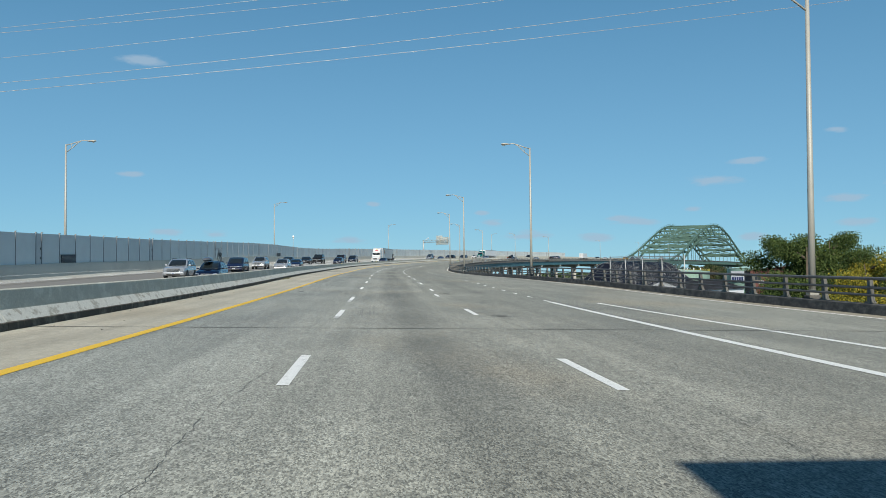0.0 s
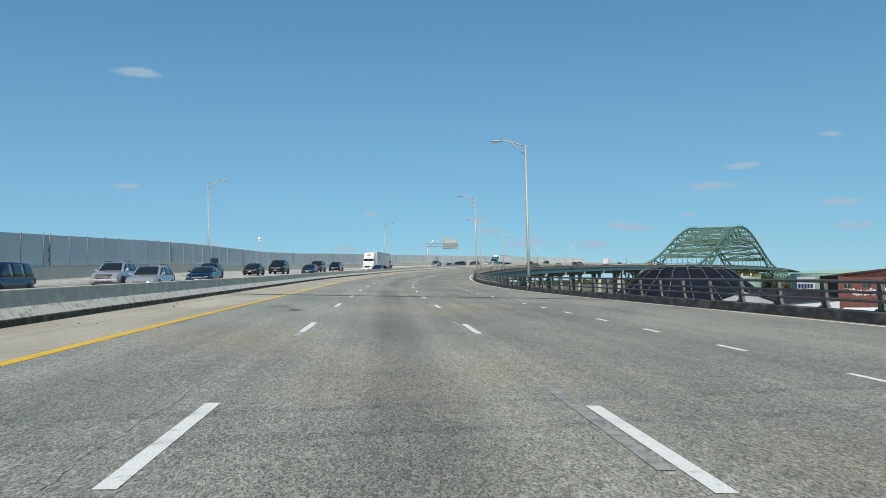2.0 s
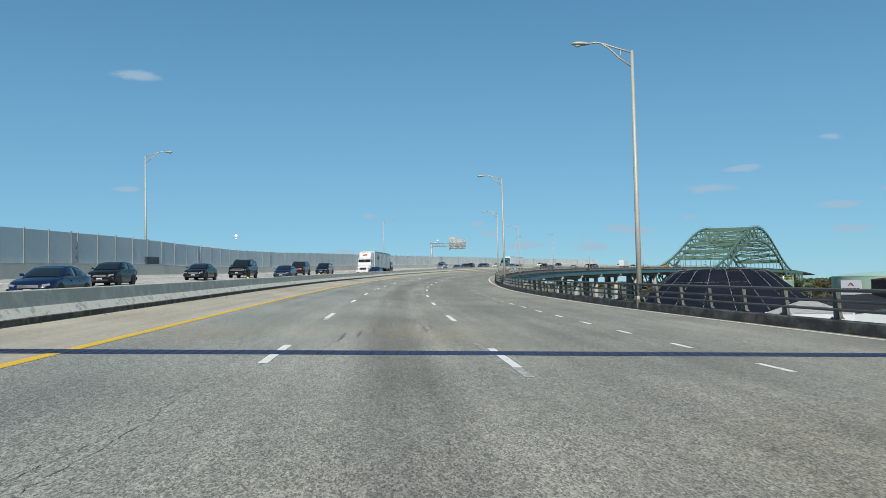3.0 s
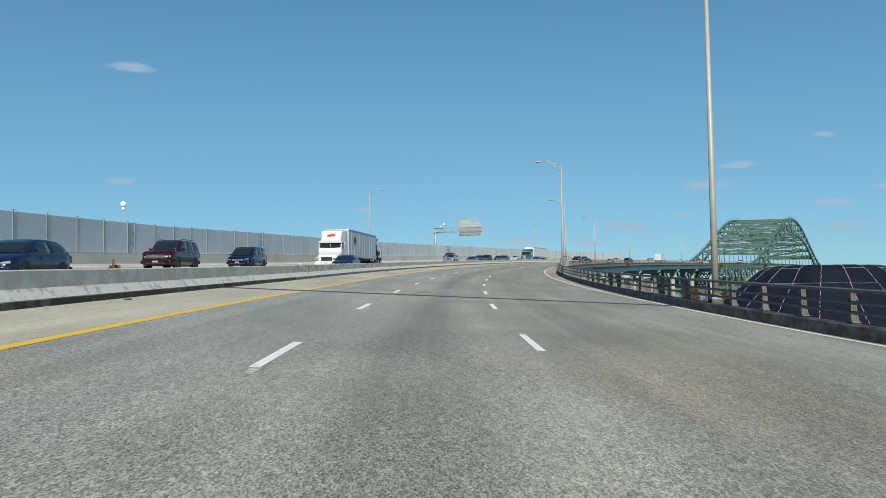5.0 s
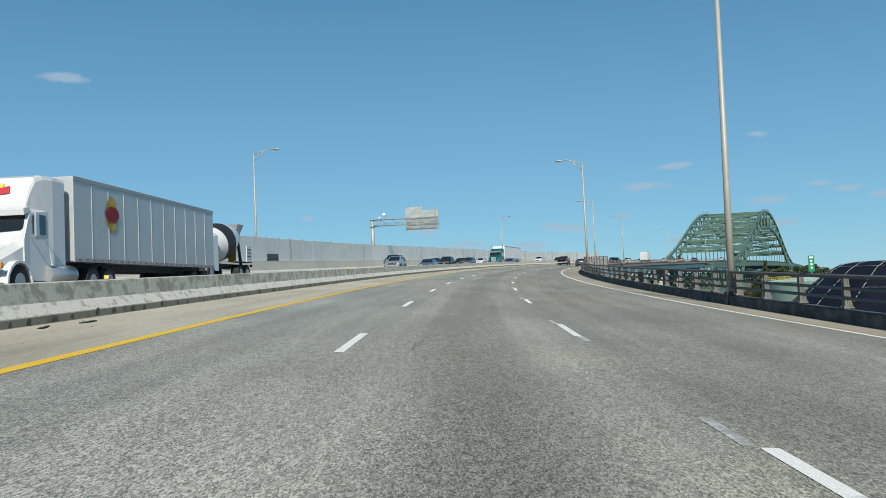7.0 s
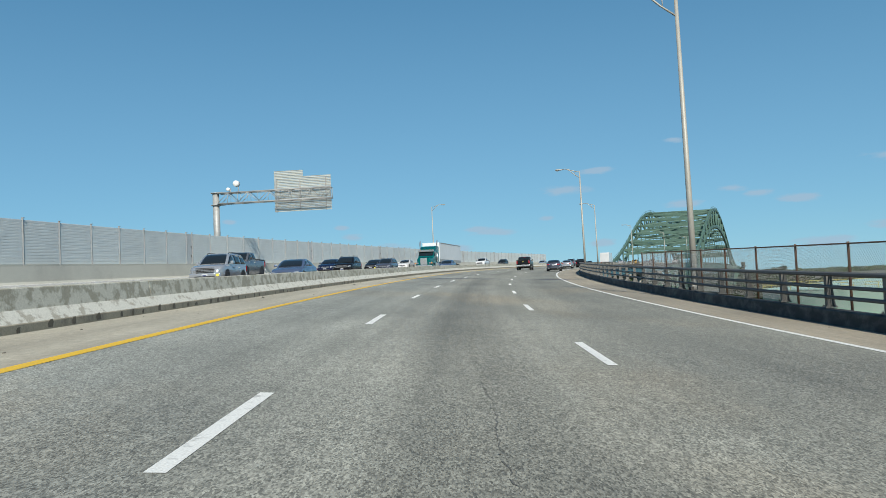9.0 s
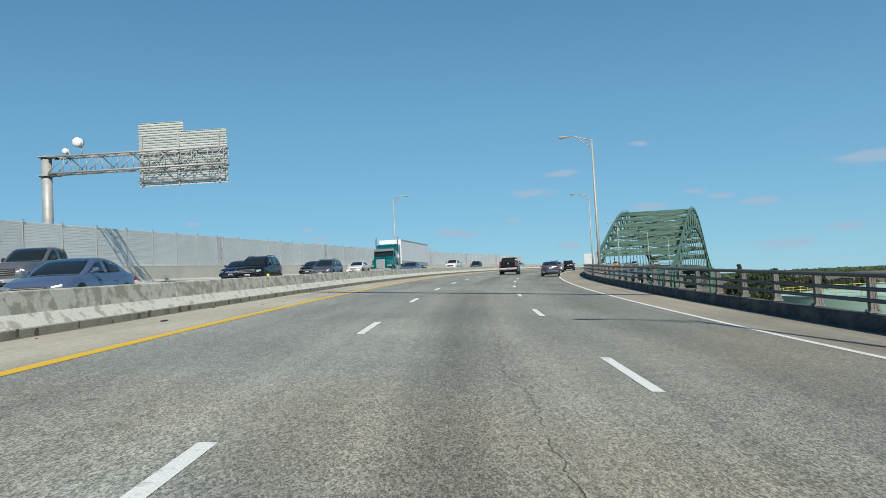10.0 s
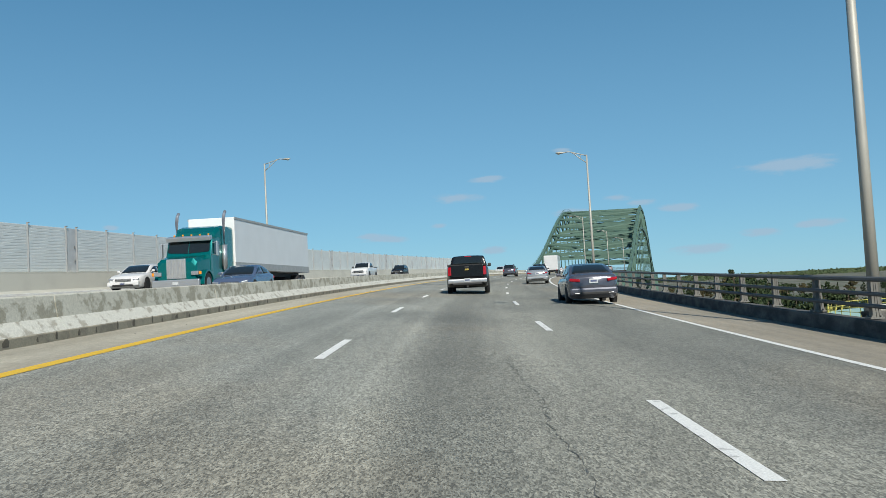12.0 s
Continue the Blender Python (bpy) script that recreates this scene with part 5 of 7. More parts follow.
        box(bm, (sgn * (W / 2 + 0.05), yd - 0.42, zbelt + 0.1), (0.17, 0.1, 0.12 if not tall else 0.18), bevel=0.04)
        bar(bm, (sgn * (W / 2 - 0.12), yd - 0.41, zbelt + 0.03), (sgn * (W / 2 + 0.02), yd - 0.42, zbelt + 0.07), 0.05)
        part("mirror", bm, TRIM if kind == "pickup" else col, ob)
        for f in (0.36, 0.56):
            if kind == "pickup":
                f += 0.12
            bm = bmesh.new()
            box(bm, (sgn * (W / 2 + 0.008), Y(f), zbelt - 0.17), (0.035, 0.16, 0.03), bevel=0.008)
            part("door_handle", bm, col if not tall else CHROME, ob)
    for y, z in ((Y(0) - 0.075 if kind == "pickup" else Y(0) - 0.03, zb + 0.38 if kind == "pickup" else zt0 * 0.88), (Y(1) + 0.085, zb + 0.22)):
        bm = bmesh.new()
        box(bm, (0, y, z), (0.31, 0.02, 0.16))
        pl = part("number_plate", bm, PLATE, ob)
        bm = bmesh.new()
        box(bm, (0, y + (-0.013 if y < 0 else 0.013), z), (0.22, 0.006, 0.06))
        part("plate_bar", bm, PLATEBAR, pl)
    if kind == "pickup":
        # a dark slab at rail height replaces the shaded inside of the open bed
        bm = bmesh.new()
        box(bm, (0, Y(0.2), k["deck"][0][1] * H + 0.0), (W * 0.78, L * 0.36, 0.06))
        part("bed_shade_slab", bm, TRIM, ob, "dark slab in place of the shaded load bed")
        bm = bmesh.new()
        for sgn in (-1, 1):
            bar(bm, (sgn * W * 0.44, Y(0.01), zt0 + 0.02), (sgn * W * 0.44, Y(0.385), zt0 + 0.03), 0.13, 0.05)
        bar(bm, (-W * 0.44, Y(0.008), zt0 + 0.02), (W * 0.44, Y(0.008), zt0 + 0.02), 0.09, 0.06)
        part("bed_rail", bm, TRIM, ob)
        bm = bmesh.new()
        box(bm, (0, Y(0) - 0.01, (zb + 0.50 + zt0) / 2 + 0.02), (W * 0.76, 0.05, zt0 - zb - 0.52), bevel=0.02)
        tg = part("tailgate", bm, col, ob)
        bm = bmesh.new()
        box(bm, (0, Y(0) - 0.05, zt0 - 0.2), (0.2, 0.02, 0.07), bevel=0.008)
        part("badge", bm, BADGE, tg, "small gold badge")
        bm = bmesh.new()
        box(bm, (0, Y(0) - 0.045, zt0 - 0.08), (0.22, 0.03, 0.07), bevel=0.01)
        part("tailgate_handle", bm, TRIM, tg)
        bm = bmesh.new()
        bar(bm, (0, Y(0) - 0.1, zb + 0.08), (0, Y(0) + 0.3, zb + 0.08), 0.09)
        part("tow_hitch", bm, TRIM, ob)
        bm = bmesh.new()
        box(bm, (0, T_["rl"].y - 0.03, H - 0.045), (0.34, 0.05, 0.035))
        part("brake_light", bm, REDLAMP, ob)
    if kind in ("suv", "wagon", "large_suv"):
        for sgn in (-1, 1):
            bm = bmesh.new()
            rod(bm, [(sgn * wt * 0.93, T_["rl"].y + 0.1, H - 0.01), (sgn * wt * 0.93, T_["rl"].y + 0.25, H + 0.05), (sgn * wt * 0.93, T_["fl"].y - 0.2, H + 0.05), (sgn * wt * 0.93, T_["fl"].y - 0.05, H - 0.01)], 0.02, 6)
            part("roof_rail", bm, TRIM, ob)
    if kind == "sedan":
        bm = bmesh.new()
        for sgn in (-1, 1):
            box(bm, (sgn * W * 0.33, Y(0) - 0.06, zb + 0.2), (0.18, 0.04, 0.03), bevel=0.01)
        part("exhaust_trim", bm, RIM, ob)
    if rack:
        bm = bmesh.new()
        rows = []
        for f, w_, h_ in ((0, 0.05, 0.03), (0.06, 0.28, 0.12), (0.3, 0.36, 0.2), (0.7, 0.36, 0.2), (0.94, 0.24, 0.1), (1, 0.05, 0.03)):
            rows.append([(0.3 + w_ * math.cos(t), -0.9 + 2.2 * f, H + 0.14 + max(0, math.sin(t)) * h_ * 1.3 + min(0, math.sin(t)) * h_ * 0.4) for t in (math.tau * i / 12 for i in range(12))])
        vs = loft(bm, rows, closed=True)
        bm.faces.new(vs[0]), bm.faces.new(vs[-1][::-1])
        bmesh.ops.recalc_face_normals(bm, faces=bm.faces)
        part("roof_box", bm, PAINT["grey"], ob, "grey roof cargo box", smooth=True)
        z0 = H + 0.1
        bm = bmesh.new()
        for p, q in (((0, -0.8, 0.33), (0, -0.25, 0.35)), ((0, -0.25, 0.35), (0, -0.4, 0.85)), ((0, -0.38, 0.78), (0, 0.1, 0.8)), ((0, -0.25, 0.35), (0, 0.08, 0.75)), ((0, 0.2, 0.33), (0, 0.06, 0.95)), ((-0.28, 0.05, 0.95), (0.28, 0.05, 0.95)), ((0, -0.8, 0.33), (0, -0.4, 0.78)), ((0, -0.5, 0.85), (0, -0.28, 0.87))):
            bar(bm, Vector(p) + Vector((-0.42, -0.5, z0)), Vector(q) + Vector((-0.42, -0.5, z0)), 0.04)
        bike = part("bicycle_frame", bm, TRIM, ob, "dark bicycle standing on the roof rack")
        for y in (-0.5, 0.5):
            bm = bmesh.new()
            c_ = Vector((-0.42, y - 0.8, z0 + 0.33))
            rod(bm, [c_ + Vector((0, math.cos(t) * 0.33, math.sin(t) * 0.33)) for t in (math.tau * i / 16 for i in range(17))], 0.022, 6, False)
            part("bicycle_wheel", bm, TRIM, bike)
    return ob


LOGOY = mat("yellow_disc", (0.7, 0.5, 0.08), 0.5, bump=0)
LOGOR = mat("red_band", (0.45, 0.03, 0.04), 0.5, bump=0)


def truck_wheel(parent, x, y, r=0.52, w=0.5):
    bm = bmesh.new()
    s_ = 1 if x > 0 else -1
    rod(bm, [(x - s_ * w, y, r), (x - s_ * 0.02, y, r), (x, y, r)], [r, r, r * 0.93], 22)
    t = part("wheel", bm, TYRE, parent)
    bm = bmesh.new()
    rod(bm, [(x - s_ * 0.05, y, r), (x + s_ * 0.015, y, r)], [r * 0.58, r * 0.5], 18)
    part("rim", bm, RIM, t)


def trailer(ob, y1, length, material, ribs, skirt, W=2.6, z0=1.2, z1=4.1):
    """The box behind a lorry, from y1 backwards."""
    y0 = y1 - length
    bm = bmesh.new()
    box(bm, (0, (y0 + y1) / 2, (z0 + z1) / 2), (W, length, z1 - z0), bevel=0.03)
    bx = part("trailer_box", bm, material, ob)
    if ribs:
        n = int(length / 1.22)
        for sgn in (-1, 1):
            for i in range(1, n):
                bm = bmesh.new()
                box(bm, (sgn * (W / 2 + 0.006), y0 + length * i / n, (z0 + z1) / 2), (0.02, 0.05, z1 - z0 - 0.25))
                part("panel_rib", bm, material, bx)
    for sgn in (-1, 1):
        bm = bmesh.new()
        box(bm, (sgn * (W / 2 + 0.005), (y0 + y1) / 2, z1 - 0.06), (0.04, length + 0.02, 0.13))
        box(bm, (sgn * (W / 2 + 0.005), (y0 + y1) / 2, z0 + (0.22 if skirt else 0.06)), (0.035, length + 0.02, 0.42 if skirt else 0.14))
        part("side_rail", bm, STEEL, bx)
        for i in range(26):
            bm = bmesh.new()
            box(bm, (sgn * (W / 2 + 0.028), y0 + 0.3 + (length - 0.6) * i / 25, z0 + 0.07), (0.012, 0.12, 0.05))
            part("reflector", bm, REDLAMP if not skirt else STEEL, bx)
    bm = bmesh.new()
    for x in (-0.45, 0.45):
        bar(bm, (x, y0 + 0.3, z0 - 0.15), (x, y1 - 0.3, z0 - 0.15), 0.12, 0.28)
    box(bm, (0, y0 + 2.1, z0 - 0.35), (1.0, 2.8, 0.3))
    part("chassis", bm, TRIM, ob)
    bm = bmesh.new()
    for x in (-0.8, 0.8):
        bar(bm, (x, y1 - 3.0, z0 - 0.1), (x, y1 - 3.0, 0.25), 0.13)
        bar(bm, (x, y1 - 3.0, 0.5), (x, y1 - 3.9, z0 - 0.1), 0.07)
    part("landing_gear", bm, TRIM, ob)
    bm = bmesh.new()
    bar(bm, (-1.1, y0 + 0.1, 0.55), (1.1, y0 + 0.1, 0.55), 0.12)
    for x in (-0.5, 0.5):
        bar(bm, (x, y0 + 0.1, 0.55), (x, y0 + 0.15, z0), 0.1)
    part("rear_guard", bm, TRIM, ob)
    for x in (-W / 2 + 0.02, W / 2 - 0.02):
        for y in (y0 + 1.5, y0 + 2.8):
            truck_wheel(ob, x, y)
    bm = bmesh.new()
    for x in (-0.65, 0.65):
        box(bm, (x, y0 - 0.015, (z0 + z1) / 2), (1.22, 0.03, z1 - z0 - 0.2))
    part("rear_door", bm, material, bx)
    return bx


def lorry(name, label, where, cab, box_mat, classic, logos=()):
    """A tractor with its trailer; the front bumper at the origin, the length along -y."""
    ob = tagged(empty(name, where), label, "lorry", "vehicles on the highway")
    col = PAINT[cab]
    W = 2.35
    bm = bmesh.new()
    hood = [(0.0, 0.62, 1.55, 0.40), (-0.12, 0.55, 1.74, 0.43), (-0.9, 0.55, 1.86, 0.47), (-1.55, 0.55, 1.95, 0.49)] if classic else [(0.0, 0.5, 1.05, 0.36), (-0.2, 0.45, 1.32, 0.43), (-0.9, 0.45, 1.62, 0.47), (-1.35, 0.45, 1.8, 0.485)]
    rows = []
    for y, zb, zt, w in hood:
        rows.append([(-w * W, y, zb), (-w * W, y, zt - 0.2), (-w * W * 0.8, y, zt), (w * W * 0.8, y, zt), (w * W, y, zt - 0.2), (w * W, y, zb)])
    vs = loft(bm, rows, closed=True)
    bm.faces.new(vs[0]), bm.faces.new(vs[-1][::-1])
    bmesh.ops.recalc_face_normals(bm, faces=bm.faces)
    part("bonnet", bm, col, ob)
    yc = -1.55 if classic else -1.35
    zr = 2.85 if classic else 2.75
    bm = bmesh.new()
    rows = [[(x * W / 2 * q, y, z) for x, z in ((-1, 0.55), (-1, zw), (-0.93, zt_), (0.93, zt_), (1, zw), (1, 0.55))] for y, zw, zt_, q in ((yc + 0.02, 1.8, 1.95, 1.0), (yc - 0.35, zr - 0.1, zr, 0.98), (yc - 1.2, zr, zr + 0.08, 1.0), (yc - 1.6, zr, zr + 0.1, 1.0))]
    vs = loft(bm, rows, closed=True)
    bm.faces.new(vs[0]), bm.faces.new(vs[-1][::-1])
    bmesh.ops.recalc_face_normals(bm, faces=bm.faces)
    part("cab", bm, col, ob)
    bm = bmesh.new()
    top_ = 3.55 if classic else 3.95
    rows = [[(x * W / 2 * q, y, z) for x, z in ((-1, zl), (-1, zt_ - 0.16), (-0.96, zt_ - 0.05), (-0.86, zt_), (0.86, zt_), (0.96, zt_ - 0.05), (1, zt_ - 0.16), (1, zl))] for y, zl, zt_, q in (((yc - 1.0, zr - 0.05, zr + 0.3, 0.9), (yc - 1.45, zr - 0.3, top_ - 0.12, 1.0), (yc - 2.0, 0.8, top_, 1.03), (yc - 3.3, 0.8, top_, 1.03)) if classic else ((yc - 0.42, zr - 0.05, zr + 0.3, 0.86), (yc - 0.62, zr - 0.05, zr + 0.72, 0.88), (yc - 0.85, zr - 0.1, top_ - 0.12, 0.92), (yc - 1.2, zr - 0.3, top_ - 0.02, 0.97), (yc - 1.65, 0.8, top_, 1.03), (yc - 2.4, 0.8, top_, 1.03)))]
    vs = loft(bm, rows, closed=True)
    bm.faces.new(vs[0]), bm.faces.new(vs[-1][::-1])
    bmesh.ops.recalc_face_normals(bm, faces=bm.faces)
    part("sleeper", bm, col, ob, smooth=False)
    for sgn in (-1, 1):
        bm = bmesh.new()
        pts = [Vector((sgn * 0.015, yc - 0.03, 2.03)), Vector((sgn * W * 0.44, yc - 0.05, 2.09)), Vector((sgn * W * 0.465, yc - 0.09, 2.16)), Vector((sgn * W * 0.45, yc - 0.33, zr - 0.11)), Vector((sgn * 0.015, yc - 0.31, zr - 0.11))]
        n_ = Vector((0, 0.9, 0.42))
        f0 = [bm.verts.new(p + n_ * 0.035) for p in pts]
        f1 = [bm.verts.new(p - n_ * 0.02) for p in pts]
        bm.faces.new(f0), bm.faces.new(f1[::-1])
        for i in range(5):
            bm.faces.new((f0[i], f1[i], f1[(i + 1) % 5], f0[(i + 1) % 5]))
        bmesh.ops.recalc_face_normals(bm, faces=bm.faces)
        part("windscreen", bm, GLASS, ob)
        bm = bmesh.new()
        box(bm, (sgn * (W / 2 + 0.006), yc - 0.85, 2.32), (0.03, 0.75, 0.62), bevel=0.01)
        part("side_window", bm, GLASS, ob)
        bm = bmesh.new()
        box(bm, (sgn * (W / 2 + 0.28), yc - 0.2, 2.25), (0.08, 0.2, 0.75), bevel=0.03)
        bar(bm, (sgn * W / 2, yc - 0.3, 2.55), (sgn * (W / 2 + 0.28), yc - 0.2, 2.6), 0.03)
        bar(bm, (sgn * W / 2, yc - 0.3, 1.95), (sgn * (W / 2 + 0.28), yc - 0.2, 1.9), 0.03)
        part("mirror", bm, CHROME, ob)
        bm = bmesh.new()
        box(bm, (sgn * W * 0.40, 0.02 if classic else -0.1, 1.0 if classic else 0.95), (0.36, 0.16, 0.2), bevel=0.03)
        hl = part("headlight", bm, CLEARLAMP, ob)
        bm = bmesh.new()
        box(bm, (sgn * (W * 0.40 + 0.25), -0.02, 1.0), (0.12, 0.14, 0.16), bevel=0.02)
        part("indicator", bm, AMBER, hl)
        bm = bmesh.new()
        rows = []
        for i in range(9):
            a = math.pi * i / 8
            rows.append([(sgn * (W / 2 - 0.4), -0.95 + 0.72 * math.cos(a), 0.45 + 0.75 * math.sin(a)), (sgn * (W / 2 + 0.1), -0.95 + 0.72 * math.cos(a), 0.45 + 0.72 * math.sin(a)), (sgn * (W / 2 + 0.1), -0.95 + 0.64 * math.cos(a), 0.45 + 0.64 * math.sin(a)), (sgn * (W / 2 - 0.4), -0.95 + 0.64 * math.cos(a), 0.45 + 0.64 * math.sin(a))])
        loft(bm, rows, closed=True)
        bmesh.ops.recalc_face_normals(bm, faces=bm.faces)
        part("mudguard", bm, col, ob)
        truck_wheel(ob, sgn * (W / 2 + 0.07), -0.95, 0.52, 0.3)
        for y in (-5.6, -6.9):
            truck_wheel(ob, sgn * (W / 2 + 0.1), y)
        bm = bmesh.new()
        rod(bm, [(sgn * (W / 2 - 0.1), yc - 1.2, 0.75), (sgn * (W / 2 - 0.1), yc - 2.9, 0.75)], 0.33, 16)
        part("fuel_tank", bm, CHROME, ob)
        if classic:
            bm = bmesh.new()
            rod(bm, [(sgn * (W / 2 + 0.1), yc - 1.75, 1.2), (sgn * (W / 2 + 0.1), yc - 1.75, 3.8), (sgn * (W / 2 + 0.1), yc - 1.85, 4.1), (sgn * (W / 2 + 0.1), yc - 2.05, 4.3)], [0.11, 0.085, 0.085, 0.085], 12)
            stack = part("exhaust_stack", bm, CHROME, ob)
            bm = bmesh.new()
            rod(bm, [(sgn * (W / 2 + 0.1), yc - 1.75, 1.3), (sgn * (W / 2 + 0.1), yc - 1.75, 2.5)], 0.14, 12)
            part("heat_shield", bm, CHROME, stack)
    if not classic:
        for nm, c_, sz, zz, tilt in (("red_band", LOGOR, (0.85, 0.05, 0.26), 3.36, 0.16), ("yellow_disc", LOGOY, (0.36, 0.05, 0.18), 3.56, 0.0)):
            bm = bmesh.new()
            box(bm, (0.0, yc - 0.555 + (3.36 - zz) * 0.47, zz), sz, Matrix.Rotation(tilt, 3, "Y") @ Matrix.Rotation(0.44, 3, "X"), bevel=0.02)
            part(nm, bm, c_, ob)
    bm = bmesh.new()
    gw, gz0, gz1 = (0.98, 0.75, 1.72) if classic else (1.15, 0.72, 1.12)
    box(bm, (0, 0.03, (gz0 + gz1) / 2), (gw, 0.08, gz1 - gz0), bevel=0.03)
    gr = part("grille", bm, CHROME if classic else TRIM, ob)
    for i in range(14):
        bm = bmesh.new()
        box(bm, (-gw / 2 + gw * (i + 0.5) / 14, 0.075, (gz0 + gz1) / 2), (0.022, 0.03, gz1 - gz0 - 0.1))
        part("grille_bar", bm, STEEL if classic else TRIM, gr)
    bm = bmesh.new()
    box(bm, (0, 0.1, 0.52), (W * 1.02, 0.2, 0.38), bevel=0.05)
    part("front_bumper", bm, CHROME if classic else col, ob)
    bm = bmesh.new()
    box(bm, (0, 0.21, 0.52), (0.3, 0.02, 0.14))
    part("number_plate", bm, PLATE, ob)
    bm = bmesh.new()
    box(bm, (0, yc - 0.2, zr - 0.04), (W * 0.98, 0.36, 0.22), Matrix.Rotation(-0.25, 3, "X"), bevel=0.03)
    part("sun_visor", bm, CHROME if classic else col, ob)
    for i in range(5):
        bm = bmesh.new()
        rod(bm, [(-0.9 + 0.45 * i, yc - 0.5, zr + 0.1), (-0.9 + 0.45 * i, yc - 0.5, zr + 0.2)], [0.06, 0.04], 10)
        part("marker_light", bm, AMBER, ob)
    bm = bmesh.new()
    for x in (-0.4, 0.4):
        bar(bm, (x, -1.5, 0.85), (x, -7.7, 0.85), 0.12, 0.25)
    part("chassis", bm, TRIM, ob)
    bx = trailer(ob, -4.95 if classic else -4.2, 16.1 if classic else 14.6, box_mat, not classic, classic)
    for n_, pts_, c_, y_, z_, r_, parent_x in logos:
        bm = bmesh.new()
        vs_ = [bm.verts.new((parent_x, y_ + r_[0] * math.cos(t), z_ + r_[1] * math.sin(t))) for t in (math.tau * i / 20 for i in range(20))]
        f = bm.faces.new(vs_)
        bmesh.ops.solidify(bm, geom=[f], thickness=0.01)
        part(n_, bm, c_, bx)
    return ob


def box_truck(where):
    ob = tagged(empty("box_truck", where), "white box truck driving towards the arch bridge", "lorry", "vehicles on the highway")
    bm = bmesh.new()
    box(bm, (0, -0.2, 2.2), (2.45, 6.2, 2.6), bevel=0.04)
    bx = part("cargo_box", bm, PAINT["white"], ob)
    for i in range(9):
        bm = bmesh.new()
        box(bm, (0, -3.32, 1.05 + 0.27 * i), (2.2, 0.03, 0.25))
        part("shutter_slat", bm, PAINT["white"], bx)
    bm = bmesh.new()
    box(bm, (0, 3.9, 1.6), (2.1, 1.7, 1.7), bevel=0.15)
    part("cab", bm, PAINT["white"], ob)
    bm = bmesh.new()
    box(bm, (0, -3.3, 0.6), (2.3, 0.15, 0.18), bevel=0.02)
    part("rear_bumper", bm, TRIM, ob)
    bm = bmesh.new()
    box(bm, (0, 0, 0.78), (0.9, 7.0, 0.24))
    part("chassis", bm, TRIM, ob)
    for x in (-1.12, 1.12):
        for y in (-1.7, 3.8):
            truck_wheel(ob, x, y, 0.45, 0.3)
        bm = bmesh.new()
        box(bm, (x * 0.85, -3.36, 0.85), (0.2, 0.05, 0.16), bevel=0.02)
        part("tail_light", bm, REDLAMP, ob)
    return ob


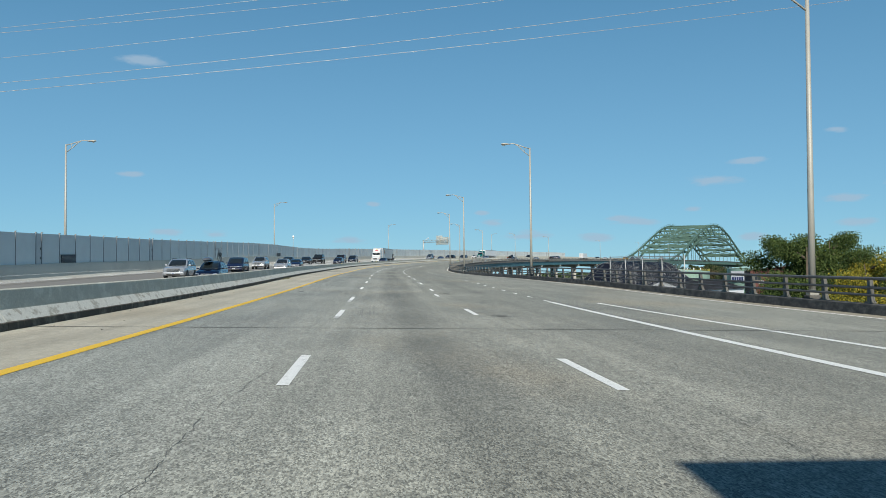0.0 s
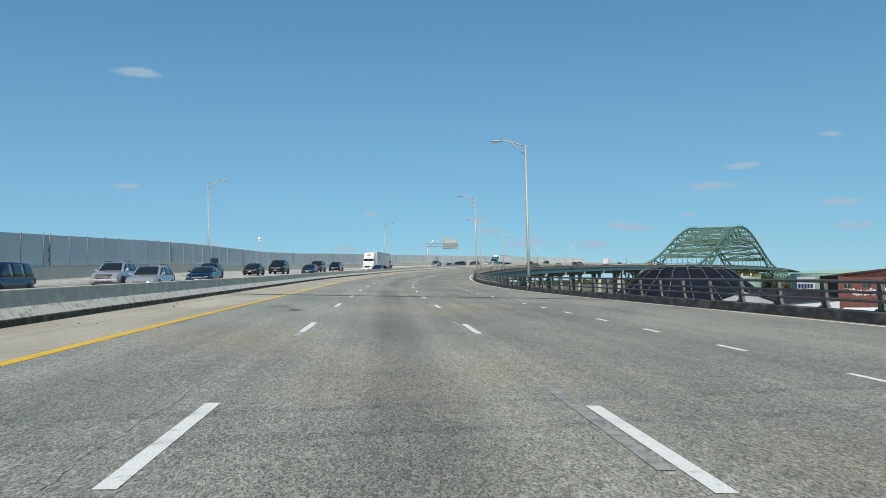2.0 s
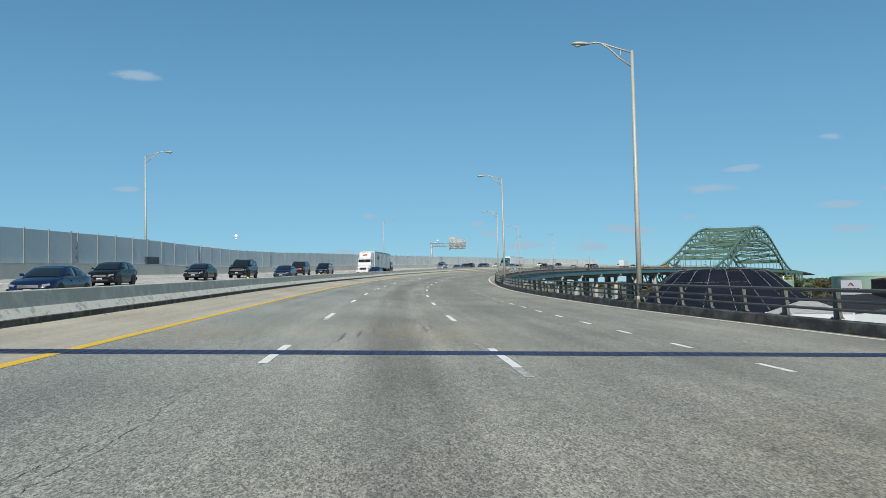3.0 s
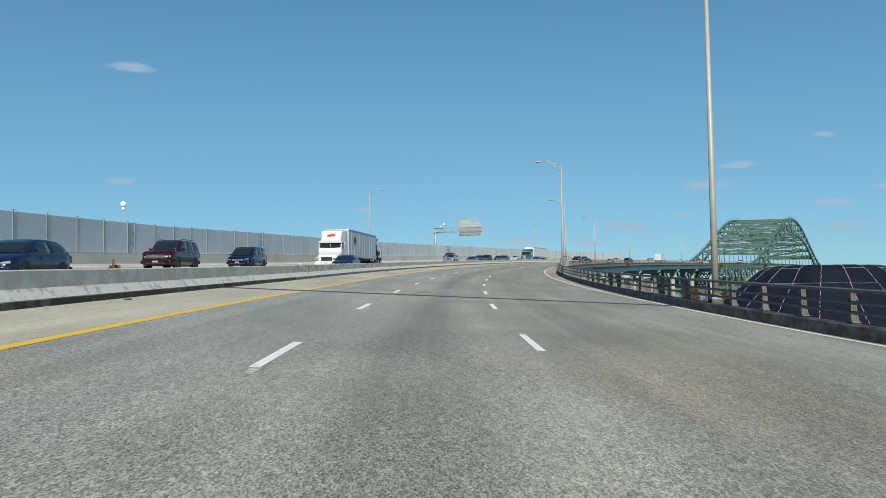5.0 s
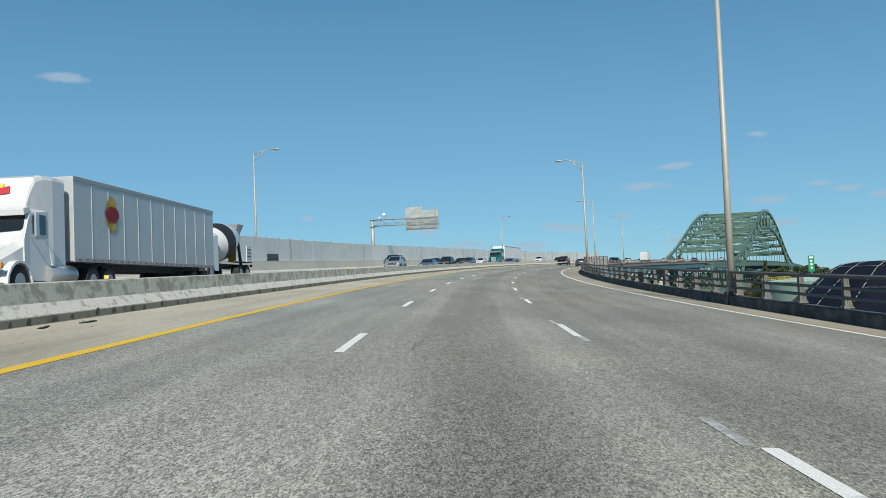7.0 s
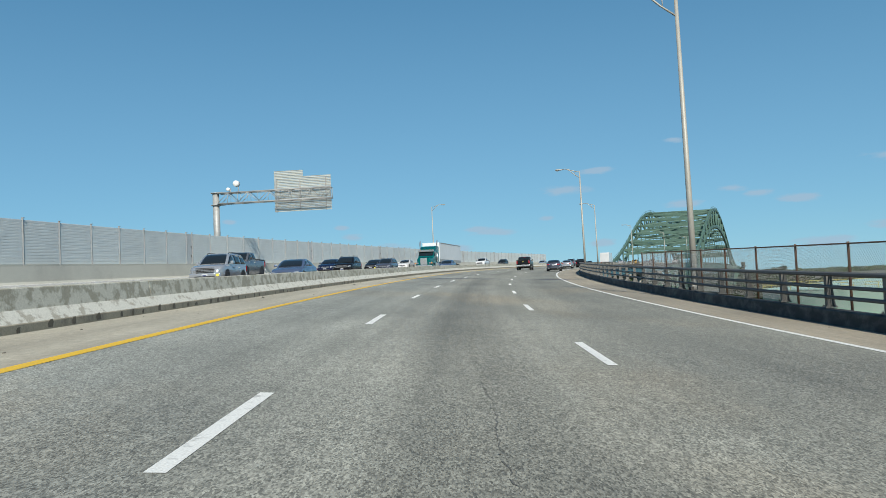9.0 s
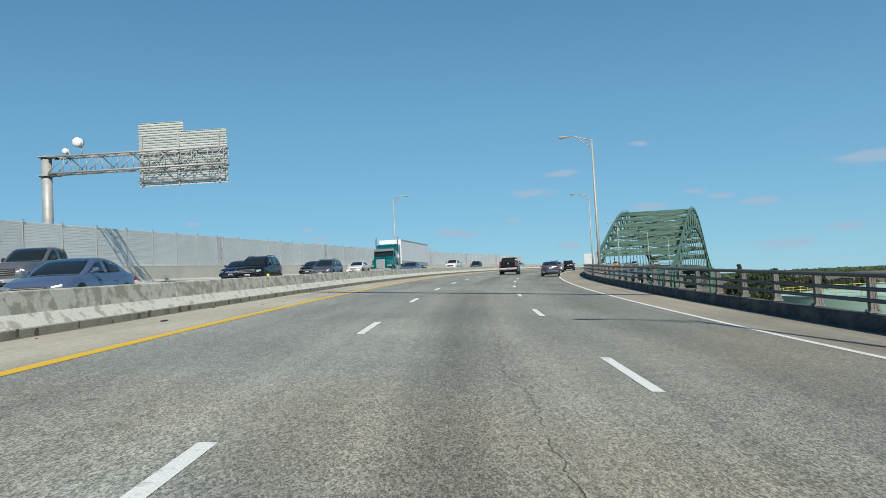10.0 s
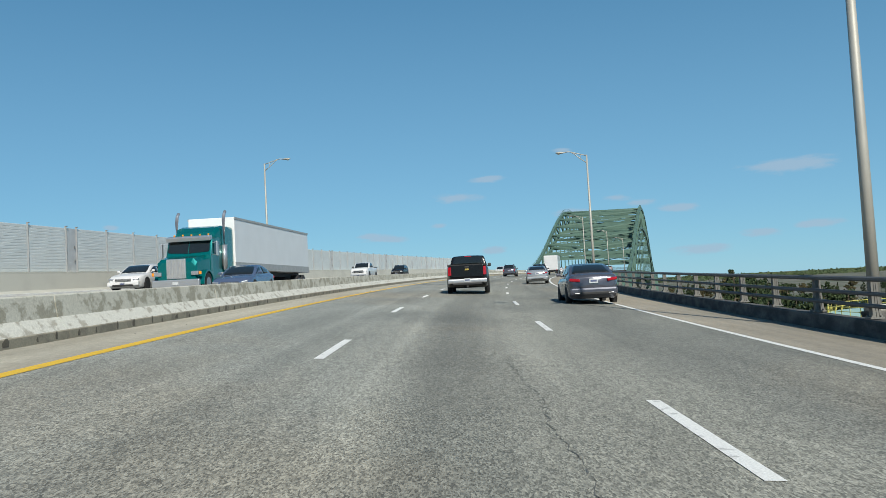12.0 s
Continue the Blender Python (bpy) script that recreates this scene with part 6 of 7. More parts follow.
def mixer_truck(where):
    """A concrete mixer; its front bumper at the origin, the length along -y."""
    ob = tagged(empty("mixer_truck", where), "white concrete mixer truck with a striped drum behind a lorry", "mixer truck", "vehicles on the highway")
    bm = bmesh.new()
    rows = [[(x * w, y, z) for x, z in ((-1, 0.6), (-1, zt - 0.15), (-0.86, zt), (0.86, zt), (1, zt - 0.15), (1, 0.6))] for y, zt, w in ((0.0, 1.5, 1.05), (-0.5, 1.75, 1.12), (-0.95, 2.7, 1.12), (-2.2, 2.85, 1.15))]
    vs = loft(bm, rows, closed=True)
    bm.faces.new(vs[0]), bm.faces.new(vs[-1][::-1])
    bmesh.ops.recalc_face_normals(bm, faces=bm.faces)
    part("cab", bm, PAINT["white"], ob)
    bm = bmesh.new()
    box(bm, (0, -0.72, 2.2), (1.9, 0.08, 0.75), Matrix.Rotation(0.44, 3, "X"))
    part("windscreen", bm, GLASS, ob)
    bm = bmesh.new()
    box(bm, (0, 0.05, 0.6), (2.3, 0.2, 0.35), bevel=0.04)
    part("front_bumper", bm, TRIM, ob)
    bm = bmesh.new()
    for x in (-0.42, 0.42):
        bar(bm, (x, -0.6, 0.95), (x, -8.6, 0.95), 0.14, 0.28)
    part("chassis", bm, TRIM, ob)
    # the drum leans back: rings along its axis, every second band dark
    ring = [(0.0, 0.35), (0.25, 0.85), (1.3, 1.16), (2.7, 1.2), (3.9, 0.98), (4.9, 0.62), (5.2, 0.6)]
    a0, a1 = Vector((0, -2.7, 1.95)), Vector((0, -8.0, 3.05))
    d = (a1 - a0).normalized()
    side = Vector((1, 0, 0))
    up_ = side.cross(d)
    drum = None
    for i in range(len(ring) - 1):
        bm = bmesh.new()
        rows = [[a0 + d * q + (side * math.cos(t) + up_ * math.sin(t)) * r_ for t in (math.tau * k / 24 for k in range(24))] for q, r_ in ring[i:i + 2]]
        vs = loft(bm, rows, closed=True)
        if i in (0, len(ring) - 2):
            bm.faces.new(vs[0] if i == 0 else vs[-1])
        bmesh.ops.recalc_face_normals(bm, faces=bm.faces)
        p_ = part("drum" if drum is None else "drum_band", bm, TRIM if i in (2, 4) else PAINT["white"], drum or ob, smooth=True)
        drum = drum or p_
    bm = bmesh.new()
    for x in (-0.8, 0.8):
        bar(bm, (x, -7.3, 1.05), (x * 0.7, -7.5, 2.6), 0.14)
        bar(bm, (x, -2.9, 1.05), (x * 0.5, -2.9, 1.7), 0.14)
    part("drum_cradle", bm, TRIM, ob)
    bm = bmesh.new()
    rows = [[(x * w, -8.0 + y * w, z) for x, y in ((-1, -1), (1, -1), (1, 1), (-1, 1))] for w, z in ((0.28, 2.75), (0.62, 3.75))]
    loft(bm, rows, closed=True)
    bmesh.ops.solidify(bm, geom=bm.faces[:], thickness=0.03)
    part("hopper", bm, PAINT["white"], ob)
    bm = bmesh.new()
    bar(bm, (0, -8.2, 2.5), (0.5, -9.3, 1.35), 0.5, 0.1)
    part("chute", bm, PAINT["yellow"], ob)
    for sgn in (-1, 1):
        bm = bmesh.new()
        box(bm, (sgn * 1.12, -8.0, 1.75), (0.06, 1.0, 1.1), bevel=0.02)
        pn = part("side_panel", bm, PAINT["white"], ob)
        bm = bmesh.new()
        for k in range(3):
            box(bm, (sgn * 1.155, -8.0, 2.05 - 0.22 * k), (0.012, 0.7, 0.07))
        part("lettering_bar", bm, TRIM, pn)
        bm = bmesh.new()
        box(bm, (sgn * 1.05, -6.7, 1.2), (0.5, 2.9, 0.06), bevel=0.02)
        part("mudguard", bm, TRIM, ob)
        bm = bmesh.new()
        box(bm, (sgn * 1.0, -8.75, 1.0), (0.2, 0.06, 0.16), bevel=0.02)
        part("tail_light", bm, REDLAMP, ob)
        for y in (-0.9, -6.1, -7.4):
            truck_wheel(ob, sgn * 1.2, y, 0.52, 0.3 if y > -1 else 0.5)
    return ob


def oncoming_at(s, lat, turn=0.0):
    return road_pose(s, lat, over(s, lat) + 0.006, 180 + turn)


def ahead_at(s, lat):
    return road_pose(s, lat, 0.006)


ONC = [
    ("wagon", "blue", 75.8, -14.3, "dark blue wagon with a roof box and a bicycle", True),
    ("suv", "pale", 80.8, -18.0, "silver sport utility car in the oncoming lanes", False),
    ("sedan", "maroon", 95.0, -18.0, "dark red sedan in the oncoming lanes", False),
    ("minivan", "navy", 108.4, -18.0, "dark blue minivan in the oncoming lanes", False),
    ("wagon", "silver", 120.5, -14.3, "silver wagon with roof rails in the oncoming lanes", False),
    ("suv", "silver", 125.5, -18.0, "boxy silver sport utility car in the oncoming lanes", False),
    ("sedan", "navy", 134.5, -14.3, "dark blue sedan in the oncoming lanes", False),
    ("hatch", "black", 152.2, -18.0, "black hatchback in the oncoming lanes", False),
    ("sedan", "black", 172.6, -18.0, "black sedan in the oncoming lanes", False),
    ("large_suv", "black", 187.5, -18.0, "large black sport utility car in the oncoming lanes", False),
    ("hatch", "navy", 191.0, -14.3, "dark blue hatchback in the oncoming lanes", False),
    ("large_suv", "maroon", 215.2, -18.0, "large dark red sport utility car in the oncoming lanes", False),
    ("minivan", "blue", 231.0, -18.0, "blue minivan in the oncoming lanes", False),
    ("sedan", "navy", 236.5, -10.8, "dark blue sedan beside a white lorry", False),
    ("suv", "pale", 322.9, -14.3, "silver sport utility car in the oncoming lanes", False),
    ("sedan", "slate", 326.3, -10.9, "slate blue sedan close to the median barrier", False),
    ("pickup", "grey", 337.5, -18.0, "grey crew-cab pickup truck in the oncoming lanes", False),
    ("suv", "black", 356.0, -14.3, "black sport utility car in the oncoming lanes", False),
    ("sedan", "navy", 363.4, -18.0, "dark navy sedan in the oncoming lanes", False),
    ("wagon", "charcoal", 374.0, -14.3, "dark grey wagon in the oncoming lanes", False),
    ("sedan", "black", 383.0, -18.0, "black sedan in the oncoming lanes", False),
    ("sedan", "slate", 395.0, -10.6, "slate blue sedan beside a teal lorry", False),
    ("sedan", "white", 400.5, -18.0, "white sedan in the oncoming lanes", False),
    ("pickup", "white", 449.5, -15.3, "white pickup truck in the oncoming lanes", False),
    ("suv", "black", 480.0, -17.5, "black sport utility car far along the oncoming lanes", False),
    ("sedan", "silver", 512.0, -14.3, "silver sedan far along the oncoming lanes", False),
    ("minivan", "white", 560.0, -14.3, "white minivan far along the oncoming lanes", False),
    ("sedan", "black", 590.0, -17.5, "black sedan far along the oncoming lanes", False),
    ("suv", "silver", 634.0, -14.3, "silver car far along the oncoming lanes", False),
    ("large_suv", "white", 668.0, -17.5, "white car far along the oncoming lanes", False),
]
for kind, colour, s, lat, label, rack in ONC:
    car({"sedan": "sedan_car", "suv": "suv_car", "large_suv": "suv_car", "hatch": "hatchback_car", "wagon": "wagon_car"}.get(kind, kind if kind == "minivan" else "pickup_truck"), label, kind, colour, oncoming_at(s, lat), rack)
TRAILERWHITE = mat("trailer_white", (0.72, 0.73, 0.72), 0.4, vary=0.04, scale=0.8, bump=0.02)
TRAILERGREY = mat("trailer_grey", (0.50, 0.51, 0.51), 0.38, metal=0.25, vary=0.05, scale=0.8, bump=0.02)
lorry("lorry", "white lorry pulling a ribbed grey trailer", oncoming_at(245.0, -14.6, -0.9), "white", TRAILERGREY, False, [("yellow_disc", 0, LOGOY, -7.1, 3.0, (0.48, 0.68), -1.325), ("red_band", 0, LOGOR, -7.1, 3.0, (0.56, 0.3), -1.337)])
lorry("lorry", "teal long-nosed lorry with chrome stacks and white trailer", oncoming_at(395.8, -14.2, -1.8), "teal", TRAILERWHITE, True)
mixer_truck(oncoming_at(268.0, -16.6, -0.9))


def cardboard(s, lat):
    """A torn sheet of corrugated board stood up against its own folded flap."""
    rnd = random.Random(31)
    thing = tagged(empty("cardboard_sheet"), "torn brown cardboard sheet standing folded on the road", "cardboard")
    for name, turn, tall in (("sheet", 12, 1.0), ("folded_flap", -38, 0.84)):
        bm = bmesh.new()
        n, faces = 9, []
        for side in (0.0, 0.012):
            low, high = [], []
            for i in range(n):
                x = -0.26 + 0.52 * i / (n - 1)
                bow = 0.03 * math.sin(4.2 * x + turn) + side
                low.append(bm.verts.new((x, bow, 0.0)))
                high.append(bm.verts.new((x, bow + 0.05 * math.sin(7 * x), tall - rnd.uniform(0, 0.07) - (0.1 if i > 6 else 0))))
            faces.append((low, high))
        (l0, h0), (l1, h1) = faces
        for i in range(n - 1):
            bm.faces.new((l0[i], l0[i + 1], h0[i + 1], h0[i]))
            bm.faces.new((l1[i + 1], l1[i], h1[i], h1[i + 1]))
            bm.faces.new((h0[i], h0[i + 1], h1[i + 1], h1[i]))
        for i in (0, n - 1):
            bm.faces.new((l0[i], h0[i], h1[i], l1[i]))
        p = at(s, lat, 0.0)
        bm.transform(Matrix.Translation(p) @ Matrix.Rotation(math.radians(head(s) - 90 + turn), 4, "Z"))
        part(name, bm, CARDBOARD, thing)


CARDBOARD = stained("cardboard", (0.30, 0.17, 0.075), (0.16, 0.085, 0.04), 0.5, 0.2, 5.0)
cardboard(186.3, -9.1)
MIX = [("pickup", "black", 398.9, 0.0, "black pickup truck seen from behind"), ("sedan", "charcoal", 388.0, 4.72, "dark grey sedan beside the bridge rail"), ("sedan", "silver", 427.4, 4.3, "silver sedan driving towards the arch bridge"), ("suv", "charcoal", 481.5, -1.0, "dark grey sport utility car seen from behind")]
for kind, colour, s, lat, label in MIX:
    car({"sedan": "sedan_car", "suv": "suv_car"}.get(kind, "pickup_truck"), label, kind, colour, ahead_at(s, lat))
box_truck(ahead_at(512.0, 3.4))
for kind, colour, s, lat in (("suv", "black", 455.0, 4.4), ("sedan", "white", 560.0, 0.0), ("suv", "grey", 600.0, 3.6), ("sedan", "silver", 630.0, -3.6), ("minivan", "yellow", 606.0, -3.6), ("pickup", "white", 660.0, 3.6)):
    car({"sedan": "sedan_car", "suv": "suv_car"}.get(kind, "pickup_truck"), f"{colour} vehicle far ahead in the driven lanes", kind, colour, ahead_at(s, lat))

# ---- ground, river and the far shore ----
GROUND = stained("yard_ground", (0.16, 0.145, 0.115), (0.09, 0.10, 0.055), 0.5, 0.2, 0.02, (1, 1, 1), 0.95, False, 0.6)
m, n, l, b = nodes_of("river_water")
b.inputs["Base Color"].default_value = (0.03, 0.06, 0.08, 1)
b.inputs["Roughness"].default_value = 0.12
tx, bp = n.new("ShaderNodeTexNoise"), n.new("ShaderNodeBump")
tx.inputs["Scale"].default_value, tx.inputs["Detail"].default_value = 0.35, 4
bp.inputs["Strength"].default_value, bp.inputs["Distance"].default_value = 0.4, 0.3
l.new(tx.outputs["Fac"], bp.inputs["Height"]), l.new(bp.outputs[0], b.inputs["Normal"])
WATER = m
GZ = -13.0
bm = bmesh.new()
bmesh.ops.create_grid(bm, size=4600, x_segments=8, y_segments=8)
bmesh.ops.translate(bm, vec=(0, 0, GZ), verts=bm.verts)
tagged(part("ground", bm, GROUND), "dusty yard ground and rough grass", "ground", kind="structure")
bm = bmesh.new()
vs = []
for s, lat in ((700, -1500), (690, -60), (690, 60), (640, 260), (560, 1500), (830, 1500), (880, 260), (890, 60), (890, -60), (900, -1500)):
    p = at(s, lat)
    vs.append(bm.verts.new((p.x, p.y, GZ + 0.05)))
bm.faces.new(vs)
bmesh.ops.recalc_face_normals(bm, faces=bm.faces)
tagged(part("water", bm, WATER), "blue river under the arch bridge", "water", kind="structure")


# ---- trees ----
def leaf_mat(name, a, b_):
    m_, n_, l_, p_ = nodes_of(name)
    g, r = n_.new("ShaderNodeNewGeometry"), n_.new("ShaderNodeMix")
    r.data_type = "RGBA"
    r.inputs[6].default_value, r.inputs[7].default_value = (*a, 1), (*b_, 1)
    l_.new(g.outputs["Random Per Island"], r.inputs[0])
    l_.new(r.outputs[2], p_.inputs["Base Color"])
    p_.inputs["Roughness"].default_value = 0.7
    p_.inputs["Specular IOR Level"].default_value = 0.25
    return m_


BARK = mat("bark", (0.09, 0.07, 0.05), 0.95, vary=0.3)
LEAF = [leaf_mat("dark_leaves", (0.028, 0.055, 0.014), (0.095, 0.13, 0.032)), leaf_mat("turning_leaves", (0.085, 0.115, 0.02), (0.37, 0.29, 0.03)), leaf_mat("pine_needles", (0.022, 0.040, 0.016), (0.062, 0.085, 0.034)), leaf_mat("rusty_leaves", (0.055, 0.058, 0.024), (0.135, 0.105, 0.05))]


def tree(seed, h, spread, leaf, label, leaves=2600, size=0.34, low=0.25, pine=False):
    r = random.Random(seed)
    t = tagged(empty("tree"), label, "tree", "trees beside the highway")
    bm = bmesh.new()
    rod(bm, [(0, 0, -0.3), (r.uniform(-0.2, 0.2), r.uniform(-0.2, 0.2), h * 0.4), (r.uniform(-0.4, 0.4), r.uniform(-0.4, 0.4), h * 0.93)], [h * 0.022, h * 0.016, 0.04], 8)
    part("trunk", bm, BARK, t)
    limbs, tips = bmesh.new(), []
    for i in range(16 if not pine else 26):
        f = low + (0.92 - low) * (i + r.random()) / (16 if not pine else 26)
        a = r.uniform(0, math.tau)
        reach = spread * ((1.05 - f) if pine else math.sin(math.pi * min(1, 0.22 + 0.72 * (f - low) / (1 - low)))) * r.uniform(0.7, 1.15)
        z = h * f
        tip = Vector((math.cos(a) * reach, math.sin(a) * reach, z + reach * (0.05 if pine else r.uniform(0.2, 0.6))))
        rod(limbs, [(0, 0, z), Vector((0, 0, z)).lerp(tip, 0.5) + Vector((0, 0, 0.12 * reach)), tip], [h * 0.007, h * 0.005, 0.02], 5)
        tips.append((Vector((0, 0, z)), tip, reach))
    part("branchwork", limbs, BARK, t)
    verts, faces = [], []
    for i in range(leaves):
        o, tip, reach = r.choice(tips)
        u = r.uniform(0.35, 1.08) ** 0.7
        jit = [max(-1.7, min(1.7, r.gauss(0, 1))) for _ in range(3)]
        c = o.lerp(tip, u) + Vector((jit[0], jit[1], 0.7 * jit[2])) * (0.16 * reach + 0.25) * (0.55 if pine else 1)
        s_ = size * r.uniform(0.6, 1.3)
        q = Euler((r.uniform(0, 6.3), r.uniform(0, 6.3), r.uniform(0, 6.3))).to_matrix()
        k_ = len(verts)
        verts += [c + q @ Vector(p) * s_ for p in ((-0.6, -0.1, 0), (0, -0.4, 0.12), (0.6, 0.1, 0), (0, 0.4, -0.08))]
        faces.append((k_, k_ + 1, k_ + 2, k_ + 3))
    me = bpy.data.meshes.new("crown")
    me.from_pydata(verts, [], faces)
    me.materials.append(LEAF[leaf])
    cr = new("crown", me)
    cr.parent = t
    return t


PROTO = [
    tree(1, 17.0, 3.7, 0, "tall dark green broadleaf tree behind the bridge rail", 36000, 0.135),
    tree(2, 15.5, 4.2, 1, "broadleaf tree turning yellow behind the bridge rail", 36000, 0.135, 0.15),
    tree(3, 16.0, 3.6, 0, "dense dark green broadleaf tree behind the bridge rail", 36000, 0.135),
    tree(4, 20.0, 4.2, 2, "dark pine tree on the far bank", 4600, 0.5, 0.2, True),
    tree(5, 17.0, 5.5, 3, "olive and brown autumn tree on the bank", 4600, 0.56),
    tree(6, 18.0, 5.5, 2, "dark green tree on the bank", 4600, 0.56),
]
near = [(38.7, 82.4, 0, 1.085), (38.7, 78.3, 2, 1.13), (41.7, 79.5, 0, 1.1), (42.5, 75.2, 1, 1.06), (45.5, 79.5, 2, 1.05), (46, 85, 0, 1.0), (50, 78, 1, 1.04), (51, 86, 1, 1.0), (56, 84, 0, 1.04), (60, 90, 2, 1.1), (36.2, 80.6, 2, 0.9), (38.9, 75.0, 2, 0.9), (41.0, 72, 1, 0.84), (45, 71.5, 1, 0.9), (48.5, 72, 1, 0.88)]
first = set()


def plant(i, x, y, scale, turn):
    m_ = pose(x, y, GZ - 0.05, 0, 0, turn) @ Matrix.Scale(scale, 4)
    if i not in first:
        first.add(i)
        PROTO[i].matrix_basis = m_
        return PROTO[i]
    return copy_thing(PROTO[i], pose(x, y, GZ - 0.05, 0, 0, turn) @ Matrix.Scale(scale / PROTO[i].scale[0], 4))


for x, y, i, sc_ in near:
    plant(i, x, y, sc_ * (0.97 if x < 50 else 0.9), (x * 57) % 360)
r = random.Random(12)
for k in range(95):
    u = k / 95
    # a wood that runs from the foot of the bridge away to the right
    x, y = 172 + 430 * u ** 1.15 + r.uniform(-14, 14), 486 + 105 * u + r.uniform(-16, 18)
    if math.hypot(x - 155, y - 419) < 30:
        continue
    plant(r.choice((3, 4, 4, 5, 5)), x, y, r.uniform(0.6, 0.88) * (1.0 if u < 0.16 else 0.5), r.uniform(0, 360))
for x, y, i, sc_ in ((176.4, 491, 3, 1.07), (190, 499, 5, 1.0), (206, 494, 3, 0.87), (146, 494, 4, 0.7), (155, 478, 4, 0.62), (165, 470, 5, 0.55), (228, 512, 3, 0.6), (118, 452, 4, 0.5), (126, 446, 4, 0.45), (135, 470, 4, 0.62), (260, 520, 3, 0.5), (196, 470, 3, 0.82), (204, 462, 5, 0.78), (212, 456, 4, 0.8), (188, 472, 5, 0.85), (220, 462, 3, 0.75)):
    plant(i, x, y, sc_ * 1.02, x * 31 % 360)
for k in range(80):
    p = at(965 + r.uniform(0, 60), 16 + 330 * (k / 80) ** 1.4 + r.uniform(-6, 6))
    plant(r.choice((3, 5, 4, 5)), p.x, p.y, r.uniform(0.5, 0.72) * (1.0 if k < 25 else 0.8), r.uniform(0, 360))
for x, y, i, sc_ in ((212, 526, 5, 1.0), (222, 540, 4, 1.0), (230, 548, 5, 1.04), (236, 558, 4, 1.06), (243, 566, 5, 1.02), (249, 573, 4, 1.05), (256, 580, 3, 0.93), (228, 534, 4, 0.9), (240, 548, 5, 0.95), (262, 572, 3, 0.9)):
    plant(i, x, y, sc_ * 1.02, x * 47 % 360)


# brown scrub on the bank by the bridge foot
verts, faces = [], []
for k in range(7000):
    s, lat = r.uniform(500, 690), r.uniform(12, 60)
    p = at(s, lat)
    c = Vector((p.x, p.y, GZ + r.uniform(0, 1) ** 0.6 * (4.5 + 3.5 * math.sin(s * 0.13) * math.cos(lat * 0.2))))
    q = Euler((r.uniform(0, 6.3), r.uniform(0, 6.3), 0)).to_matrix()
    i = len(verts)
    verts += [c + q @ Vector(v) * r.uniform(0.5, 1.1) for v in ((-0.6, -0.2, 0), (0.6, -0.15, 0), (0.1, 0.5, 0.1))]
    faces.append((i, i + 1, i + 2))
for k in range(11000):
    x, y = r.uniform(105, 300), r.uniform(428, 520)
    if math.hypot(x - 155, y - 419) < 22 or math.hypot(x - 205, y - 452) < 21 or y < 440 + 0.12 * (x - 105):
        continue
    c = Vector((x, y, GZ + r.uniform(0, 1) ** 0.6 * (5.5 + 3.0 * math.sin(x * 0.11) * math.cos(y * 0.17))))
    q = Euler((r.uniform(0, 6.3), r.uniform(0, 6.3), 0)).to_matrix()
    i = len(verts)
    verts += [c + q @ Vector(v) * r.uniform(0.5, 1.2) for v in ((-0.6, -0.2, 0), (0.6, -0.15, 0), (0.1, 0.5, 0.1))]
    faces.append((i, i + 1, i + 2))
me = bpy.data.meshes.new("scrub")
me.from_pydata(verts, [], faces)
me.materials.append(leaf_mat("brown_scrub", (0.10, 0.075, 0.045), (0.17, 0.13, 0.07)))
tagged(new("scrub", me), "brown leafless scrub on the river bank", "scrub", kind="stuff")

# far wooded shore on the horizon
verts, faces = [], []
for k in range(16000):
    x, y = r.uniform(-1500, 3200), r.uniform(1900, 2300)
    c = Vector((x, y, GZ + r.uniform(0, 1) ** 0.7 * (7.5 + 2.2 * math.sin(x * 0.013) + 1.6 * math.sin(x * 0.041))))
    w = r.uniform(2.5, 6)
    i = len(verts)
    verts += [c + Vector((-w, 0, -w * 0.4)), c + Vector((w, r.uniform(-4, 4), -w * 0.4)), c + Vector((w * 0.5, 0, w * 0.5)), c + Vector((-w * 0.5, r.uniform(-4, 4), w * 0.55))]
    faces.append((i, i + 1, i + 2, i + 3))
me = bpy.data.meshes.new("far_wood")
me.from_pydata(verts, [], faces)
me.materials.append(LEAF[2])
tagged(new("far_wood", me), "dark wooded shore along the horizon", "woods", kind="stuff")


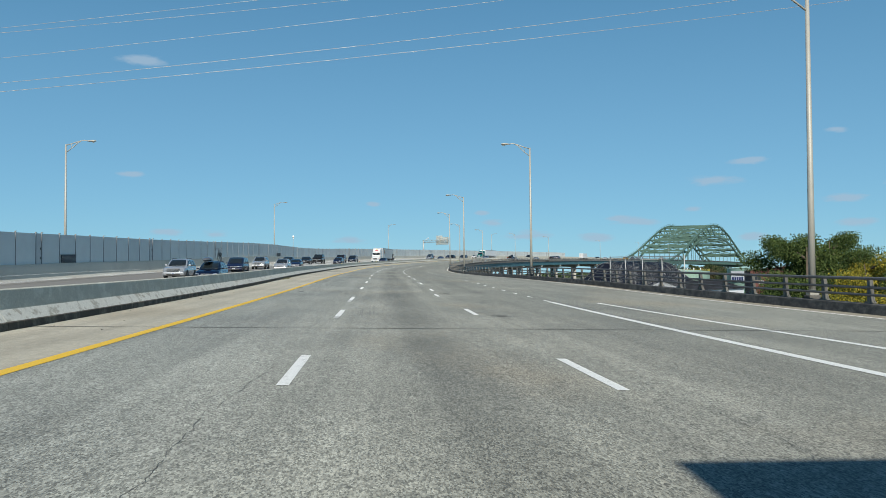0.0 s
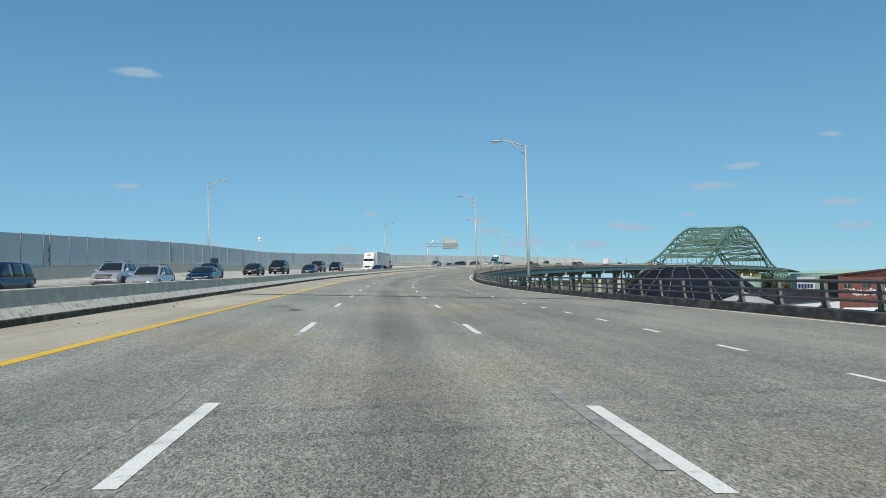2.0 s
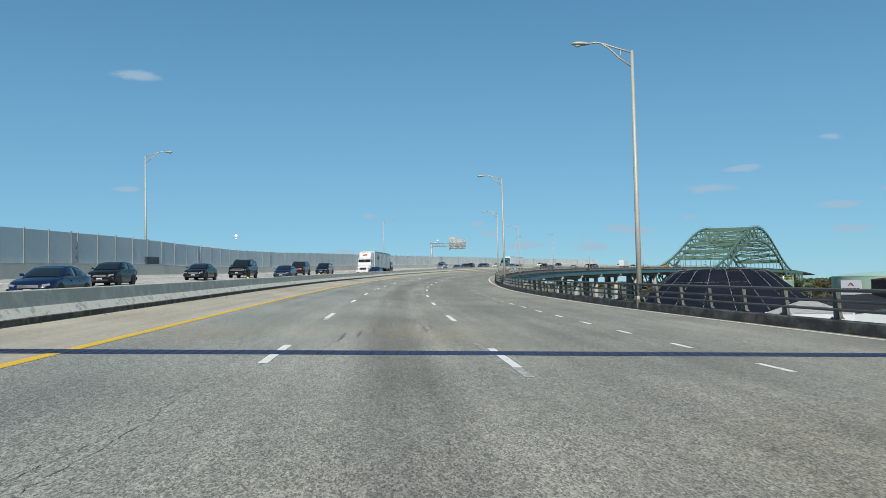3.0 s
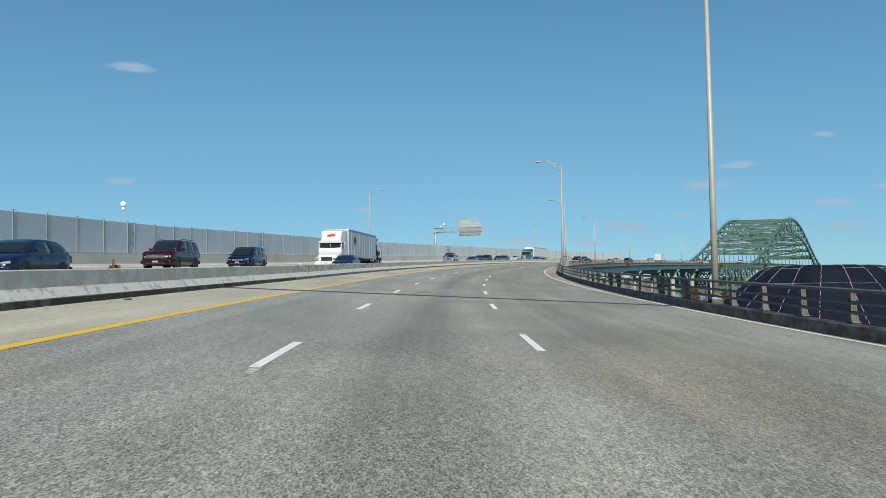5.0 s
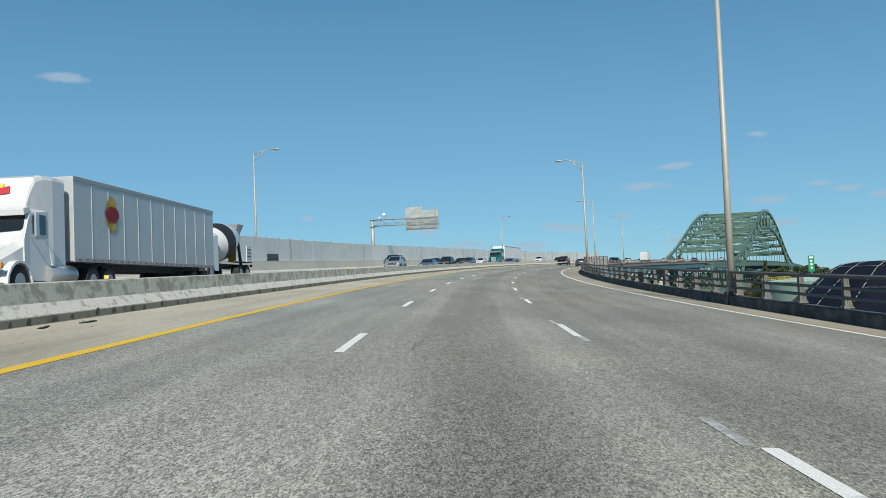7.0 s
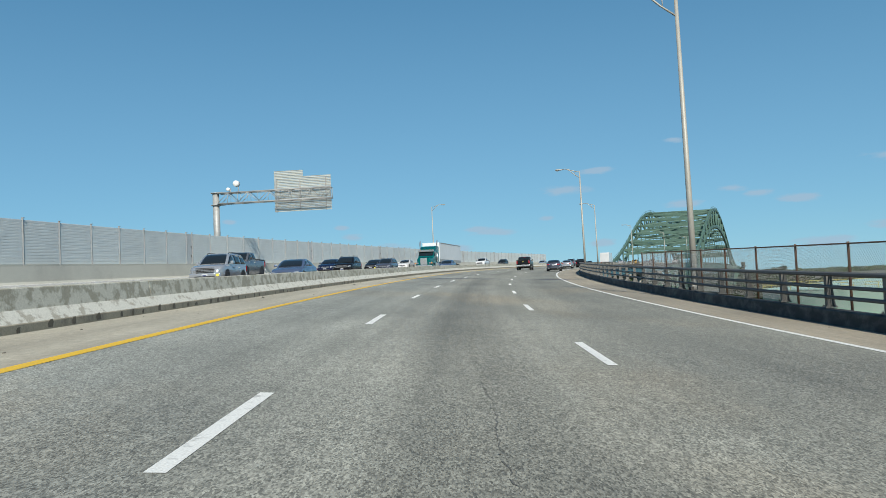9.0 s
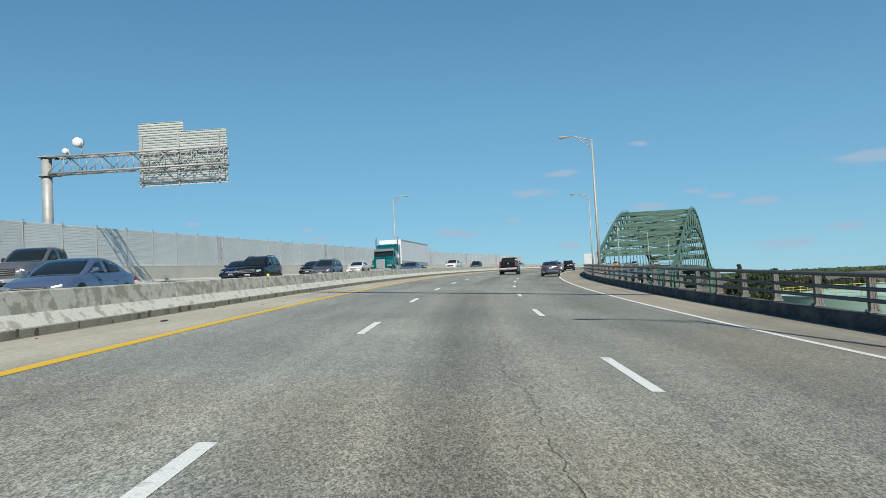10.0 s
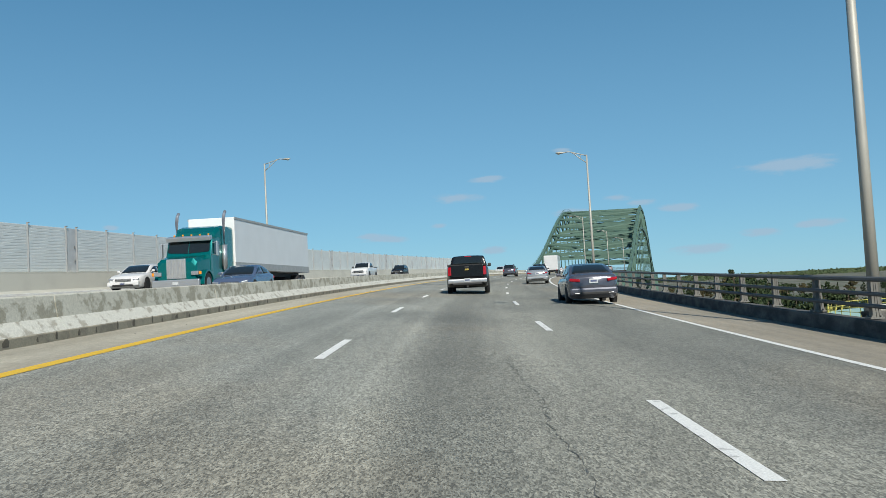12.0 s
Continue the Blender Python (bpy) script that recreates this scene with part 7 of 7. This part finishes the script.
# ---- covered stockpile ----
def stockpile(c, a, b_, top, turn):
    """A heap with a level crown of half-axes a and b_ and flanks at the angle of repose."""
    ob = tagged(empty("stockpile", pose(c[0], c[1], GZ, 0, 0, turn)), "large stockpile under a dark blue-black tarpaulin", "stockpile")
    TARP = mat("tarpaulin", (0.009, 0.0115, 0.0205), 0.75, vary=0.4, scale=0.15, fine=1.2, bump=0.6, spec=0.12)
    ROPE = mat("white_rope", (0.36, 0.36, 0.35), 0.8, bump=0)
    H = top - GZ
    prof = [(24.0, 0.0), (17.5, 0.24), (11.5, 0.475), (6.6, 0.68), (2.9, 0.85), (1.1, 0.93), (-0.6, 0.978), (-3.0, 0.996), (-6.0, 1.0)]

    def skin(out, z, t, off=0.0):
        wob = 1 + 0.012 * math.sin(5 * t + 3 * z) + 0.009 * math.sin(11 * t) + 0.006 * math.sin(23 * t + 9 * z)
        return Vector(((a + out) * wob * math.cos(t), (b_ + out) * wob * math.sin(t), H * z + off + 0.22 * math.sin(7 * t + out) * (1 - z)))

    nn = 96
    bm = bmesh.new()
    vs_ = loft(bm, [[skin(f, z, math.tau * k / nn) for k in range(nn)] for f, z in prof], closed=True)
    bm.faces.new(vs_[-1])
    part("tarpaulin", bm, TARP, ob, smooth=True)
    r_ = random.Random(5)

    def along(u):
        """out and height at a share u of the way up the flank"""
        u *= len(prof) - 2
        i_ = int(min(u, len(prof) - 3))
        (f0, z0), (f1, z1) = prof[i_], prof[i_ + 1]
        return f0 + (f1 - f0) * (u - i_), z0 + (z1 - z0) * (u - i_)

    for k in range(20):
        t = math.tau * k / 20
        bm = bmesh.new()
        u = 0.12
        while u < 0.97:
            # weighted ropes, tied in lengths
            n_ = min(0.97, u + r_.uniform(0.02, 0.05))
            bar(bm, skin(*along(u), t + r_.gauss(0, 0.002), 0.13), skin(*along(n_), t + r_.gauss(0, 0.002), 0.13), 0.085, 0.05)
            u = n_ + r_.uniform(0.004, 0.015)
        part("tie_rope", bm, ROPE, ob)
        for u in (0.52, 0.78, 0.93):
            if r_.random() < 0.33:
                bm = bmesh.new()
                for j in range(5):
                    t0, t1 = t + math.tau / 20 * j / 5, t + math.tau / 20 * (j + 0.86) / 5
                    bar(bm, skin(*along(u), t0, 0.13), skin(*along(u), t1, 0.13), 0.085, 0.05)
                part("tie_rope", bm, ROPE, ob)
    return ob


stockpile((110.2, 336.0), 19.4, 12.6, 5.0, 57)


# ---- storage tanks and buildings ----
MINT = mat("mint_green_paint", (0.27, 0.39, 0.31), 0.55, vary=0.06, scale=0.3, fine=3)
MINTTOP = mat("pale_tank_roof", (0.36, 0.53, 0.46), 0.55, vary=0.06, scale=0.2, fine=2)
YELLOWRAIL = mat("yellow_rail", (0.62, 0.52, 0.12), 0.5, bump=0)
SIGNWHITE = mat("sign_white", (0.76, 0.77, 0.78), 0.5, vary=0.03)
SIGNRED = mat("sign_red", (0.30, 0.03, 0.04), 0.5, bump=0)
SIGNBLUE = mat("sign_blue", (0.02, 0.03, 0.14), 0.5, bump=0)


def storage_tank(c, rad, top, label, rail_on=True, sign=None):
    ob = tagged(empty("storage_tank", pose(c[0], c[1], GZ)), label, "storage tank", "storage tanks")
    H = top - GZ
    bm = bmesh.new()
    rod(bm, [(0, 0, 0), (0, 0, H)], rad, 72, caps=False)
    part("shell", bm, MINT, ob)
    bm = bmesh.new()
    rings = [[(rad * f * math.cos(t), rad * f * math.sin(t), H + z) for t in (math.tau * k / 72 for k in range(72))] for f, z in ((1.0, 0), (0.6, 0.7), (0.02, 1.4))]
    vs_ = loft(bm, rings, closed=True)
    bm.faces.new(vs_[-1])
    bmesh.ops.recalc_face_normals(bm, faces=bm.faces)
    part("roof", bm, MINTTOP, ob, smooth=True)
    for z in (H * 0.33, H * 0.66, H - 0.15):
        bm = bmesh.new()
        rod(bm, [(rad * math.cos(t), rad * math.sin(t), z) for t in (math.tau * k / 72 for k in range(73))], 0.07, 5, False)
        part("wind_girder", bm, MINT, ob)
    if rail_on:
        bm = bmesh.new()
        for z in (0.55, 1.1):
            rod(bm, [((rad - 0.15) * math.cos(t), (rad - 0.15) * math.sin(t), H + z) for t in (math.tau * k / 72 for k in range(73))], 0.045, 5, False)
        for k in range(60):
            t = math.tau * k / 60
            p = Vector(((rad - 0.15) * math.cos(t), (rad - 0.15) * math.sin(t), H))
            bar(bm, p, p + Vector((0, 0, 1.1)), 0.07)
        part("guard_rail", bm, YELLOWRAIL, ob, "yellow guard rail")
        for k in range(3):
            bm = bmesh.new()
            rod(bm, [(rad * 0.5 + k, -rad * 0.3 * k, H + 0.5), (rad * 0.5 + k, -rad * 0.3 * k, H + 1.7), ], 0.25, 10)
            part("roof_vent", bm, SIGNWHITE, ob)
    if sign:
        t = sign
        d = Vector((math.cos(t), math.sin(t), 0))
        w = Vector((-d.y, d.x, 0))
        bm = bmesh.new()
        c0 = d * (rad + 0.12) + Vector((0, 0, H - 3.6))
        bar(bm, c0 - w * 3.7, c0 + w * 3.7, 0.1, 4.6)
        sg = part("sign_board", bm, SIGNWHITE, ob, "white sign board")
        bm = bmesh.new()
        for i_ in range(5):
            lo_ = c0 + d * 0.1 + w * (2.6 - 1.3 * i_) - Vector((0, 0, 1.55))
            bar(bm, lo_, lo_ + Vector((0, 0, 1.35)), 0.85, 0.06, up=d)
        part("brand_bar", bm, SIGNBLUE, sg)
        for sgn in (-1, 1):
            bm = bmesh.new()
            bar(bm, c0 + d * 0.1 + w * sgn * 1.0 + Vector((0, 0, 0.5)), c0 + d * 0.1 + Vector((0, 0, 1.45)), 0.08, 0.3)
            part("brand_mark", bm, SIGNRED, sg)
    return ob


storage_tank((155, 419), 20.0, 1.0, "mint green storage tank with a yellow guard rail")
storage_tank((174.7, 357.0), 15.5, 2.3, "mint green storage tank with a white sign board", False, math.atan2(-5.3, -14.5))

BRICK = stained("red_brick", (0.15, 0.056, 0.045), (0.11, 0.042, 0.034), 0.5, 0.2, 0.5, (1, 1, 1), 0.85, False, 6.0)
DARKPANE = mat("dark_window", (0.03, 0.035, 0.04), 0.15, bump=0)
ROOFDARK = mat("dark_roofing", (0.055, 0.055, 0.06), 0.8, vary=0.15, scale=0.3, fine=3)
SIDINGWHITE = mat("white_siding", (0.72, 0.73, 0.74), 0.55, vary=0.05, scale=0.3, fine=4)
TAN = mat("tan_render", (0.40, 0.35, 0.27), 0.8, vary=0.08, scale=0.4)
GRAFF = mat("graffiti_white", (0.6, 0.6, 0.6), 0.7)


def building(name, label, c, turn, L, D, top, wall, roof, windows, gable=0.0, foot=None, ww=1.3, wh=1.9):
    """L wide along its front, D deep behind it; the front faces its own -y. windows: (rows of heights over the foot, number)."""
    foot = GZ if foot is None else foot
    ob = tagged(empty(name, pose(c[0], c[1], foot, 0, 0, turn)), label, "building")
    H = top - foot
    bm = bmesh.new()
    for p, q in (((0, 0.15), (L, 0.3)), ((0, D - 0.15), (L, 0.3))):
        box(bm, (p[0] + L / 2, p[1], H / 2), (L, 0.3, H))
    for x in (0.15, L - 0.15):
        box(bm, (x, D / 2, H / 2), (0.3, D - 0.6, H))
    part("wall", bm, wall, ob)
    bm = bmesh.new()
    if gable:
        v = [bm.verts.new(p) for p in ((-0.3, 0.02, H), (L + 0.3, 0.02, H), (L / 2, 0.02, H + gable), (-0.5, D + 0.5, H), (L + 0.5, D + 0.5, H), (L / 2, D + 0.5, H + gable))]
        for f in ((0, 2, 5, 3), (2, 1, 4, 5), (0, 3, 4, 1)):
            bm.faces.new([v[i] for i in f])
        bmesh.ops.solidify(bm, geom=bm.faces[:], thickness=0.25)
        part("roof", bm, roof, ob)
        bm = bmesh.new()
        v = [bm.verts.new(p) for p in ((0, -0.1, H - 0.2), (L, -0.1, H - 0.2), (L / 2, -0.1, H + gable * 0.99), (0, D, H), (L, D, H), (L / 2, D, H + gable * 0.97))]
        bm.faces.new(v[:3]), bm.faces.new(v[3:])
        bmesh.ops.solidify(bm, geom=bm.faces[:], thickness=0.1)
        part("gable", bm, wall, ob)
    else:
        box(bm, (L / 2, D / 2, H - 0.25), (L - 0.6, D - 0.6, 0.3))
        part("roof", bm, roof, ob)
        bm = bmesh.new()
        for y in (0.15, D - 0.15):
            box(bm, (L / 2, y, H + 0.1), (L + 0.2, 0.5, 0.2))
        part("coping", bm, roof, ob)
    for z, nw in windows:
        for i in range(nw):
            x = L * (i + 0.5) / nw
            bm = bmesh.new()
            box(bm, (x, 0.0, z), (ww, 0.06, wh))
            wn_ = part("window", bm, DARKPANE, ob)
            bm = bmesh.new()
            box(bm, (x, -0.05, z - wh / 2 - 0.06), (ww + 0.2, 0.16, 0.12))
            box(bm, (x, -0.04, z), (0.06, 0.03, wh))
            box(bm, (x, -0.04, z), (ww, 0.03, 0.06))
            part("window_frame", bm, TAN, wn_)
    return ob


bb = building("brick_building", "long red brick building with dark windows and graffiti", (139.4, 297.4), -22, 40, 34, 1.2, BRICK, BRICK, ((12.0, 8),), 2.2, None, 1.9, 2.4)
rr_ = random.Random(3)
for k in range(130):
    bm = bmesh.new()
    x = rr_.uniform(3, 37)
    box(bm, (x, -0.04, rr_.uniform(9.0, 10.2)), (rr_.uniform(0.2, 0.5), 0.03, rr_.uniform(0.5, 1.6)), Matrix.Rotation(rr_.uniform(-0.8, 0.8), 3, "Y"))
    part("graffiti_bar", bm, GRAFF, bb)
wh_ = building("warehouse", "white gabled warehouse with a dark roof", (85.3, 261.3), -48, 17.0, 40, -4.6, SIDINGWHITE, ROOFDARK, (), 2.8)
bm = bmesh.new()
box(bm, (8.2, -0.03, -4.7 - GZ + 0.75), (5.0, 0.08, 0.8), bevel=0.02)
part("sign_bar", bm, mat("sign_green", (0.05, 0.25, 0.16), 0.5, bump=0), wh_)
building("flat_shed", "low white flat-roofed shed", (106, 238), -27, 30, 14, -6.0, SIDINGWHITE, SIDINGWHITE, ((4.0, 6),))
building("tan_building", "low tan building with small windows", (97, 196), -27, 40, 16, -3.6, TAN, TAN, ((7.2, 14),), 0.0, None, 0.9, 1.0)
